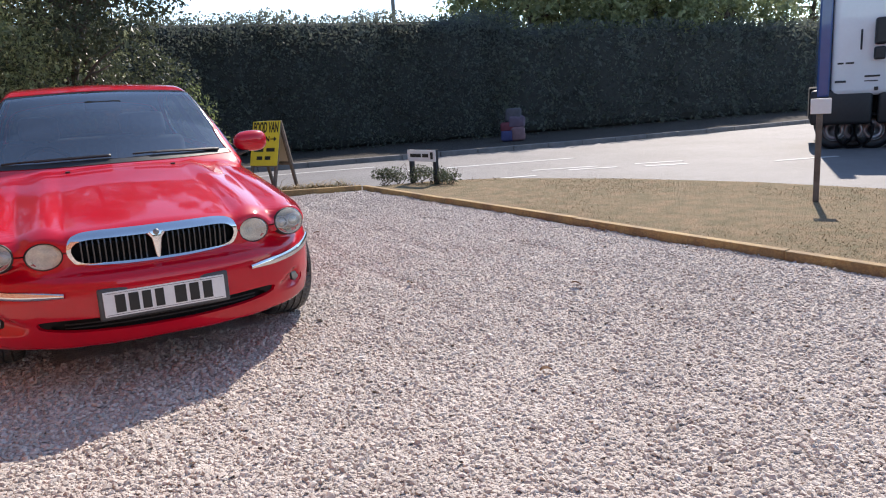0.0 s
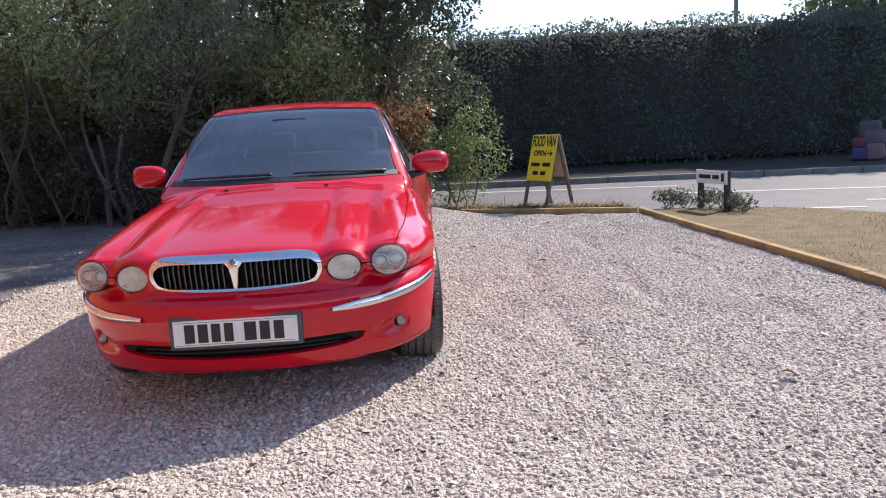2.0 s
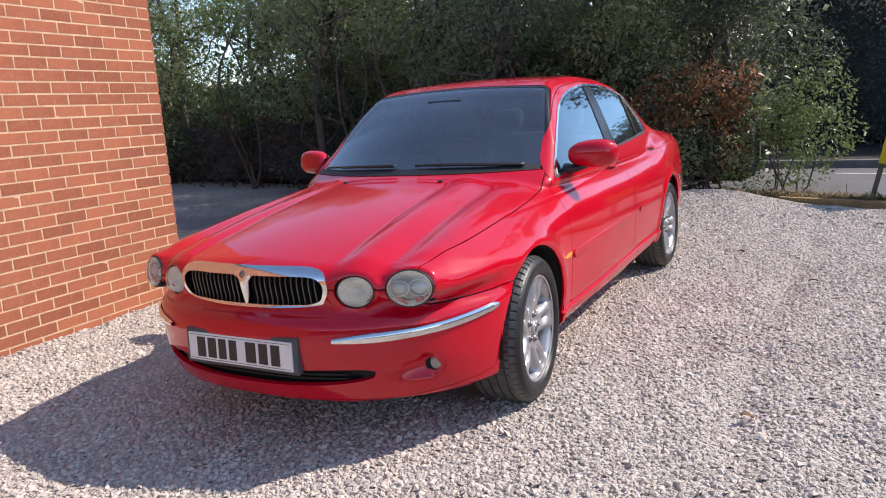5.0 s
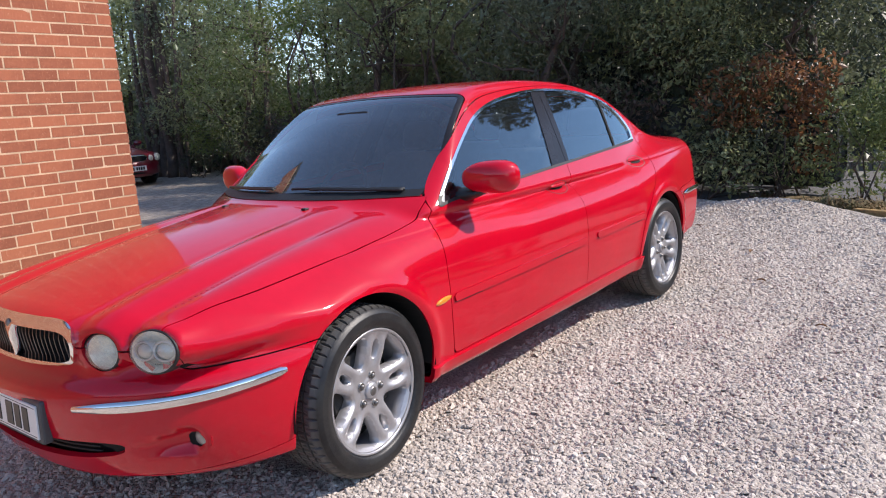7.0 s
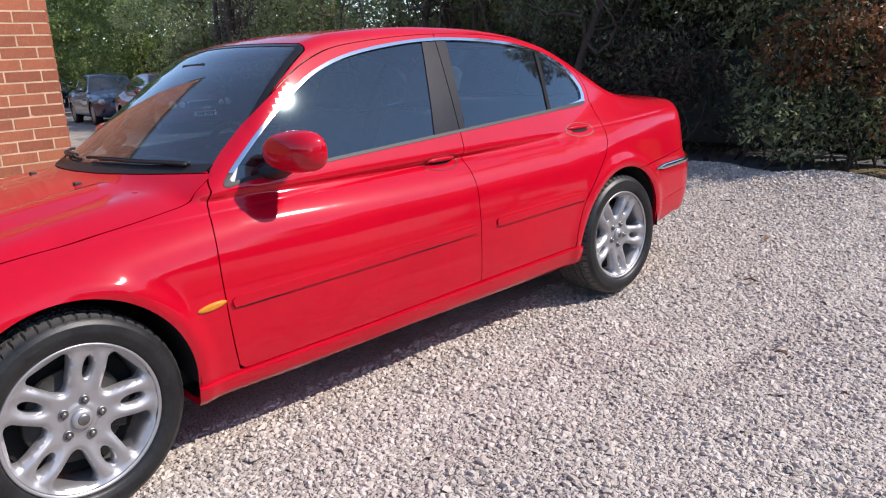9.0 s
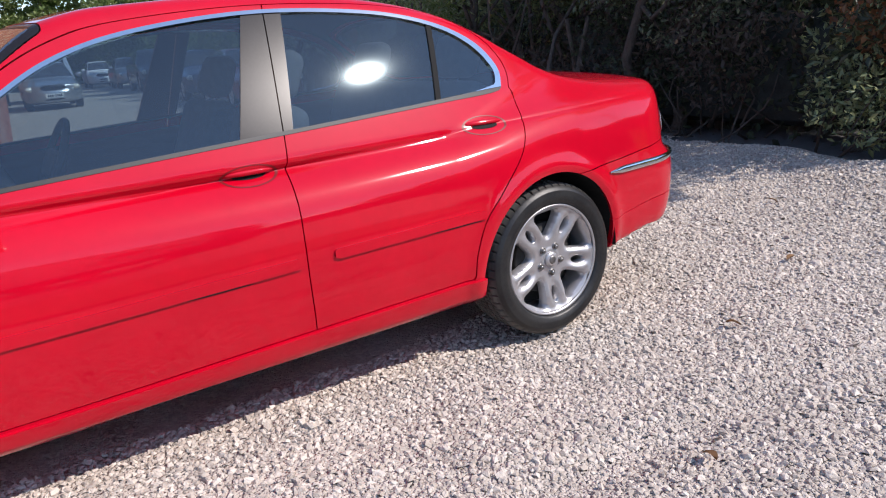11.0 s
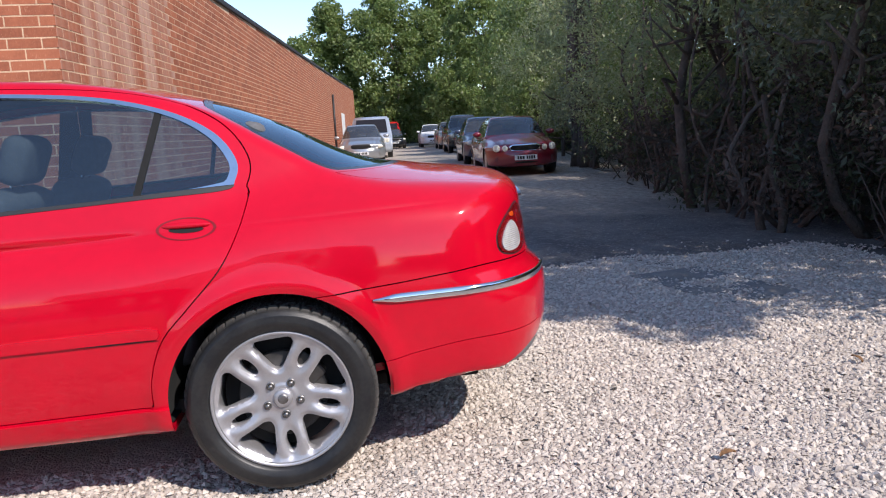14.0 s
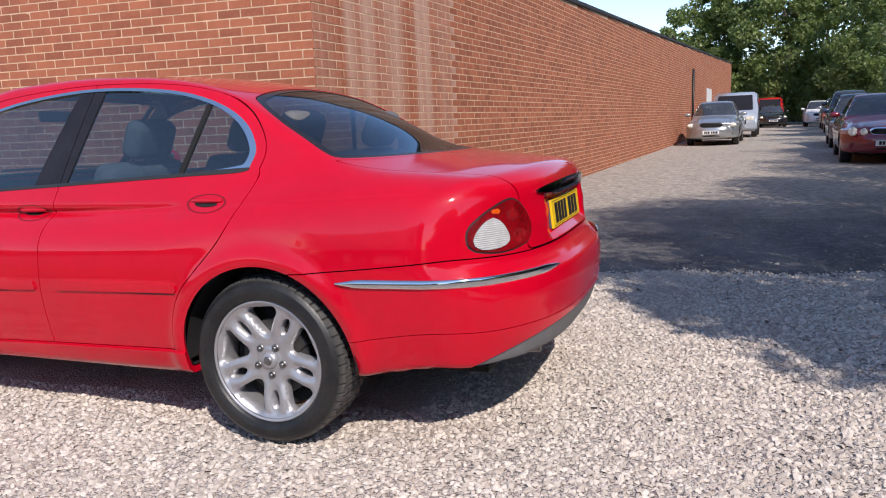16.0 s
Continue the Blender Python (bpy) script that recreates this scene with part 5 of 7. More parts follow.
gap_b = curve_fn([(0.25, 2.574), (0.335, 2.571), (0.55, 2.562), (0.76, 2.566), (0.97, 2.594), (1.15, 2.622), (1.42, 2.665)])


def f_dlo(v):
    return np.maximum(poly_dist(v[:, 0], v[:, 2], DLO), 0.3 - v[:, 1])


def f_doors(v):
    girth = v[:, 2] + np.maximum(0, 0.565 - v[:, 1])
    d = np.minimum(poly_dist(v[:, 0], v[:, 2], DOOR_POLY), poly_dist(v[:, 0], girth, DLO) - 0.04)
    return np.maximum(d, 0.3 - v[:, 1])


def f_arch(v):
    r = 9.0
    for hx in (X_FRONT, X_REAR):
        dz = np.maximum(v[:, 2] - 0.318, 0)
        r = np.minimum(r, np.hypot(v[:, 0] - hx, dz) - 0.358)
    return np.maximum(r, 0.5 - v[:, 1])


def f_wind(v):
    x, y, z = v.T
    y = np.abs(y)
    a = (1.245 + 0.235 * (y / 0.7) ** 2) - x
    b = x - (1.935 + 0.05 * (y / 0.555) ** 2)
    c = (y - (0.722 - 0.325 * (x - 1.5))) * 0.95
    return np.maximum(smax(smax(a, b, 0.03), c, 0.016), 0.9 - z)


def f_back(v):
    x, y, z = v.T
    y = np.abs(y)
    a = (3.36 + 0.06 * (y / 0.5) ** 2) - x
    b = x - (4.125 - 0.28 * (y / 0.634) ** 2)
    c = y - back_side(x)
    return np.maximum(smax(smax(a, b, 0.04), c, 0.03), 0.98 - z)


back_side = curve_fn([(3.2, 0.40), (3.40, 0.492), (3.54, 0.565), (3.70, 0.602), (3.85, 0.630), (4.2, 0.66)])
bonnet_side = curve_fn([(0.2, 0.68), (0.28, 0.688), (0.58, 0.72), (0.9, 0.732), (1.15, 0.735), (1.43, 0.714), (1.55, 0.70)])
boot_side = curve_fn([(3.6, 0.60), (3.85, 0.648), (4.2, 0.622), (4.45, 0.575), (4.56, 0.515), (4.7, 0.48)])
bump_f = curve_fn([(0.0, 0.655), (0.225, 0.655), (0.27, 0.592), (0.31, 0.573), (0.46, 0.577), (0.65, 0.584), (0.8, 0.59)])
bump_r = curve_fn([(3.7, 0.645), (3.79, 0.652), (4.036, 0.671), (4.2, 0.686), (4.36, 0.698), (4.55, 0.692), (4.7, 0.70)])


def f_bonnet(v):
    x, y, z = v.T
    y = np.abs(y)
    return np.maximum(np.maximum(y - bonnet_side(x), 0.656 - z), x - (1.222 + 0.25 * (y / 0.7) ** 2))


def f_boot(v):
    x, y, z = v.T
    y = np.abs(y)
    return np.maximum(np.maximum(y - boot_side(x), (4.145 - 0.28 * (y / 0.634) ** 2) - x), bump_r(x) + 0.004 - z)


def f_bump_f(v):
    return np.maximum(v[:, 2] - bump_f(v[:, 0]), v[:, 0] - 0.8)


def f_bump_r(v):
    return np.maximum(v[:, 2] - bump_r(v[:, 0]), 3.74 - v[:, 0])


def axis_dist(v, c, d):
    d = np.array(d) / np.linalg.norm(d)
    q = v - np.array(c)
    return np.linalg.norm(q - (q @ d)[:, None] * d, axis=1)


def f_lamps(v):
    r = []
    for c, d, rad in ((LAMP_O, LAMP_OD, LAMP_OR), (LAMP_I, LAMP_ID, LAMP_IR)):
        n = np.array(d) / np.linalg.norm(d)
        r.append(np.maximum(oval_dist(v, c, d) - rad, -((v - np.array(c)) @ n) - 0.022))
    return np.maximum(np.minimum(*r), v[:, 0] - 0.6)


def f_fog(v):
    return np.maximum(axis_dist(v, FOG, FOG_D) - 0.028, v[:, 0] - 0.6)


GRILLE = spline([(0.0, 0.729), (0.15, 0.729), (0.27, 0.727), (0.33, 0.717), (0.357, 0.695), (0.364, 0.665), (0.357, 0.632), (0.335, 0.606), (0.29, 0.590), (0.2, 0.582), (0.1, 0.578), (0.0, 0.577), (-0.1, 0.578), (-0.15, 0.729)], 8, True)
GRILLE_IN = spline([(0.0, 0.702), (0.15, 0.702), (0.27, 0.701), (0.32, 0.694), (0.343, 0.680), (0.350, 0.661), (0.344, 0.636), (0.324, 0.615), (0.283, 0.601), (0.2, 0.593), (0.1, 0.588), (0.0, 0.587), (-0.1, 0.588), (-0.15, 0.702)], 8, True)
SLOT = spline([(0.0, 0.362), (0.25, 0.367), (0.43, 0.369), (0.515, 0.362), (0.535, 0.346), (0.50, 0.324), (0.40, 0.309), (0.25, 0.300), (0.0, 0.294), (-0.25, 0.300), (-0.25, 0.367)], 8, True)


def f_front_outline(poly):
    return lambda v: np.maximum(poly_dist(np.abs(v[:, 1]), v[:, 2], poly), v[:, 0] - 0.5)


f_grille, f_grille_in, f_slot = f_front_outline(GRILLE), f_front_outline(GRILLE_IN), f_front_outline(SLOT)
TAIL = spline([(0.022, 0.812), (0.11, 0.862), (0.2, 0.886), (0.262, 0.85), (0.295, 0.79), (0.284, 0.732), (0.21, 0.708), (0.11, 0.703), (0.02, 0.722), (0.0, 0.765)], 8, True)
TAIL_W = spline([(0.026, 0.752), (0.040, 0.784), (0.072, 0.812), (0.108, 0.826), (0.142, 0.808), (0.168, 0.772), (0.174, 0.745), (0.150, 0.727), (0.095, 0.720), (0.045, 0.727)], 8, True)


def f_tail_outline(poly):
    return lambda v: np.maximum(poly_dist((v[:, 0] - 4.38) * 0.7 - (v[:, 1] - 0.75) * 0.7, v[:, 2], poly), 4.2 - v[:, 0])


f_tail, f_tail_w = f_tail_outline(TAIL), f_tail_outline(TAIL_W)
valance_z = curve_fn([(3.9, 0.18), (4.2, 0.22), (4.33, 0.29), (4.45, 0.348), (4.58, 0.40), (4.67, 0.43)])


def f_valance(v):
    return np.maximum(v[:, 2] - valance_z(v[:, 0]), 3.9 - v[:, 0])


def shift(f, d):
    return lambda v: f(v) - d


def lesser(*fs):
    return lambda v: np.minimum.reduce([f(v) for f in fs])


def greater(*fs):
    return lambda v: np.maximum.reduce([f(v) for f in fs])


front_gap_b = lambda v: v[:, 0] - gap_b(v[:, 2])
HOLES = [(f_arch, -1)]
# skins
w, t = cutter((shift(f_doors, -GAP), 1), (shift(front_gap_b, -GAP), 1), (f_dlo, -1), *HOLES)
doors = {}
for side, tag in ((1, "offside"), (-1, "nearside")):
    doors[side, 0] = panel("front_door", w, t, M_red, car, side)
w, t = cutter((shift(f_doors, -GAP), 1), (shift(front_gap_b, GAP), -1), (f_dlo, -1), *HOLES)
for side in (1, -1):
    doors[side, 1] = panel("rear_door", w, t, M_red, car, side)
w, t = cutter((shift(f_bonnet, -GAP), 1), (shift(f_lamps, 0.004), -1), (f_grille, -1))
panel("bonnet", w, t, M_red, car, 0)
w, t = cutter((shift(f_boot, -GAP), 1), (f_tail, -1))
panel("boot_lid", w, t, M_red, car, 0)
w, t = cutter((shift(f_bump_f, -GAP), 1), (f_grille, -1), (f_slot, -1), (f_fog, -1), (shift(f_lamps, 0.004), -1), *HOLES)
chin = curve_fn([(0.0, 0.238), (0.25, 0.238), (0.29, 0.243), (0.386, 0.252), (0.516, 0.272), (0.6, 0.285)])
w2, tl, tu = split(w, t, w[:, 2] - chin(w[:, 0]) + 0.0012)
w3, tu, tu2 = split(w2, tu, w2[:, 2] - chin(w2[:, 0]) - 0.0012)
panel("front_bumper", w3, tu2, M_red, car, 0, fold=0.02)
panel("chin_lip", w2, tl, M_red, car, 0, fold=0.02)
w, t = cutter((shift(f_bump_r, -GAP), 1), (f_tail, -1), (f_valance, -1), *HOLES)
seam_r = curve_fn([(3.9, 0.398), (4.34, 0.45), (4.58, 0.45), (4.7, 0.452)])
w2, tl, tu = split(w, t, w[:, 2] - seam_r(w[:, 0]) + 0.0015)
w3, tu, tu2 = split(w2, tu, w2[:, 2] - seam_r(w2[:, 0]) - 0.0015)
panel("rear_bumper", w3, tu2, M_red, car, 0, fold=0.02)
panel("rear_bumper_skirt", w2, tl, M_red, car, 0, fold=0.03)
w, t = cutter((f_valance, 1), (lambda v: 4.30 - v[:, 0], 1))
panel("valance", w, t, mat("grey_plastic", (0.16, 0.16, 0.165), 0.6, vary=0.2, scale=20), car, 0, lift=-0.006, label="grey plastic valance")
rest = [(shift(f_doors, GAP), -1), (shift(f_bonnet, GAP), -1), (shift(f_boot, GAP), -1), (shift(f_bump_f, GAP), -1), (shift(f_bump_r, GAP), -1),
        (f_wind, -1), (f_back, -1), (f_dlo, -1), (shift(f_lamps, 0.004), -1), (f_grille, -1), (f_tail, -1), *HOLES]
w, t = cutter(*rest)
w, tw, tr = split(w, t, np.maximum(w[:, 0] - 1.47, w[:, 2] - 0.905))
w, tw, tk = split(w, tw, 0.56 - w[:, 2])
for side in (1, -1):
    panel("front_wing", w, tw, M_red, car, side)
panel("body_shell", w, np.concatenate([tr, tk]), M_red, car, 0)
# dark inner skin behind the gaps
fine = bv, bt
bv, bt = body_grid(72, 28, 84)
w, t = cutter((shift(lesser(f_wind, f_back), 0.03), -1), (shift(f_dlo, 0.035), -1), (shift(f_lamps, 0.0), -1), (shift(f_grille, 0.0), -1), (f_slot, -1), (f_fog, -1), *HOLES)
bv, bt = fine
panel("inner_skin", w, t, M_liner, car, 0, lift=-0.016, fold=0)
# glass
FRIT = 0.028
w, t = cutter((shift(f_wind, -0.004), 1))
w, ti, to = split(w, t, f_wind(w) + FRIT)
panel("windscreen", w, ti, M_screen, car, 0, lift=-0.004, fold=0.004, label="clear tinted windscreen").visible_shadow = True
panel("windscreen_border", w, to, M_bpillar, car, 0, lift=-0.002)
w, t = cutter((shift(f_back, -0.004), 1))
w, ti, to = split(w, t, f_back(w) + 0.035)
panel("rear_screen", w, ti, M_rear_glass, car, 0, lift=-0.004, fold=0.004)
panel("rear_screen_border", w, to, M_bpillar, car, 0, lift=-0.002)
# side windows, pillar films and bright trim
trim_w = curve_fn([(3.1, 0.0125), (3.35, 0.016), (3.5, 0.026), (3.6, 0.028)])
f_pane = lambda v: f_dlo(v) + trim_w(v[:, 0])
belt = lambda v: v[:, 2] - (0.923 + 0.0385 * (v[:, 0] - 1.6))
post_f = lambda v: v[:, 0] - curve_fn([(0.9, 2.425), (0.967, 2.448), (1.34, 2.572), (1.42, 2.6)])(v[:, 2])
post_r = lambda v: v[:, 0] - curve_fn([(0.9, 2.61), (0.972, 2.629), (1.34, 2.713), (1.42, 2.73)])(v[:, 2])
bar = lambda v: v[:, 0] - curve_fn([(0.95, 3.197), (1.0, 3.211), (1.29, 3.285), (1.4, 3.31)])(v[:, 2])
sail = lambda v: v[:, 0] - 1.475 - 0.62 * (v[:, 2] - 0.9) - 0.045
inside = (f_pane, 1)
for side in (1, -1):
    fd, rd = doors[side, 0], doors[side, 1]
    w, t = cutter((f_dlo, 1), (f_pane, -1), (shift(belt, 0.022), -1))
    w, ta, tb = split(w, t, front_gap_b(w))
    panel("bright_trim", w, ta, M_chrome, fd, side, lift=0.004, label="chrome window trim")
    panel("bright_trim", w, tb, M_chrome, rd, side, lift=0.004, label="chrome window trim")
    w, t = cutter((f_dlo, 1), (f_pane, -1), (shift(belt, 0.022), 1))
    w, ta, tb = split(w, t, front_gap_b(w))
    panel("belt_trim", w, ta, M_belt, fd, side, lift=0.002)
    panel("belt_trim", w, tb, M_belt, rd, side, lift=0.002)
    w, t = cutter(inside, (post_f, 1), (sail, -1))
    panel("window", w, t, M_glass, fd, side, lift=-0.005, fold=0.004, label="tinted side glass")
    w, t = cutter(inside, (sail, 1))
    panel("mirror_sail", w, t, mat("satin_grey", (0.45, 0.46, 0.46), 0.35, vary=0.1), fd, side, lift=0.001)
    w, t = cutter(inside, (post_f, -1), (shift(front_gap_b, -GAP), 1))
    panel("pillar_film", w, t, M_bpillar, fd, side, lift=-0.001)
    w, t = cutter(inside, (post_r, 1), (shift(front_gap_b, GAP), -1))
    panel("pillar_film", w, t, M_bpillar, rd, side, lift=-0.001)
    w, t = cutter(inside, (post_r, -1), (shift(bar, -0.011), 1))
    panel("window", w, t, M_glass, rd, side, lift=-0.005, fold=0.004, label="tinted side glass")
    w, t = cutter(inside, (shift(bar, 0.011), -1))
    panel("quarter_window", w, t, M_glass, rd, side, lift=-0.005, fold=0.004, label="tinted quarter glass")
    w, t = cutter(inside, (shift(bar, -0.011), -1), (shift(bar, 0.011), 1))
    panel("window_bar", w, t, M_liner, rd, side, lift=0.0)
    # rubbing strips, marker, bumper brightwork
    strip_z = curve_fn([(1.39, 0.538), (2.5, 0.566), (3.25, 0.583)])
    for a, b, door in ((1.412, 2.540, fd), (2.655, 3.272, rd)):
        w, t = cutter((greater(lambda v: np.abs(v[:, 2] - strip_z(v[:, 0])) - 0.0175, lambda v: a - v[:, 0], lambda v: v[:, 0] - b, lambda v: 0.5 - v[:, 1]), 1))
        panel("rubbing_strip", w, t, M_red, door, side, lift=0.008, fold=0.010)
        w, t = cutter((greater(lambda v: np.abs(v[:, 2] - strip_z(v[:, 0]) + 0.020) - 0.0036, lambda v: a - v[:, 0], lambda v: v[:, 0] - b, lambda v: 0.5 - v[:, 1]), 1))
        panel("strip_seal", w, t, M_plastic, door, side, lift=0.003, fold=0.005)
    bm = bmesh.new()
    rings = []
    for rr, out in ((1.0, -0.004), (0.97, 0.004), (0.7, 0.0075), (0.35, 0.0085)):
        ring = []
        for a in np.arange(28) * math.pi / 14:
            mx, mz = 1.342 + 0.052 * rr * math.cos(a), 0.545 + 0.0125 * rr * math.sin(a) + 0.006 * rr * math.cos(a)
            lo, hi = 0.6, 1.0
            for _ in range(20):
                mid = (lo + hi) / 2
                lo, hi = (mid, hi) if body_field(np.array([[mx, mid, mz]]))[0] < 0 else (lo, mid)
            ring.append(bm.verts.new((mx, side * (hi + out), mz)))
        rings.append(ring)
    for ra, rb in zip(rings, rings[1:]):
        for k in range(28):
            bm.faces.new((ra[k], ra[(k + 1) % 28], rb[(k + 1) % 28], rb[k]))
    bm.faces.new(rings[-1])
    bmesh.ops.recalc_face_normals(bm, faces=bm.faces)
    part("side_marker", bm, M_amber, car, "amber side marker lamp", True)
    zc = curve_fn([(0.3, 0.476), (0.45, 0.483), (0.6, 0.488), (0.72, 0.496), (0.80, 0.510), (0.86, 0.528)])
    hw = curve_fn([(0.33, 0.002), (0.42, 0.012), (0.55, 0.0195), (0.75, 0.020), (0.9, 0.013)])
    # tail lamp
    w, t = cutter((f_tail, 1))
    w, tb, t = split(w, t, -(f_tail(w) + 0.0062))
    rim = panel("tail_lamp", w, tb, M_plastic, car, side, lift=0.0)
    w, tw, tr = split(w, t, f_tail_w(w))
    panel("red_lens", w, tr, M_redlens, rim, side, lift=0.004, label="ribbed red lens")
    panel("clear_lens", w, tw, M_whitelens, rim, side, lift=0.008, label="clear ribbed reversing lens")
    for cu, cz, ru, rz, mt in ((0.226, 0.752, 0.030, 0.028, M_cell), (0.196, 0.828, 0.026, 0.024, M_cell), (0.125, 0.846, 0.020, 0.010, M_orange)):
        w, t = cutter((f_tail_outline(np.array([(cu + ru * math.cos(a), cz + rz * math.sin(a)) for a in np.arange(24) * math.pi / 12])), 1))
        panel("lamp_cell", w, t, mt, rim, side, lift=0.0062, fold=0.003)


def aim(c, d, side=1):
    """A pose whose local z looks along d."""
    c, d = Vector(c), Vector(d)
    if side < 0:
        c.y, d.y = -c.y, -d.y
    return Matrix.Translation(c) @ d.to_track_quat("Z", "Y").to_matrix().to_4x4()


def round_lamp(c, d, r, side, eyes):
    m = aim(c, d, side) @ Matrix.Diagonal((1, OVAL, 1, 1))
    bm = bmesh.new()
    lathe(bm, [(r + 0.003, -0.04), (r + 0.003, -0.002), (r, 0.001), (r - 0.004, 0.0), (r - 0.004, -0.03)], 40, m)
    lamp = part("headlamp", bm, M_plastic, car, "round headlamp behind clear glass", True)
    bm = bmesh.new()
    lathe(bm, [(r - 0.004, -0.004), (r * 0.8, -0.022), (r * 0.55, -0.042), (r * 0.3, -0.055), (0, -0.06)], 40, m)
    part("reflector", bm, M_bowl, lamp, "dull silver reflector", True)
    bm = bmesh.new()
    lathe(bm, [(r - 0.003, 0.004), (r * 0.85, 0.013), (r * 0.6, 0.021), (r * 0.3, 0.026), (0, 0.0275)], 40, m)
    part("lamp_glass", bm, M_lens, lamp, "lamp glass with a pale cream film", True)
    for ex, ey, er in eyes:
        bm = bmesh.new()
        lathe(bm, [(er * 1.25, -0.03), (er * 1.25, -0.008), (er * 1.1, -0.004), (er, -0.008)], 24, m @ Matrix.Translation((ex, ey, 0)))
        part("bezel", bm, M_alloy, lamp, "", True)
        bm = bmesh.new()
        lathe(bm, [(er * 1.05, -0.02), (er * 0.8, -0.008), (er * 0.4, -0.002), (0, 0.0)], 24, m @ Matrix.Translation((ex, ey, 0)))
        part("projector_lens", bm, mat("projector_glass", (0.5, 0.5, 0.47), 0.1, 0.1, coat=1.0, vary=0.2), lamp, "", True)


for side in (1, -1):
    round_lamp(LAMP_O, LAMP_OD, LAMP_OR, side, [(0.040 * side, 0.0, 0.032), (-0.034 * side, 0.002, 0.034)])
    round_lamp(LAMP_I, LAMP_ID, LAMP_IR, side, [])
    m = aim((0.298, 0.688, 0.349), FOG_D, side)
    bm = bmesh.new()
    lathe(bm, [(0.040, 0.0), (0.038, -0.012), (0.032, -0.012)], 28, m)
    fog = part("fog_lamp", bm, M_red, car, "small round fog lamp in the bumper", True)
    bm = bmesh.new()
    lathe(bm, [(0.034, -0.014), (0.03, -0.004), (0.018, 0.002), (0, 0.004)], 28, m)
    part("fog_lens", bm, mat("fog_glass", (0.30, 0.30, 0.28), 0.12, 0.2, coat=1.0, vary=0.3, scale=30), fog, "", True)


def surf_x(y, z):
    """How far back the nose lies at (y, z)."""
    lo, hi = -0.3, 0.7
    for _ in range(24):
        mid = (lo + hi) / 2
        if body_field(np.array([[mid, y, z]]))[0] > 0:
            lo = mid
        else:
            hi = mid
    return hi


# grille
w, t = cutter((shift(f_grille, 0.002), 1), (f_grille_in, -1))
grille = panel("grille", w, t, M_chrome, car, 0, lift=0.014, fold=0.03, label="chrome-framed radiator grille")
bm = bmesh.new()
nx = 36
back = [[bm.verts.new((surf_x(y, z) + 0.045, y, z)) for z in (0.56, 0.62, 0.68, 0.73)] for y in np.linspace(-0.37, 0.37, nx)]
for a, b in zip(back, back[1:]):
    for k in range(3):
        bm.faces.new((a[k], b[k], b[k + 1], a[k + 1]))
part("grille_back", bm, M_liner, grille)
for sgn in (1, -1):
    for k in range(12):
        y = sgn * (0.048 + k * 0.0238)
        zz = [z for z in np.linspace(0.57, 0.71, 57) if poly_dist(np.array([abs(y)]), np.array([z]), GRILLE_IN)[0] < 0.004]
        if len(zz) < 3:
            continue
        pts = [(surf_x(y, z) + 0.0, y, z) for z in np.linspace(zz[0], zz[-1], 6)]
        bm = bmesh.new()
        for p in pts:
            for dx, dy in ((0, -0.0028), (0, 0.0028), (0.03, 0.0028), (0.03, -0.0028)):
                bm.verts.new((p[0] + dx, p[1] + dy, p[2]))
        bm.verts.ensure_lookup_table()
        for i in range(5):
            for k2 in range(4):
                bm.faces.new([bm.verts[4 * i + k2], bm.verts[4 * i + (k2 + 1) % 4], bm.verts[4 * i + 4 + (k2 + 1) % 4], bm.verts[4 * i + 4 + k2]])
        bmesh.ops.recalc_face_normals(bm, faces=bm.faces)
        part("slat", bm, mat_slat if k or sgn < 0 else (mat_slat := mat("slat_metal", (0.10, 0.10, 0.105), 0.3, 0.8, vary=0.3)), grille)
bm = bmesh.new()
rows = []
for z, h in ((0.712, 0.055), (0.698, 0.034), (0.68, 0.021), (0.65, 0.017), (0.62, 0.014), (0.602, 0.011), (0.591, 0.007)):
    xx = surf_x(0, z) - 0.016
    rows.append([bm.verts.new((xx + dx, y, z)) for y, dx in ((-h, 0.03), (-h, 0.004), (-h * 0.5, 0), (h * 0.5, 0), (h, 0.004), (h, 0.03))])
for a, b in zip(rows, rows[1:]):
    for k in range(5):
        bm.faces.new((a[k], a[k + 1], b[k + 1], b[k]))
bmesh.ops.recalc_face_normals(bm, faces=bm.faces)
part("grille_divider", bm, M_chrome, grille, "", True)
bm = bmesh.new()
lathe(bm, [(0.0, 0.006), (0.010, 0.005), (0.014, 0.0)], 16, aim((surf_x(0, 0.709) - 0.016, 0, 0.709), (-1, 0, 0.3)))
part("badge", bm, M_steel, grille, "", True)
# lower intake
bm = bmesh.new()
back = [[bm.verts.new((surf_x(y, z) + 0.05, y, z)) for z in (0.285, 0.33, 0.375)] for y in np.linspace(-0.53, 0.53, 30)]
for a, b in zip(back, back[1:]):
    for k in range(2):
        bm.faces.new((a[k], b[k], b[k + 1], a[k + 1]))
intake = part("intake", bm, M_liner, car, "black lower air intake")
for z in (0.322, 0.340):
    bm = bmesh.new()
    tube(bm, [(surf_x(y, z) + 0.03, y, z) for y in np.linspace(-0.42, 0.42, 24)], 0.004, 6)
    part("intake_bar", bm, M_plastic, intake, "", True)


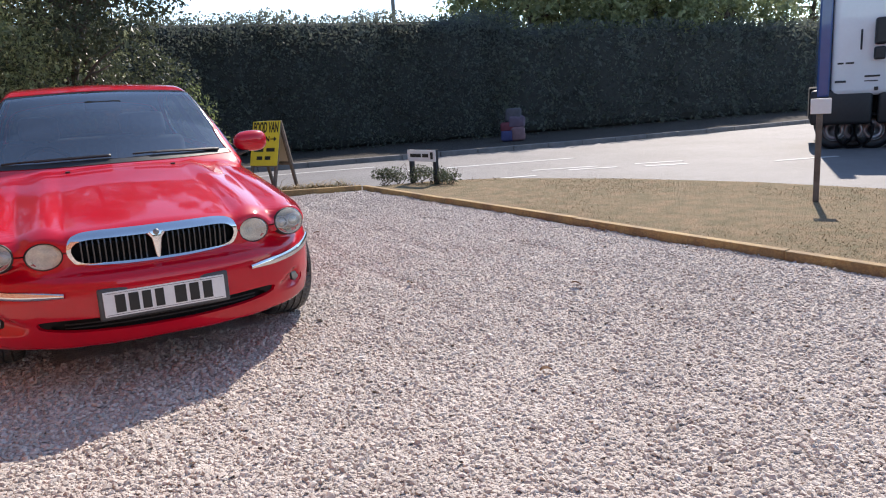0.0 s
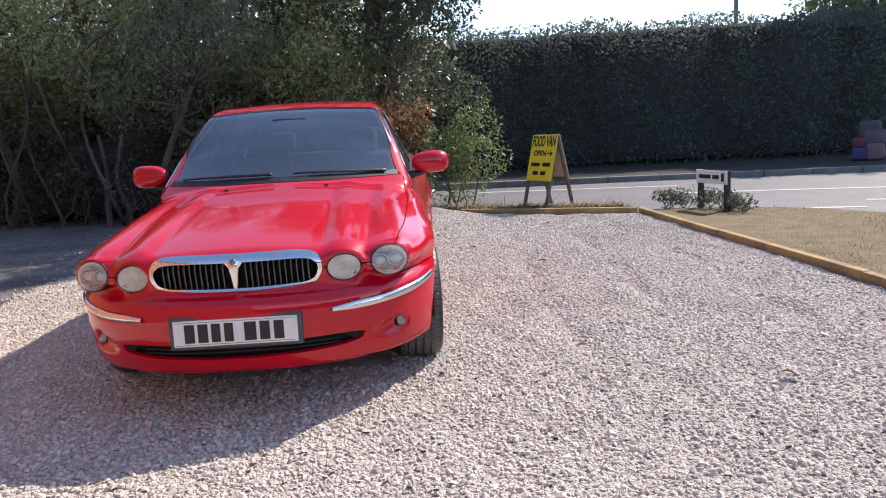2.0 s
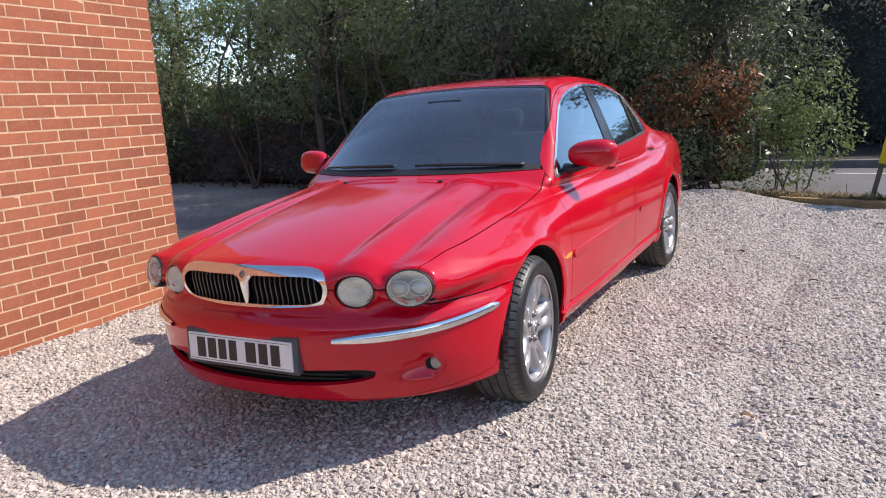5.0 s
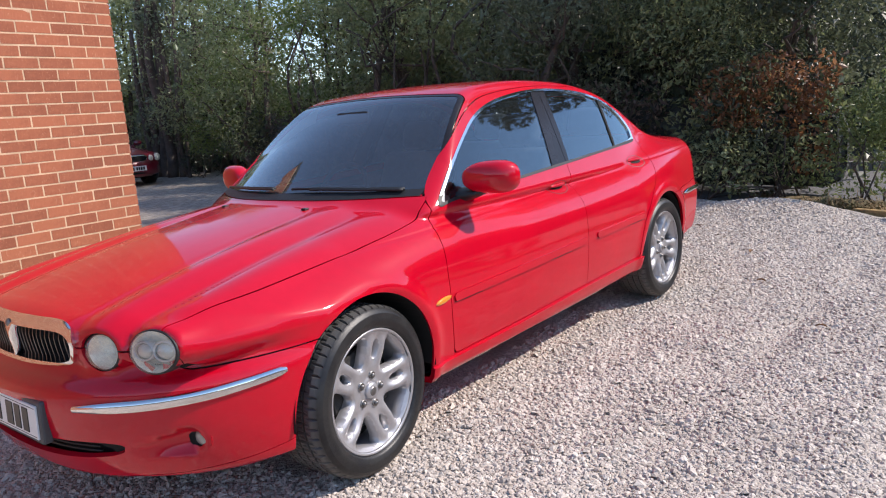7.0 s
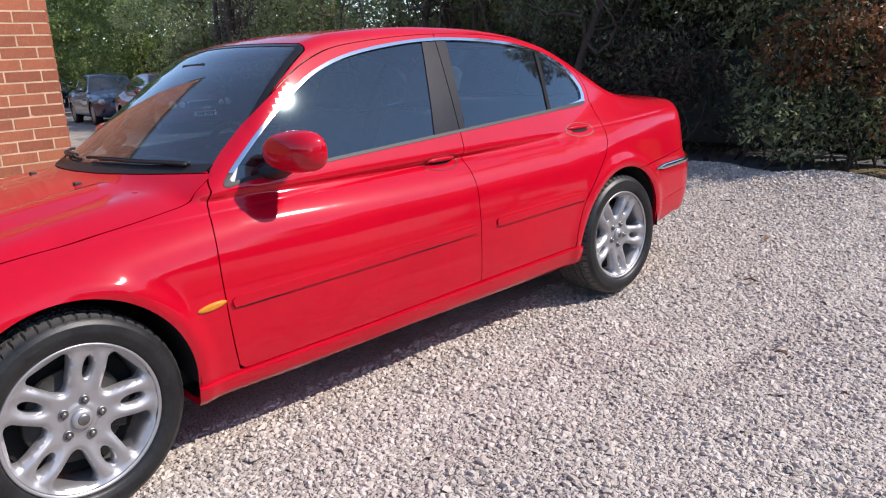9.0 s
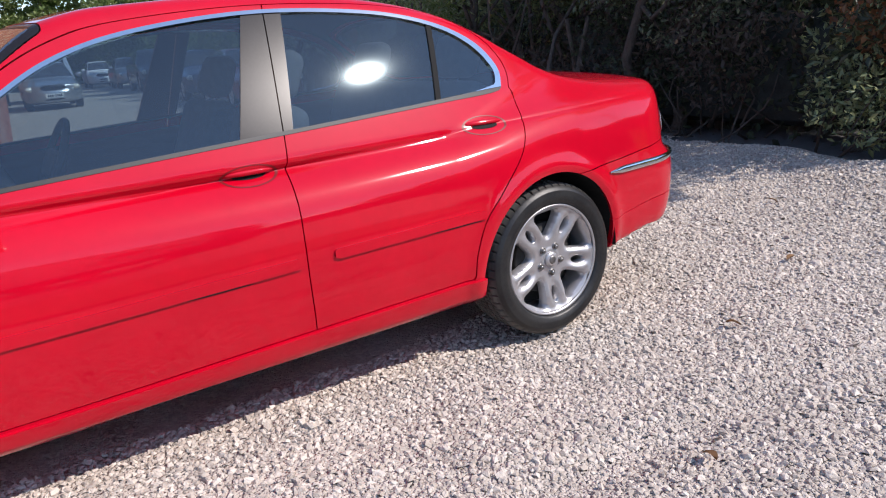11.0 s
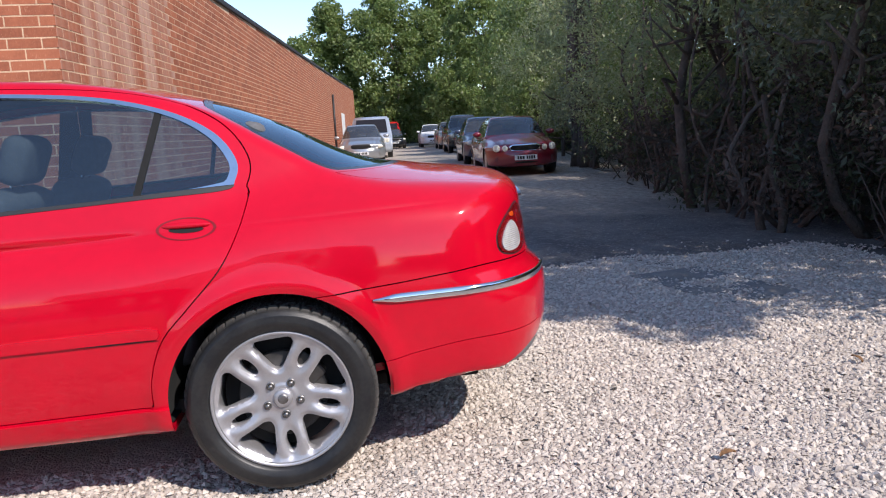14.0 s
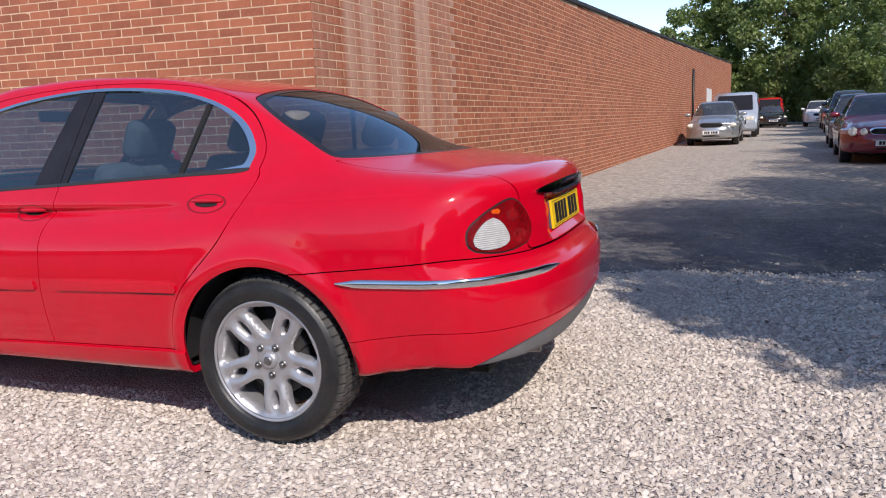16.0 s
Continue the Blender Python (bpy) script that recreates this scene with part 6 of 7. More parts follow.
def number_plate(name, centre, tilt, yaw, width, height, face_mat, bars, holder_mat, hw, hh):
    """Its local x is across, z up, and its face looks along local -y."""
    root = new(name)
    root.parent = car
    root.matrix_local = Matrix.Translation(centre) @ pose(0, 0, 0, 0, 0, yaw) @ pose(0, 0, 0, tilt)
    tagged(root, "number plate with dark characters")
    bm = bmesh.new()
    box(bm, (-hw / 2, -0.004, -hh / 2), (hw / 2, 0.03, hh / 2), 0.008)
    part("plate_holder", bm, holder_mat, root)
    bm = bmesh.new()
    box(bm, (-width / 2, -0.010, -height / 2), (width / 2, 0.0, height / 2), 0.002)
    part("plate_face", bm, face_mat, root)
    for bx, bw in bars:
        bm = bmesh.new()
        box(bm, (bx - bw / 2, -0.0125, -0.0395), (bx + bw / 2, -0.009, 0.0395), 0.001)
        part("bar", bm, M_ink, root)
    bm = bmesh.new()
    for sx in (-1, 1):
        for z0 in (-1, 1):
            box(bm, (sx * width / 2 * 0.0 - width / 2 + 0.008, -0.0108, z0 * (height / 2 - 0.008) - 0.0008), (width / 2 - 0.008, -0.0095, z0 * (height / 2 - 0.008) + 0.0008))
    part("plate_edge_line", bm, M_ink, root)
    return root


BARS = [(-0.192, 0.042), (-0.136, 0.042), (-0.082, 0.038), (-0.028, 0.038), (0.062, 0.05), (0.123, 0.042), (0.182, 0.042)]
M_holder = mat("grey_holder", (0.07, 0.072, 0.076), 0.45, vary=0.2, scale=20)
number_plate("front_plate", (0.006, 0, 0.424), -3, -90, 0.52, 0.111, M_plate_w, BARS, M_holder, 0.56, 0.142)
number_plate("rear_plate", (4.560, 0, 0.785), -6, 90, 0.52, 0.111, M_plate_y, BARS, M_holder, 0.524, 0.115)
# blade over the rear plate, and a small script badge
f = greater(lambda v: np.abs(v[:, 2] - 0.893) - 0.023 * np.sqrt(np.clip(1 - (v[:, 1] / 0.43) ** 2, 0, 1)) , lambda v: v[:, 1] - 0.43, lambda v: 4.4 - v[:, 0])
w, t = cutter((f, 1))
panel("boot_blade", w, t, mat("dark_chrome", (0.16, 0.16, 0.165), 0.08, 1.0, vary=0.2), car, 0, lift=0.010, fold=0.016, label="dark chrome blade over the rear plate")
bm = bmesh.new()
for k in range(5):
    box(bm, (4.517 + 0.0025 * k, -0.43 + k * 0.018, 0.822), (4.532 + 0.0025 * k, -0.418 + k * 0.018, 0.838 + (0.008 if k == 0 else 0)), 0.002)
part("script_badge", bm, M_chrome, car)


# half-round bright strips along the bumpers
def bumper_strip(path, half, side):
    """path: (x or None, y or None, z) points laid on the body; half: half heights."""
    pts = np.array(path)
    nrm = field_normal(pts)
    bm = bmesh.new()
    rows = []
    for p, n, h in zip(pts, nrm, half):
        row = []
        for a in np.linspace(-90, 90, 9):
            q = p + n * (0.002 + 0.011 * math.cos(radians(a)) * min(1, h / 0.008)) + np.array([0, 0, h * math.sin(radians(a))])
            row.append(bm.verts.new((q[0], q[1] * side, q[2])))
        rows.append(row)
    for a, b in zip(rows, rows[1:]):
        for k in range(8):
            bm.faces.new((a[k], b[k], b[k + 1], a[k + 1]))
    bmesh.ops.recalc_face_normals(bm, faces=bm.faces)
    return part("bumper_trim", bm, M_chrome, car, "chrome bumper strip", True)


def on_body(o, ang, z):
    """Where a level ray from o at that angle leaves the body."""
    d = np.array([math.cos(ang), math.sin(ang), 0])
    o = np.array([o[0], o[1], z])
    lo, hi = 0.05, 1.2
    for _ in range(24):
        mid = (lo + hi) / 2
        if body_field((o + d * mid)[None])[0] < 0:
            lo = mid
        else:
            hi = mid
    return o + d * hi


for side in (1, -1):
    path, half = [], []
    for a in np.linspace(0, 1, 40):
        ang = math.pi - (0.62 + a * 1.01)
        p = on_body((0.62, 0.0, 0), ang, 0.5)
        z = float(zc(p[1]))
        p = on_body((0.62, 0.0, 0), ang, z)
        if p[1] < 0.33 or p[0] > 0.54:
            continue
        path.append(p)
        half.append(float(hw(p[1])) * min(1, (0.555 - p[0]) / 0.03))
    bumper_strip(path, half, side)
    path, half = [], []
    for a in np.linspace(0, 1, 50):
        ang = 1.75 - a * 1.35
        p = on_body((4.05, 0.0, 0), ang, 0.622)
        if p[0] < 3.935 or p[1] < 0.40:
            continue
        path.append(p)
        half.append(0.0165 * min(1, 0.15 + (p[0] - 3.935) / 0.10, 0.1 + (p[1] - 0.40) / 0.12))
    bumper_strip(path, half, side)
# sills, a little proud
sill_z = curve_fn([(1.2, 0.284), (1.42, 0.286), (2.5, 0.318), (3.3, 0.335)])
f_sill = greater(lambda v: v[:, 2] - sill_z(v[:, 0]) + 0.004, lambda v: 1.22 - v[:, 0], lambda v: v[:, 0] - 3.28, lambda v: 0.55 - v[:, 1])
w, t = cutter((f_sill, 1), *HOLES)
for side in (1, -1):
    panel("sill", w, t, M_red, car, side, lift=0.014, fold=0.016)

# ---- wheels, mirrors, handles, wipers, cabin ----
def disc_field(v):
    """Openings of the wheel's face: five wide windows between five slotted spokes."""
    r = np.hypot(v[:, 0], v[:, 1])
    a = np.degrees(np.arctan2(v[:, 1], v[:, 0])) - 90
    a0 = np.radians((a + 36) % 72 - 36)
    a1 = np.radians(a % 72 - 36)
    lat0, lat1 = r * np.sin(a0), r * np.sin(a1)
    slot = np.hypot(lat0 / 0.0165, (r * np.cos(a0) - 0.146) / 0.036) - 1
    rr = r * np.cos(a1)
    half = np.clip(0.013 + (rr - 0.090) * 0.60, 0.004, 0.062)
    win = smax(np.abs(lat1) - half, np.abs(rr - 0.143) - 0.053, 0.018)
    return np.minimum(slot * 0.016, win)


def make_wheel():
    wheel = new("wheel")
    n = 72
    rings = np.concatenate([[0.0], np.linspace(0.012, 0.212, 46)])
    vs, fs = [(0, 0)], []
    for r in rings[1:]:
        vs += [(r * math.cos(2 * math.pi * k / 144), r * math.sin(2 * math.pi * k / 144)) for k in range(144)]
    idx = lambda i, k: 0 if i == 0 else 1 + (i - 1) * 144 + k % 144
    for i in range(len(rings) - 1):
        for k in range(144):
            if i == 0:
                fs.append((0, idx(1, k), idx(1, k + 1)))
            else:
                fs += [(idx(i, k), idx(i + 1, k), idx(i + 1, k + 1)), (idx(i, k), idx(i + 1, k + 1), idx(i, k + 1))]
    v2 = np.array(vs)
    v = np.concatenate([v2, np.zeros((len(v2), 1))], 1)
    v, _, t = split(v, np.array(fs), disc_field(v))
    r = np.hypot(v[:, 0], v[:, 1])
    dish = curve_fn([(0.0, -0.012), (0.04, -0.012), (0.05, -0.016), (0.075, -0.014), (0.12, -0.004), (0.16, 0.002), (0.195, 0.002), (0.205, 0.006), (0.215, 0.010)])
    d = disc_field(v)
    v[:, 2] = dish(r) - 0.009 * np.exp(-(np.maximum(d, 0) / 0.0085) ** 2)
    v *= np.array([1.05, 1.05, 1.0])
    e = np.concatenate([t[:, [0, 1]], t[:, [1, 2]], t[:, [2, 0]]])
    _, first, cnt = np.unique(np.sort(e, 1), axis=0, return_index=True, return_counts=True)
    rim = e[first[cnt == 1]]
    low = v.copy()
    low[:, 2] -= 0.045
    m = len(v)
    ta = np.concatenate([t, np.stack([rim[:, 1], rim[:, 0], rim[:, 0] + m], 1), np.stack([rim[:, 1], rim[:, 0] + m, rim[:, 1] + m], 1)])
    ob = part_np("alloy_rim", np.concatenate([v, low]), ta, M_alloy, wheel, "silver alloy rim with five slotted spokes", True)
    bm = bmesh.new()
    lathe(bm, [(0.2215, 0.009), (0.226, 0.013), (0.231, 0.013), (0.234, 0.006), (0.23, 0.0), (0.22, -0.012), (0.212, -0.03), (0.205, -0.19), (0.228, -0.205)], 72)
    part("rim_barrel", bm, M_alloy, wheel, "", True)
    for k in range(5):
        a = radians(90 + 72 * k)
        bm = bmesh.new()
        lathe(bm, [(0, 0.004), (0.006, 0.003), (0.0085, 0.0), (0.0085, -0.02)], 6, Matrix.Translation((0.057 * math.cos(a), 0.057 * math.sin(a), -0.004)))
        lathe(bm, [(0.0085, -0.008), (0.0135, -0.004), (0.0145, -0.012)], 16, Matrix.Translation((0.057 * math.cos(a), 0.057 * math.sin(a), -0.004)))
        part("wheel_nut", bm, M_steel, wheel, "", True)
    bm = bmesh.new()
    lathe(bm, [(0, 0.002), (0.02, 0.001), (0.029, -0.002), (0.032, -0.007), (0.0335, -0.02)], 32)
    cap = part("centre_cap", bm, M_alloy, wheel, "", True)
    bm = bmesh.new()
    lathe(bm, [(0, 0.0045), (0.012, 0.004), (0.017, 0.002), (0.018, -0.004)], 24)
    part("cap_badge", bm, M_steel, cap, "", True)
    # tyre with grooves all round and cross cuts on its shoulders
    prof = [(0.224, -0.208), (0.235, -0.216), (0.262, -0.222), (0.288, -0.217), (0.303, -0.206), (0.311, -0.192)]
    for c in (-0.158, -0.118, -0.078, -0.038):
        prof += [(0.3165, c - 0.016), (0.317, c - 0.0045), (0.309, c - 0.0035), (0.309, c + 0.0035), (0.317, c + 0.0045)]
    prof += [(0.3165, -0.010), (0.311, 0.004), (0.304, 0.015), (0.297, 0.021), (0.289, 0.0262), (0.287, 0.0275), (0.285, 0.0275), (0.270, 0.0305), (0.258, 0.0305), (0.256, 0.0295), (0.243, 0.0265), (0.236, 0.021), (0.233, 0.014), (0.228, 0.008)]
    prof = [(r, z - 0.004) for r, z in prof]
    ns = 324
    pr = np.array(prof)
    ang = np.arange(ns) * 2 * math.pi / ns
    rad = np.repeat(pr[None, :, 0], ns, 0)
    zz = np.repeat(pr[None, :, 1], ns, 0)
    cut = (np.arange(ns) % 6 == 0)[:, None] & (pr[None, :, 0] > 0.3095) & (pr[None, :, 0] < 0.3168)
    cut |= ((np.arange(ns) % 6 == 3)[:, None] & (pr[None, :, 0] > 0.3164) & (np.abs(pr[None, :, 1] + 0.10) < 0.07))
    rad = rad - cut * 0.006
    vv = np.stack([rad * np.cos(ang)[:, None], rad * np.sin(ang)[:, None], zz], 2).reshape(-1, 3)
    m = len(pr)
    i, j = np.meshgrid(np.arange(ns), np.arange(m - 1), indexing="ij")
    i2 = (i + 1) % ns
    f = np.stack([i * m + j, i2 * m + j, i2 * m + j + 1, i * m + j + 1], 2).reshape(-1, 4)
    tyre = part_np("tyre", vv, f, M_road_tyre, wheel, "black tyre with a worn tread", False)
    wall_row = np.minimum(pr[:-1, 0], pr[1:, 0]) < 0.3035
    tyre.data.polygons.foreach_set("use_smooth", np.tile(wall_row, ns))
    bm = bmesh.new()
    lathe(bm, [(0.145, -0.06), (0.148, -0.064), (0.148, -0.08), (0.145, -0.084), (0.05, -0.084)], 48)
    lathe(bm, [(0.07, -0.05), (0.07, -0.06), (0.145, -0.06)], 48)
    brake = part("brake_disc", bm, M_dark_iron, wheel, "", True)
    bm = bmesh.new()
    box(bm, (0.05, -0.05, -0.10), (0.155, 0.06, -0.045), 0.01)
    part("caliper", bm, M_dark_iron, brake)
    bm = bmesh.new()
    lathe(bm, [(0.198, -0.10), (0.0, -0.10)], 40)
    part("back_plate", bm, M_liner, wheel)
    return wheel


wheel = make_wheel()
wheel.parent = car
wheels = []
for k, (x, side, steer, spin) in enumerate(((X_FRONT, -1, 4, -16), (X_FRONT, 1, 4, 40), (X_REAR, -1, 0, 41), (X_REAR, 1, 0, 20))):
    m = Matrix.Translation((x, side * 0.845, R_TYRE - 0.004)) @ pose(0, 0, 0, 0, 0, steer) @ pose(0, 0, 0, -90 * side if side > 0 else 90) @ pose(0, 0, 0, 0, 0, spin)
    if k == 0:
        wheel.matrix_local = m
    else:
        copy_thing(wheel, m)
# wheel houses
for x in (X_FRONT, X_REAR):
    for side in (1, -1):
        bm = bmesh.new()
        rows = []
        for a in np.linspace(-4, 184, 33):
            r = 0.366
            p = (x + r * math.cos(radians(a)), 0.318 + r * math.sin(radians(a)))
            rows.append([bm.verts.new((p[0], side * y, p[1])) for y in (0.45, 0.846)])
        for a, b in zip(rows, rows[1:]):
            bm.faces.new((a[0], a[1], b[1], b[0]))
        bm.faces.new([r[0] for r in rows])
        part("wheel_house", bm, M_liner, car)
# underside, axles
bm = bmesh.new()
box(bm, (0.25, -0.45, 0.19), (4.35, 0.45, 0.24), 0.01)
part("underside", bm, M_liner, car)
bm = bmesh.new()
tube(bm, [(4.3, -0.3, 0.26), (4.52, -0.3, 0.275)], 0.03, 14)
part("exhaust_pipe", bm, M_steel, car, "", True)

# mirrors
for side in (1, -1):
    bm = bmesh.new()
    bmesh.ops.create_uvsphere(bm, u_segments=32, v_segments=20, radius=1)
    for v in bm.verts:
        x, y, z = v.co
        q = lambda c, p: math.copysign(abs(c) ** p, c)
        sx = 0.072 if x < 0 else 0.045
        v.co = (q(x, 0.8) * sx + 0.03 * y * side, q(y, 0.75) * 0.120, q(z, 0.8) * 0.070 * (1 + 0.12 * y * side))
    bmesh.ops.transform(bm, matrix=Matrix.Translation((MIRROR[0], side * MIRROR[1], MIRROR[2])), verts=bm.verts)
    mirror = part("wing_mirror", bm, M_red, doors[side, 0], "", True)
    bm = bmesh.new()
    bmesh.ops.create_uvsphere(bm, u_segments=24, v_segments=12, radius=1)
    for v in bm.verts:
        v.co = (v.co.x * 0.006 + MIRROR[0] + 0.047, side * (MIRROR[1] + v.co.y * 0.088), MIRROR[2] + v.co.z * 0.048)
    part("mirror_glass", bm, M_chrome, mirror, "", True)
    bm = bmesh.new()
    rows = []
    for i, (y, z) in enumerate(((0.715, 0.925), (0.76, 0.925), (0.81, 0.93), (0.86, 0.945))):
        lx = (0.075, 0.06, 0.045, 0.035)[i]
        lz = (0.035, 0.028, 0.018, 0.014)[i]
        rows.append([bm.verts.new((MIRROR[0] - 0.015 + lx * math.cos(a), side * y, z + lz * math.sin(a))) for a in np.arange(12) * math.pi / 6])
    for a, b in zip(rows, rows[1:]):
        for k in range(12):
            bm.faces.new((a[k], a[(k + 1) % 12], b[(k + 1) % 12], b[k]))
    bm.faces.new(rows[-1])
    bmesh.ops.recalc_face_normals(bm, faces=bm.faces)
    part("mirror_foot", bm, M_plastic, mirror, "black mirror foot", True)


def surf_y(x, z):
    lo, hi = 0.3, 1.1
    for _ in range(24):
        mid = (lo + hi) / 2
        if body_field(np.array([[x, mid, z]]))[0] < 0:
            lo = mid
        else:
            hi = mid
    return hi


# door handles; the oval cups' edge and hollow are shade painted as flat patches
for side in (1, -1):
    for (hx, hz), door in (((2.452, 0.857), doors[side, 0]), ((3.368, 0.893), doors[side, 1])):
        el = lambda v: np.hypot((v[:, 0] - hx) / 0.096, (v[:, 2] - hz) / 0.034) - 1
        w, t = cutter((greater(lambda v: el(v) * 0.03, lambda v: 0.4 - v[:, 1]), 1), (lambda v: (el(v) + 0.10) * 0.03, -1))
        panel("handle_ring", w, t, mat("seam_shadow", (0.20, 0.002, 0.006), 0.5, vary=0.2), door, side, lift=0.001, fold=0)
        w, t = cutter((greater(lambda v: np.hypot((v[:, 0] - hx) / 0.056, (v[:, 2] - hz + 0.003) / 0.010) - 1, lambda v: 0.4 - v[:, 1]), 1))
        panel("handle_cup", w, t, M_liner, door, side, lift=0.0015, fold=0)
        bm = bmesh.new()
        rows = []
        for i in range(13):
            u = i / 12 * 2 - 1
            x = hx + 0.076 * u
            y = surf_y(x, hz + 0.009) + 0.009 * (1 - u ** 4)
            h = 0.0105 * (1 - 0.5 * abs(u) ** 3)
            rows.append([bm.verts.new((x, side * (y + dy), hz + 0.010 + dz * h)) for dy, dz in ((-0.01, 1), (0.002, 0.7), (0.004, 0), (0.001, -0.8), (-0.012, -0.9))])
        for a, b in zip(rows, rows[1:]):
            for k in range(4):
                bm.faces.new((a[k], b[k], b[k + 1], a[k + 1]))
        bmesh.ops.recalc_face_normals(bm, faces=bm.faces)
        part("door_handle", bm, M_red, door, "", True)


def surf_z(x, y):
    lo, hi = 0.6, 1.6
    for _ in range(24):
        mid = (lo + hi) / 2
        if body_field(np.array([[x, y, mid]]))[0] < 0:
            lo = mid
        else:
            hi = mid
    return hi


# wipers, washer jets and the dark cowl
bm = bmesh.new()
rows = [[bm.verts.new((x, y, surf_z(x, y) + 0.003)) for x in (1.222 + 0.25 * (y / 0.7) ** 2, 1.262 + 0.25 * (y / 0.7) ** 2)] for y in np.linspace(-0.68, 0.68, 40)]
for a, b in zip(rows, rows[1:]):
    bm.faces.new((a[0], b[0], b[1], a[1]))
bmesh.ops.recalc_face_normals(bm, faces=bm.faces)
part("cowl", bm, M_plastic, car, "black plastic cowl", True)
for pts in ([(1.285, 0.04), (1.302, 0.2), (1.355, 0.40), (1.44, 0.60)], [(1.445, -0.61), (1.36, -0.42), (1.305, -0.22), (1.282, -0.08)]):
    bm = bmesh.new()
    path = spline(pts, 6)
    tube(bm, [(x, y, surf_z(x, y) + 0.012) for x, y in path], 0.006, 6)
    wiper = part("wiper", bm, M_plastic, car, "black wiper at rest", True)
    bm = bmesh.new()
    tube(bm, [(x - 0.012, y, surf_z(x - 0.012, y) + 0.016) for x, y in path[:14]], 0.007, 6, 0.005)
    part("wiper_arm", bm, M_plastic, wiper, "", True)
for y in (-0.28, 0.28):
    bm = bmesh.new()
    box(bm, (1.16, y - 0.012, surf_z(1.17, y) - 0.004), (1.185, y + 0.012, surf_z(1.17, y) + 0.008), 0.003)
    part("washer_jet", bm, M_plastic, car)

# cabin: floor, dash, wheel, seats
bm = bmesh.new()
box(bm, (1.2, -0.7, 0.25), (3.9, 0.7, 0.30))
part("cabin_floor", bm, M_dash, car)
bm = bmesh.new()
box(bm, (1.30, -0.66, 0.60), (1.85, 0.66, 0.905), 0.06, segs=4)
dash = part("dashboard", bm, M_dash, car, "", True)
bm = bmesh.new()
box(bm, (3.45, -0.60, 0.85), (4.0, 0.60, 0.97), 0.02)
part("parcel_shelf", bm, M_dash, car)
m = Matrix.Translation((2.02, 0.37, 0.86)) @ pose(0, 0, 0, 0, -65, 0)
bm = bmesh.new()
tube(bm, [m @ Vector((0.185 * math.cos(a), 0.185 * math.sin(a), 0)) for a in np.linspace(0, 2 * math.pi, 33)], 0.015, 8)
sw = part("steering_wheel", bm, M_dash, car, "", True)
bm = bmesh.new()
box(bm, (-0.06, -0.17, -0.03), (0.06, 0.17, 0.02), 0.02, m)
part("wheel_hub", bm, M_dash, sw)


def seat(x, y, wide, rear=False):
    bm = bmesh.new()
    lean = Matrix.Translation((x, y, 0.52)) @ pose(0, 0, 0, 0, 22, 0)
    box(bm, (-0.06, -wide / 2, 0.0), (0.07, wide / 2, 0.56), 0.05, lean, 4)
    s = part("seat", bm, M_cloth, car, "grey cloth seat", True)
    bm = bmesh.new()
    box(bm, (x - 0.50, y - wide / 2, 0.38), (x + 0.02, y + wide / 2, 0.53), 0.05, segs=4)
    part("cushion", bm, M_cloth, s, "", True)
    for hy in ((0,) if not rear else (-0.38, 0.38)):
        bm = bmesh.new()
        box(bm, (-0.05, hy - 0.13, 0.58), (0.05, hy + 0.13, 0.76), 0.045, lean, 4)
        part("headrest", bm, M_cloth, s, "", True)
        bm = bmesh.new()
        for k in (-0.05, 0.05):
            tube(bm, [lean @ Vector((0, hy + k, 0.54)), lean @ Vector((0, hy + k, 0.60))], 0.006, 6)
        part("headrest_post", bm, M_chrome, s, "", True)


seat(2.50, 0.37, 0.50)
seat(2.50, -0.37, 0.50)
seat(3.30, 0.0, 1.24, True)
bm = bmesh.new()
box(bm, (1.78, -0.11, 1.255), (1.80, 0.11, 1.315), 0.012)
part("rear_view_mirror", bm, M_plastic, car)
# pale pillar linings inside
w, t = cutter((f_wind, -1), (f_dlo, -1), (greater(lambda v: 1.5 - v[:, 0], lambda v: v[:, 0] - 2.05, lambda v: 0.95 - v[:, 2], lambda v: 0.45 - v[:, 1]), 1))
for side in (1, -1):
    panel("pillar_lining", w, t, M_cream, car, side, lift=-0.03, fold=0, label="cream pillar lining")

# ---- things by the road ----
def words(body, size, m, material, parent, name="lettering", extrude=0.0008):
    """Flat lettering in the built-in font, as a mesh; its face looks along local z."""
    cu = bpy.data.curves.new(name, "FONT")
    cu.body, cu.size, cu.align_x, cu.align_y, cu.extrude, cu.offset = body, size, "CENTER", "CENTER", extrude, 0.0035
    tmp = new(name, cu)
    dg = bpy.context.evaluated_depsgraph_get()
    me = bpy.data.meshes.new_from_object(tmp.evaluated_get(dg))
    bpy.data.objects.remove(tmp)
    bpy.data.curves.remove(cu)
    me.materials.clear()
    me.materials.append(material)
    ob = attach(new(name, me), parent)
    ob.matrix_local = m
    return ob


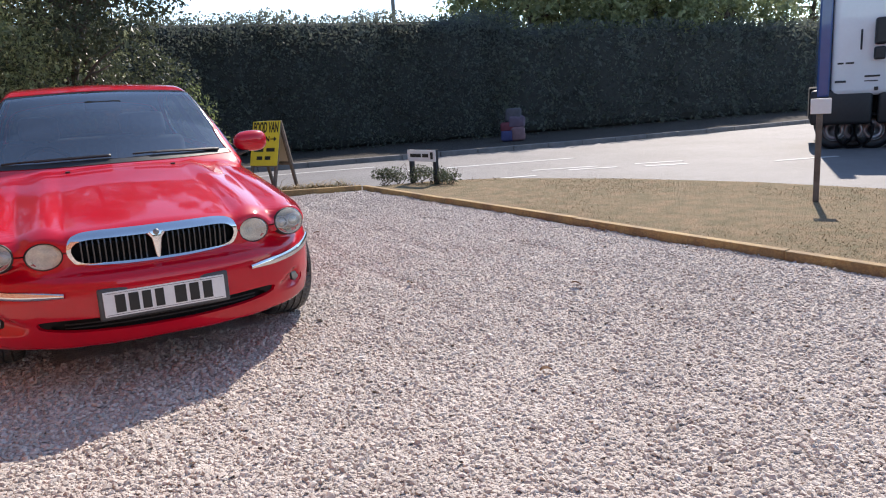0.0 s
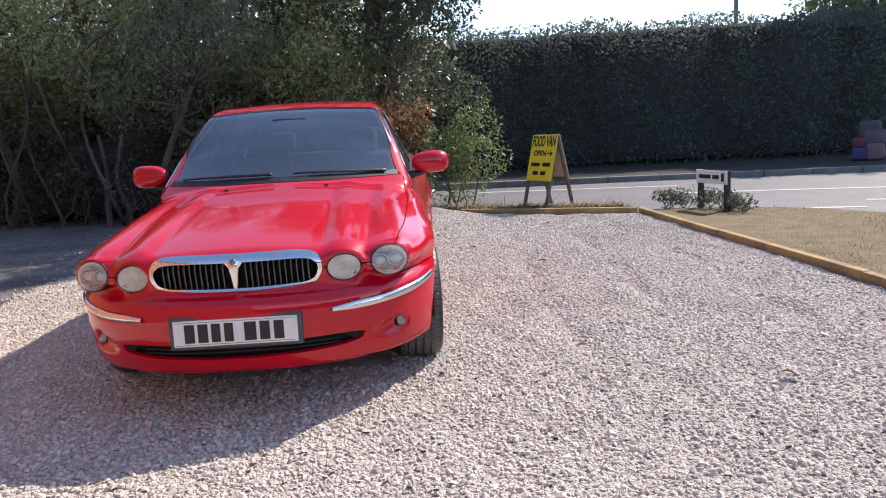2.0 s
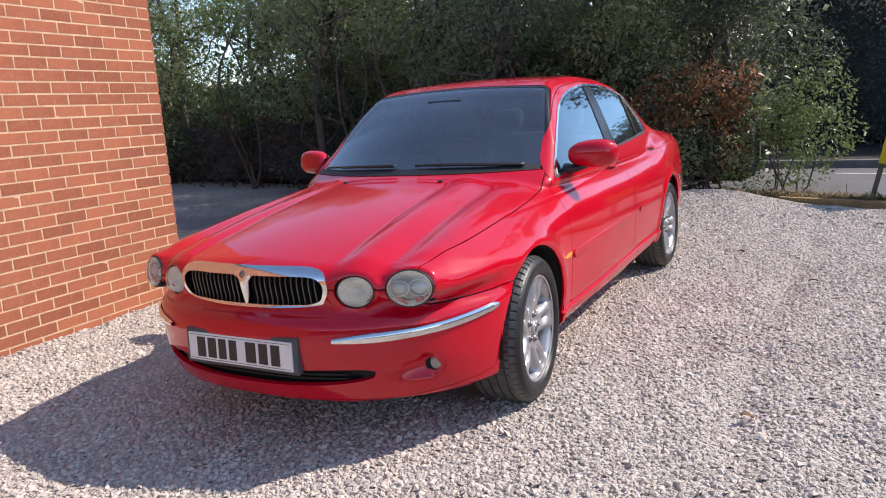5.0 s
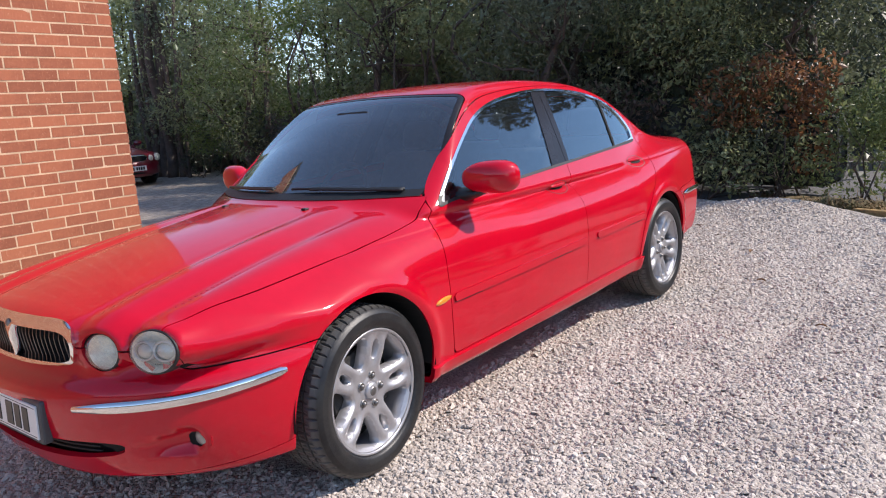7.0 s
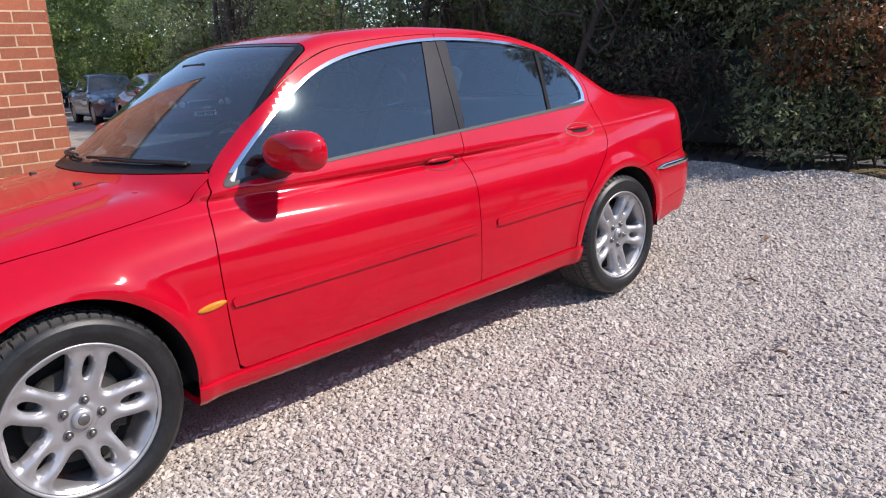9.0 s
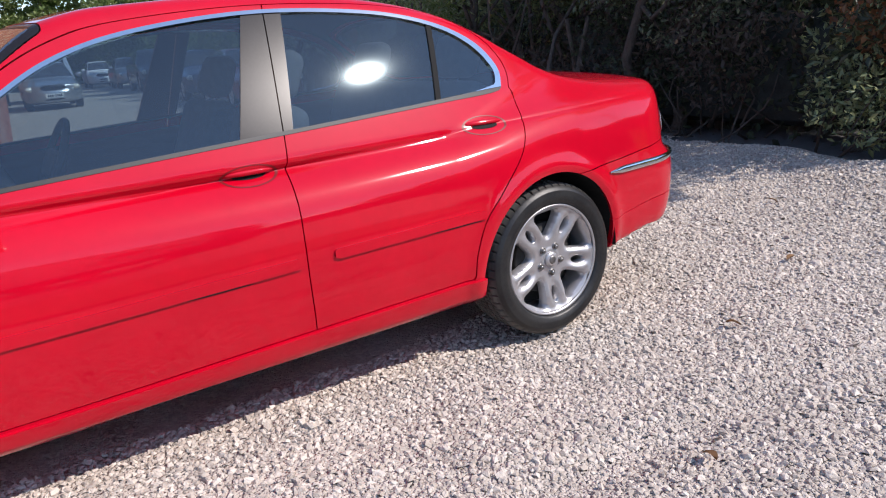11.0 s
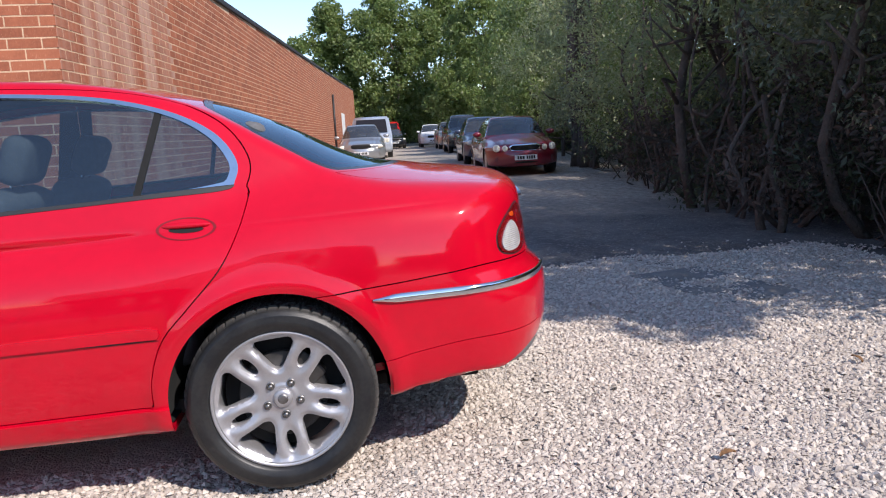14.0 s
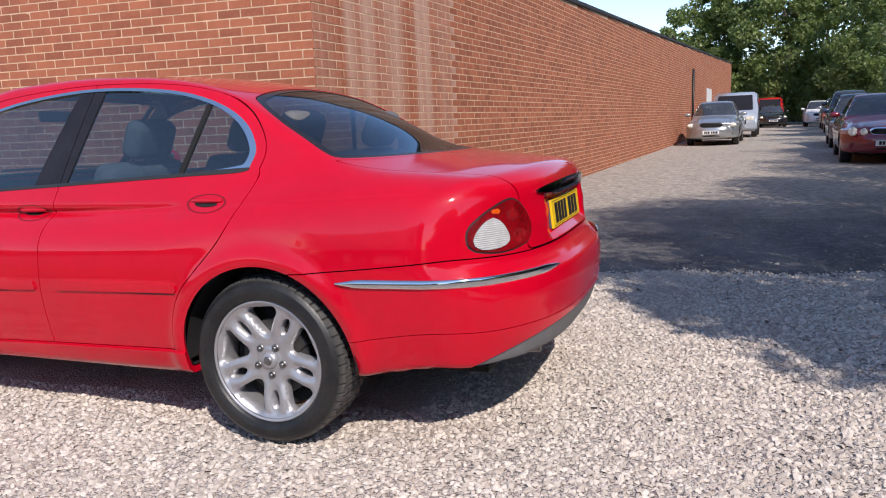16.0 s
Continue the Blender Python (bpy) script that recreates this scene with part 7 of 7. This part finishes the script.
# A-board; local x along its ridge, its front looks along local -y
board = thing("sandwich_board", "yellow wooden sandwich board for a food van on grass", "sign")
ub = Vector((0.45, -0.89, 0)).normalized()
board.matrix_world = Matrix.Translation((3.72, 10.57, 0.0)) @ pose(0, 0, 0, 0, 0, math.degrees(math.atan2(ub.y, ub.x)))
HB, SP, WB = 0.99, 0.25, 0.51
for sgn in (-1, 1):
    tilt = math.degrees(math.atan2(SP, HB)) * sgn
    mleaf = Matrix.Translation((0, 0, HB)) @ pose(0, 0, 0, tilt)
    leaf = new("leaf")
    leaf.parent = board
    leaf.matrix_local = mleaf
    ln = math.hypot(HB, SP)
    for x in (-WB / 2, WB / 2 - 0.045):
        bm = bmesh.new()
        box(bm, (x, -0.018, -ln), (x + 0.045, 0.018, 0.02), 0.004)
        part("leg", bm, M_grey_wood, leaf)
    for z in (-0.02, -0.60):
        bm = bmesh.new()
        box(bm, (-WB / 2 + 0.045, -0.014, z - 0.045), (WB / 2 - 0.045, 0.014, z), 0.004)
        part("rail", bm, M_grey_wood, leaf)
    bm = bmesh.new()
    y = 0.024 * sgn
    box(bm, (-WB / 2 - 0.01, min(y, y - 0.008 * sgn), -0.63), (WB / 2 + 0.01, max(y, y - 0.008 * sgn), 0.02), 0.001)
    part("panel", bm, M_yellow if sgn < 0 else M_cream, leaf, "yellow printed panel" if sgn < 0 else "plain panel")
    if sgn < 0:
        face_m = Matrix.Translation((0, -0.0255, 0)) @ pose(0, 0, 0, 90)
        words("FOOD VAN", 0.118, face_m @ Matrix.Translation((0, -0.08, 0)) @ Matrix.Diagonal((0.80, 1.75, 1, 1)), M_ink, leaf)
        words("OPEN", 0.105, face_m @ Matrix.Translation((-0.05, -0.245, 0)), M_ink, leaf)
        bm = bmesh.new()
        box(bm, (0.10, -0.0275, -0.252), (0.17, -0.0245, -0.236))
        v = [bm.verts.new(p) for p in ((0.17, -0.0275, -0.205), (0.17, -0.0275, -0.285), (0.225, -0.0275, -0.245))]
        bm.faces.new(v)
        part("arrow", bm, M_ink, leaf)
        for z, xs in ((-0.40, (-0.2, -0.02, 0.04, 0.2)), (-0.52, (-0.14, -0.03, 0.02, 0.13))):
            for a, b in ((xs[0], xs[1]), (xs[2], xs[3])):
                bm = bmesh.new()
                box(bm, (a, -0.0275, z - 0.026), (b, -0.0245, z + 0.026))
                part("bar", bm, M_ink, leaf)

# low street name plate on two posts
plate = thing("street_sign", "low white street name plate on two dark posts", "sign")
a, b = Vector((5.41, 9.46, 0)), Vector((5.54, 8.93, 0))
d = b - a
plate.matrix_world = Matrix.Translation(a) @ pose(0, 0, 0, 0, 0, math.degrees(math.atan2(d.y, d.x)))
L = d.length
for x in (0.0, L - 0.06):
    bm = bmesh.new()
    box(bm, (x, 0.0, -0.06), (x + 0.06, 0.06, 0.49), 0.006)
    part("post", bm, M_coping, plate, "dark post")
bm = bmesh.new()
box(bm, (-0.01, -0.016, 0.325), (L + 0.01, 0.0, 0.49), 0.003)
part("name_plate", bm, M_white, plate)
for x0, x1, z0, z1 in ((0.05, 0.27, 0.385, 0.435), (0.30, 0.42, 0.385, 0.435), (0.46, 0.51, 0.36, 0.46)):
    bm = bmesh.new()
    box(bm, (x0, -0.019, z0), (x1, -0.015, z1))
    part("bar", bm, M_ink, plate)
for x, y in ((5.08, 9.64), (5.28, 9.62), (5.44, 9.42), (5.52, 9.22), (5.60, 8.98), (5.68, 8.80)):
    root = thing("low_plant", "low straggly plant with dull dark leaves", "plant", Matrix.Translation((x, y, 0)), "plants by the street sign")
    bm = bmesh.new()
    for q in range(6):
        aa = rng.uniform(0, 2 * math.pi)
        limb(bm, (0, 0, -0.02), (math.cos(aa) * 0.14, math.sin(aa) * 0.14, rng.uniform(0.12, 0.3)), 0.006, 0.002)
    part("stalk", bm, M_bark, root)
    foliage("leafage", [(rng.normal(0, 0.09), rng.normal(0, 0.09), rng.uniform(0.05, 0.20), 0.10) for _ in range(7)], 9000, 0.024, M_leaf_low, root)

# white notice on a wooden post
post = thing("notice_post", "small white notice on a wooden post in grass", "sign", Matrix.Translation((6.95, 4.14, 0)) @ pose(0, 0, 0, 0, 0, -58))
bm = bmesh.new()
box(bm, (-0.03, -0.03, -0.1), (0.025, 0.03, 0.9), 0.006)
part("post", bm, M_grey_wood, post)
bm = bmesh.new()
box(bm, (-0.085, -0.045, 0.86), (0.095, -0.03, 1.005), 0.004)
part("notice_board", bm, M_white, post)

# bundle on the far pavement
bundle = thing("wrapped_bundle", "stack of red, blue and grey bundles on the pavement", "bundle", Matrix.Translation((11.45, 14.75, 0.05)) @ pose(0, 0, 0, 0, 0, -38))
for lo, hi, tilt, mt in (((-0.30, -0.16, 0.0), (0.02, 0.18, 0.26), 4, mat("blue_sheet", (0.06, 0.07, 0.20), 0.7, vary=0.3)), ((-0.02, -0.18, 0.0), (0.32, 0.18, 0.34), -3, mat("pink_sheet", (0.24, 0.14, 0.15), 0.7, vary=0.3)),
                         ((-0.26, -0.14, 0.25), (0.06, 0.16, 0.48), -5, mat("red_sheet", (0.22, 0.05, 0.07), 0.7, vary=0.4)), ((-0.12, -0.15, 0.33), (0.28, 0.15, 0.62), 3, mat("mauve_sheet", (0.16, 0.12, 0.17), 0.7, vary=0.3)),
                         ((-0.18, -0.13, 0.47), (0.20, 0.13, 0.80), 2, mat("grey_sheet", (0.10, 0.10, 0.12), 0.7, vary=0.4))):
    bm = bmesh.new()
    vs = box(bm, lo, hi, 0.06, pose(0, 0, 0, 0, tilt, 0), 3)
    for v in vs:
        v.co += Vector(rng.normal(0, 0.008, 3)) * (v.co.z > 0.02)
    part("bale", bm, mt, bundle, "", True)

# lamp post beyond the hedge
bm = bmesh.new()
tube(bm, [(0, 0, 0), (0, 0, 4.0), (0, 0, 8.0)], 0.07, 10, 0.045)
tagged(part("lamp_column", bm, M_kerb), "slim grey lamp column behind the hedge", "lamp post").location = (11.4, 20.3, 0)

# lorry stopped on the road
lorry = thing("lorry", "white lorry with a blue corner fairing on the road", "lorry", Matrix.Translation((12.43, 7.61, -0.05)) @ pose(0, 0, 0, 0, 0, -58))
bm = bmesh.new()
box(bm, (2.8, 0.1, 1.05), (12.0, 2.6, 4.0), 0.04)
part("trailer", bm, M_white_paint, lorry, "white trailer box")
bm = bmesh.new()
box(bm, (0.11, 0.04, 0.9), (0.31, 2.5, 3.9), 0.03)
part("corner_fairing", bm, M_blue_paint, lorry, "blue corner fairing")
bm = bmesh.new()
box(bm, (0.32, 0.02, 0.9), (2.7, 2.5, 3.6), 0.12, segs=4)
cab = part("cab", bm, M_white_paint, lorry, "white cab", True)
bm = bmesh.new()
box(bm, (1.55, 0.0, 1.9), (2.4, 0.03, 2.6), 0.03)
part("side_window", bm, M_bpillar, cab)
for x0, x1, z0, z1, mt in ((0.735, 0.765, 1.66, 1.99, M_coping), (0.41, 0.50, 1.435, 1.465, M_ink), (0.53, 0.655, 1.435, 1.465, M_ink), (0.38, 0.55, 1.13, 1.165, M_coping), (0.82, 1.05, 1.205, 1.235, M_ink), (0.82, 1.02, 1.135, 1.15, M_coping), (0.97, 1.03, 0.98, 1.04, M_ink)):
    bm = bmesh.new()
    box(bm, (x0, 0.008, z0), (x1, 0.022, z1))
    part("bar", bm, mt, cab)
bm = bmesh.new()
box(bm, (0.93, -0.22, 1.72), (1.12, -0.04, 2.15), 0.04)
box(bm, (0.93, -0.2, 1.48), (1.10, -0.06, 1.69), 0.03)
part("door_mirror", bm, M_plastic, cab)
for x in (0.02, 1.05):
    bm = bmesh.new()
    box(bm, (x, 0.05, 0.42), (x + 0.95, 0.5, 1.02), 0.06, segs=3)
    part("mudguard", bm, M_plastic, lorry, "dark mudguard", True)
bm = bmesh.new()
box(bm, (0.0, 0.35, 0.5), (11.8, 2.2, 1.06), 0.03)
part("chassis", bm, M_liner, lorry)
for x, r in ((0.42, 0.30), (0.72, 0.30), (1.02, 0.30), (4.4, 0.42), (9.2, 0.42), (10.4, 0.42)):
    for y in (0.14, 2.25):
        bm = bmesh.new()
        lathe(bm, [(0.43 * r, 0.02), (0.6 * r, 0.0), (0.88 * r, 0.01), (r, 0.05), (r, 0.25), (0.88 * r, 0.29)], 28, Matrix.Translation((x, y, r)) @ pose(0, 0, 0, 90) @ Matrix.Translation((0, 0, -0.25)))
        tyre = part("tyre", bm, M_tyre, lorry, "", True)
        bm = bmesh.new()
        lathe(bm, [(0.0, -0.02), (0.25 * r, -0.03), (0.3 * r, 0.03), (0.5 * r, 0.04), (0.56 * r, 0.0), (0.6 * r, 0.01)], 24, Matrix.Translation((x, y, r)) @ pose(0, 0, 0, 90) @ Matrix.Translation((0, 0, -0.25)))
        part("rim", bm, M_alloy, tyre, "grey steel rim", True)

# ---- parked cars along the drive ----
def quick_mesh():
    v, t = body_grid(32, 16, 46)
    return v, t


pv, pt = quick_mesh()


def parked_car(name, label, paint, x, y, yaw, sy=1.0, sz=1.0, sx=1.0, round_lamps=False, group="cars parked along the drive"):
    """A parked car with its nose at (x, y), its tail pointing along yaw."""
    z = float(drive_z(x)) - 0.028
    root = thing(name, label, "car", Matrix.Translation((x, y, z)) @ pose(0, 0, 0, 0, 0, yaw) @ Matrix.Diagonal((sx, sy, sz, 1)), group)

    def cut(*fields):
        w, t = pv, pt
        for f_of, sign in fields:
            w, a, b = split(w, t, f_of(w))
            t = a if sign > 0 else b
        return w, t

    def skin(nm, mt, fields, side=0, lift=0.0, label=""):
        w, t = cut(*fields)
        return panel(nm, w, t, mt, root, side, lift, 0.01, label)

    skin("body", paint, ((f_arch, -1), (f_dlo, -1), (f_wind, -1), (f_back, -1)))
    skin("windscreen", M_parked_glass, ((f_wind, 1),), 0, -0.004)
    skin("rear_screen", M_parked_glass, ((f_back, 1),), 0, -0.004)
    for side in (1, -1):
        skin("side_window", M_parked_glass, ((f_dlo, 1),), side, -0.004)
        if round_lamps:
            for c, d, r in ((LAMP_O, LAMP_OD, 0.085), (LAMP_I, LAMP_ID, 0.07)):
                bm = bmesh.new()
                lathe(bm, [(r, -0.03), (r, 0.008), (r * 0.7, 0.02), (0, 0.028)], 20, aim(c, d, side))
                part("headlamp", bm, M_bowl, root, "", True)
        else:
            bm = bmesh.new()
            bmesh.ops.create_uvsphere(bm, u_segments=20, v_segments=12, radius=1)
            bmesh.ops.transform(bm, matrix=Matrix.Translation((0.29, side * 0.61, 0.645)) @ pose(0, 0, 0, 0, 0, 25 * side) @ Matrix.Diagonal((0.10, 0.19, 0.085, 1)), verts=bm.verts)
            part("headlamp", bm, M_bowl, root, "", True)
        bm = bmesh.new()
        bmesh.ops.create_uvsphere(bm, u_segments=14, v_segments=8, radius=1)
        bmesh.ops.transform(bm, matrix=Matrix.Translation((1.70, side * 0.93, 0.99)) @ Matrix.Diagonal((0.06, 0.11, 0.065, 1)), verts=bm.verts)
        part("wing_mirror", bm, paint, root, "", True)
        for hx in (X_FRONT, X_REAR):
            bm = bmesh.new()
            lathe(bm, [(0.0, 0.012), (0.2, 0.012), (0.215, 0.0)], 24, Matrix.Translation((hx, side * 0.82, R_TYRE)) @ pose(0, 0, 0, -90 * side))
            rimp = part("wheel", bm, M_alloy, root, "", True)
            bm = bmesh.new()
            lathe(bm, [(0.215, -0.01), (0.22, 0.015), (0.29, 0.02), (0.317, -0.01), (0.317, -0.2), (0.2, -0.21)], 28, Matrix.Translation((hx, side * 0.82, R_TYRE)) @ pose(0, 0, 0, -90 * side))
            part("tyre", bm, M_tyre, rimp, "", True)
    w, t = cut((f_grille, 1))
    panel("grille", w, t, M_chrome if round_lamps else M_plastic, root, 0, 0.006, 0.01)
    w, t = cut((f_grille_in, 1))
    panel("grille_mesh", w, t, M_liner, root, 0, 0.011, 0.0)
    w, t = cut((f_slot, 1))
    panel("intake", w, t, M_liner, root, 0, 0.003, 0.0)
    bm = bmesh.new()
    box(bm, (-0.012, -0.26, 0.37), (0.03, 0.26, 0.482), 0.003)
    pl = part("number_plate", bm, M_plate_w, root)
    for bx, bw in BARS:
        bm = bmesh.new()
        box(bm, (-0.016, bx - bw / 2, 0.39), (-0.011, bx + bw / 2, 0.462))
        part("bar", bm, M_ink, pl)
    bm = bmesh.new()
    box(bm, (0.3, -0.6, 0.2), (4.3, 0.6, 0.5))
    part("underside", bm, M_liner, root)
    bm = bmesh.new()
    box(bm, (1.4, -0.65, 0.5), (3.9, 0.65, 0.86), 0.05)
    part("cabin", bm, M_dash, root)
    for y0 in (-0.37, 0.37):
        bm = bmesh.new()
        box(bm, (2.5, y0 - 0.2, 0.7), (2.65, y0 + 0.2, 1.2), 0.05)
        part("seat", bm, M_cloth, root)
    return root


M_parked_glass = glass_mat("parked_glass", (0.35, 0.40, 0.40), ior=1.6, dust_haze=0.05)
M_navy = mat("navy_paint", (0.03, 0.045, 0.09), 0.3, coat=1.0, vary=0.2, scale=3)
M_bright_red = mat("van_red", (0.55, 0.012, 0.012), 0.35, coat=0.8, vary=0.15, scale=3)
parked_car("parked_saloon", "dark maroon saloon with chrome grille parked by the trees", M_maroon, -12.3, 12.35, 172, round_lamps=True)
parked_car("parked_hatchback", "dark navy hatchback parked by the trees", M_navy, -18.2, 13.15, 172, 0.97, 1.05, 0.88)
parked_car("parked_estate", "silver estate car parked close to the brick wall", M_silver, -21.9, 9.45, 173, 0.98, 1.03, 0.95)
parked_car("parked_suv", "black four-wheel-drive car parked in the row", M_black_paint, -29.0, 15.0, 173, 1.03, 1.24, 0.97)
parked_car("parked_estate", "grey estate car parked in the row", M_silver, -37.5, 16.2, 173, 1.0, 1.12, 0.97)
parked_car("parked_hatchback", "pale hatchback parked far down the drive", M_white_paint, -46.0, 16.6, 173, 0.98, 1.1, 0.9)
parked_car("parked_saloon", "black saloon parked far down the drive", M_black_paint, -47.5, 14.2, 178, 1.0, 1.0, 1.0)


def van(label, paint, x, y, yaw, h=1.9):
    z = float(drive_z(x)) - 0.028
    root = thing("van", label, "van", Matrix.Translation((x, y, z)) @ pose(0, 0, 0, 0, 0, yaw), "cars parked along the drive")
    prof = [(0.05, 0.25), (0.0, 0.5), (0.05, 0.85), (0.75, 1.05), (1.45, h - 0.12), (1.75, h), (4.4, h), (4.55, h - 0.1), (4.6, 0.3)]
    bm = bmesh.new()
    rings = [[bm.verts.new((px, s * 0.9 * (1.0 if pz < 1.1 else 0.9), pz)) for px, pz in prof] for s in (-1, 1)]
    n = len(prof)
    for k in range(n):
        bm.faces.new((rings[0][k], rings[0][(k + 1) % n], rings[1][(k + 1) % n], rings[1][k]))
    bm.faces.new(rings[0][::-1])
    bm.faces.new(rings[1])
    bmesh.ops.recalc_face_normals(bm, faces=bm.faces)
    bmesh.ops.bevel(bm, geom=list(bm.edges), offset=0.07, segments=3, affect="EDGES")
    part("body", bm, paint, root, "", True)
    bm = bmesh.new()
    q = [bm.verts.new(p) for p in ((0.80, -0.72, 1.09), (0.80, 0.72, 1.09), (1.38, 0.66, h - 0.16), (1.38, -0.66, h - 0.16))]
    for v in q:
        v.co += Vector((-0.03, 0, 0.03))
    bm.faces.new(q)
    part("windscreen", bm, M_bpillar, root)
    for s in (-1, 1):
        bm = bmesh.new()
        box(bm, (1.45, s * 0.845 - 0.02, 1.12), (2.5, s * 0.845 + 0.02, h - 0.3), 0.03)
        part("side_window", bm, M_bpillar, root)
        bm = bmesh.new()
        box(bm, (0.01, s * 0.62 - 0.16, 0.68), (0.2, s * 0.62 + 0.16, 0.86), 0.04)
        part("headlamp", bm, M_bowl, root)
        for hx in (0.85, 3.7):
            bm = bmesh.new()
            lathe(bm, [(0, 0.02), (0.2, 0.02), (0.3, 0.01), (0.32, -0.02), (0.32, -0.2)], 24, Matrix.Translation((hx, s * 0.88, 0.32)) @ pose(0, 0, 0, -90 * s))
            part("wheel", bm, M_tyre, root, "", True)
    bm = bmesh.new()
    box(bm, (-0.02, -0.5, 0.55), (0.06, 0.5, 0.7), 0.02)
    part("grille", bm, M_plastic, root)
    return root


van("silver blue van parked behind the estate by the wall", mat("pale_van", (0.42, 0.46, 0.52), 0.35, 0.3, coat=0.8, vary=0.1), -28.5, 10.55, 173, 1.85)
van("red van parked far down the drive", M_bright_red, -53, 14.6, 176, 2.0)

# ---- litter on the gravel: a few dry leaves ----
M_dryleaf = mat("dry_leaf", (0.20, 0.10, 0.04), 0.8, vary=0.4, scale=20)
spots = [(2.21, 7.505), (1.94, 8.46), (2.7, 6.6), (3.1, 3.4), (2.0, 2.4), (3.3, 8.9), (1.2, 9.6), (2.4, 4.3)]
for k, (x, y) in enumerate(spots):
    bm = bmesh.new()
    rows = []
    for i in range(5):
        u = i / 4
        wdt = 0.018 * math.sin(math.pi * (0.1 + 0.85 * u))
        rows.append([bm.verts.new((0.06 * (u - 0.5), s * wdt, 0.008 * abs(s) + 0.01 * math.sin(3 * u))) for s in (-1, 0, 1)])
    for a, b in zip(rows, rows[1:]):
        for q in range(2):
            bm.faces.new((a[q], a[q + 1], b[q + 1], b[q]))
    ob = part("fallen_leaf", bm, M_dryleaf)
    ob.matrix_world = Matrix.Translation((x, y, float(yard_z(x, y)) + 0.022)) @ pose(0, 0, 0, rng.uniform(-20, 20), rng.uniform(-20, 20), rng.uniform(0, 360))
    tagged(ob, "curled dry brown leaf lying on gravel", "leaf", "fallen leaves")
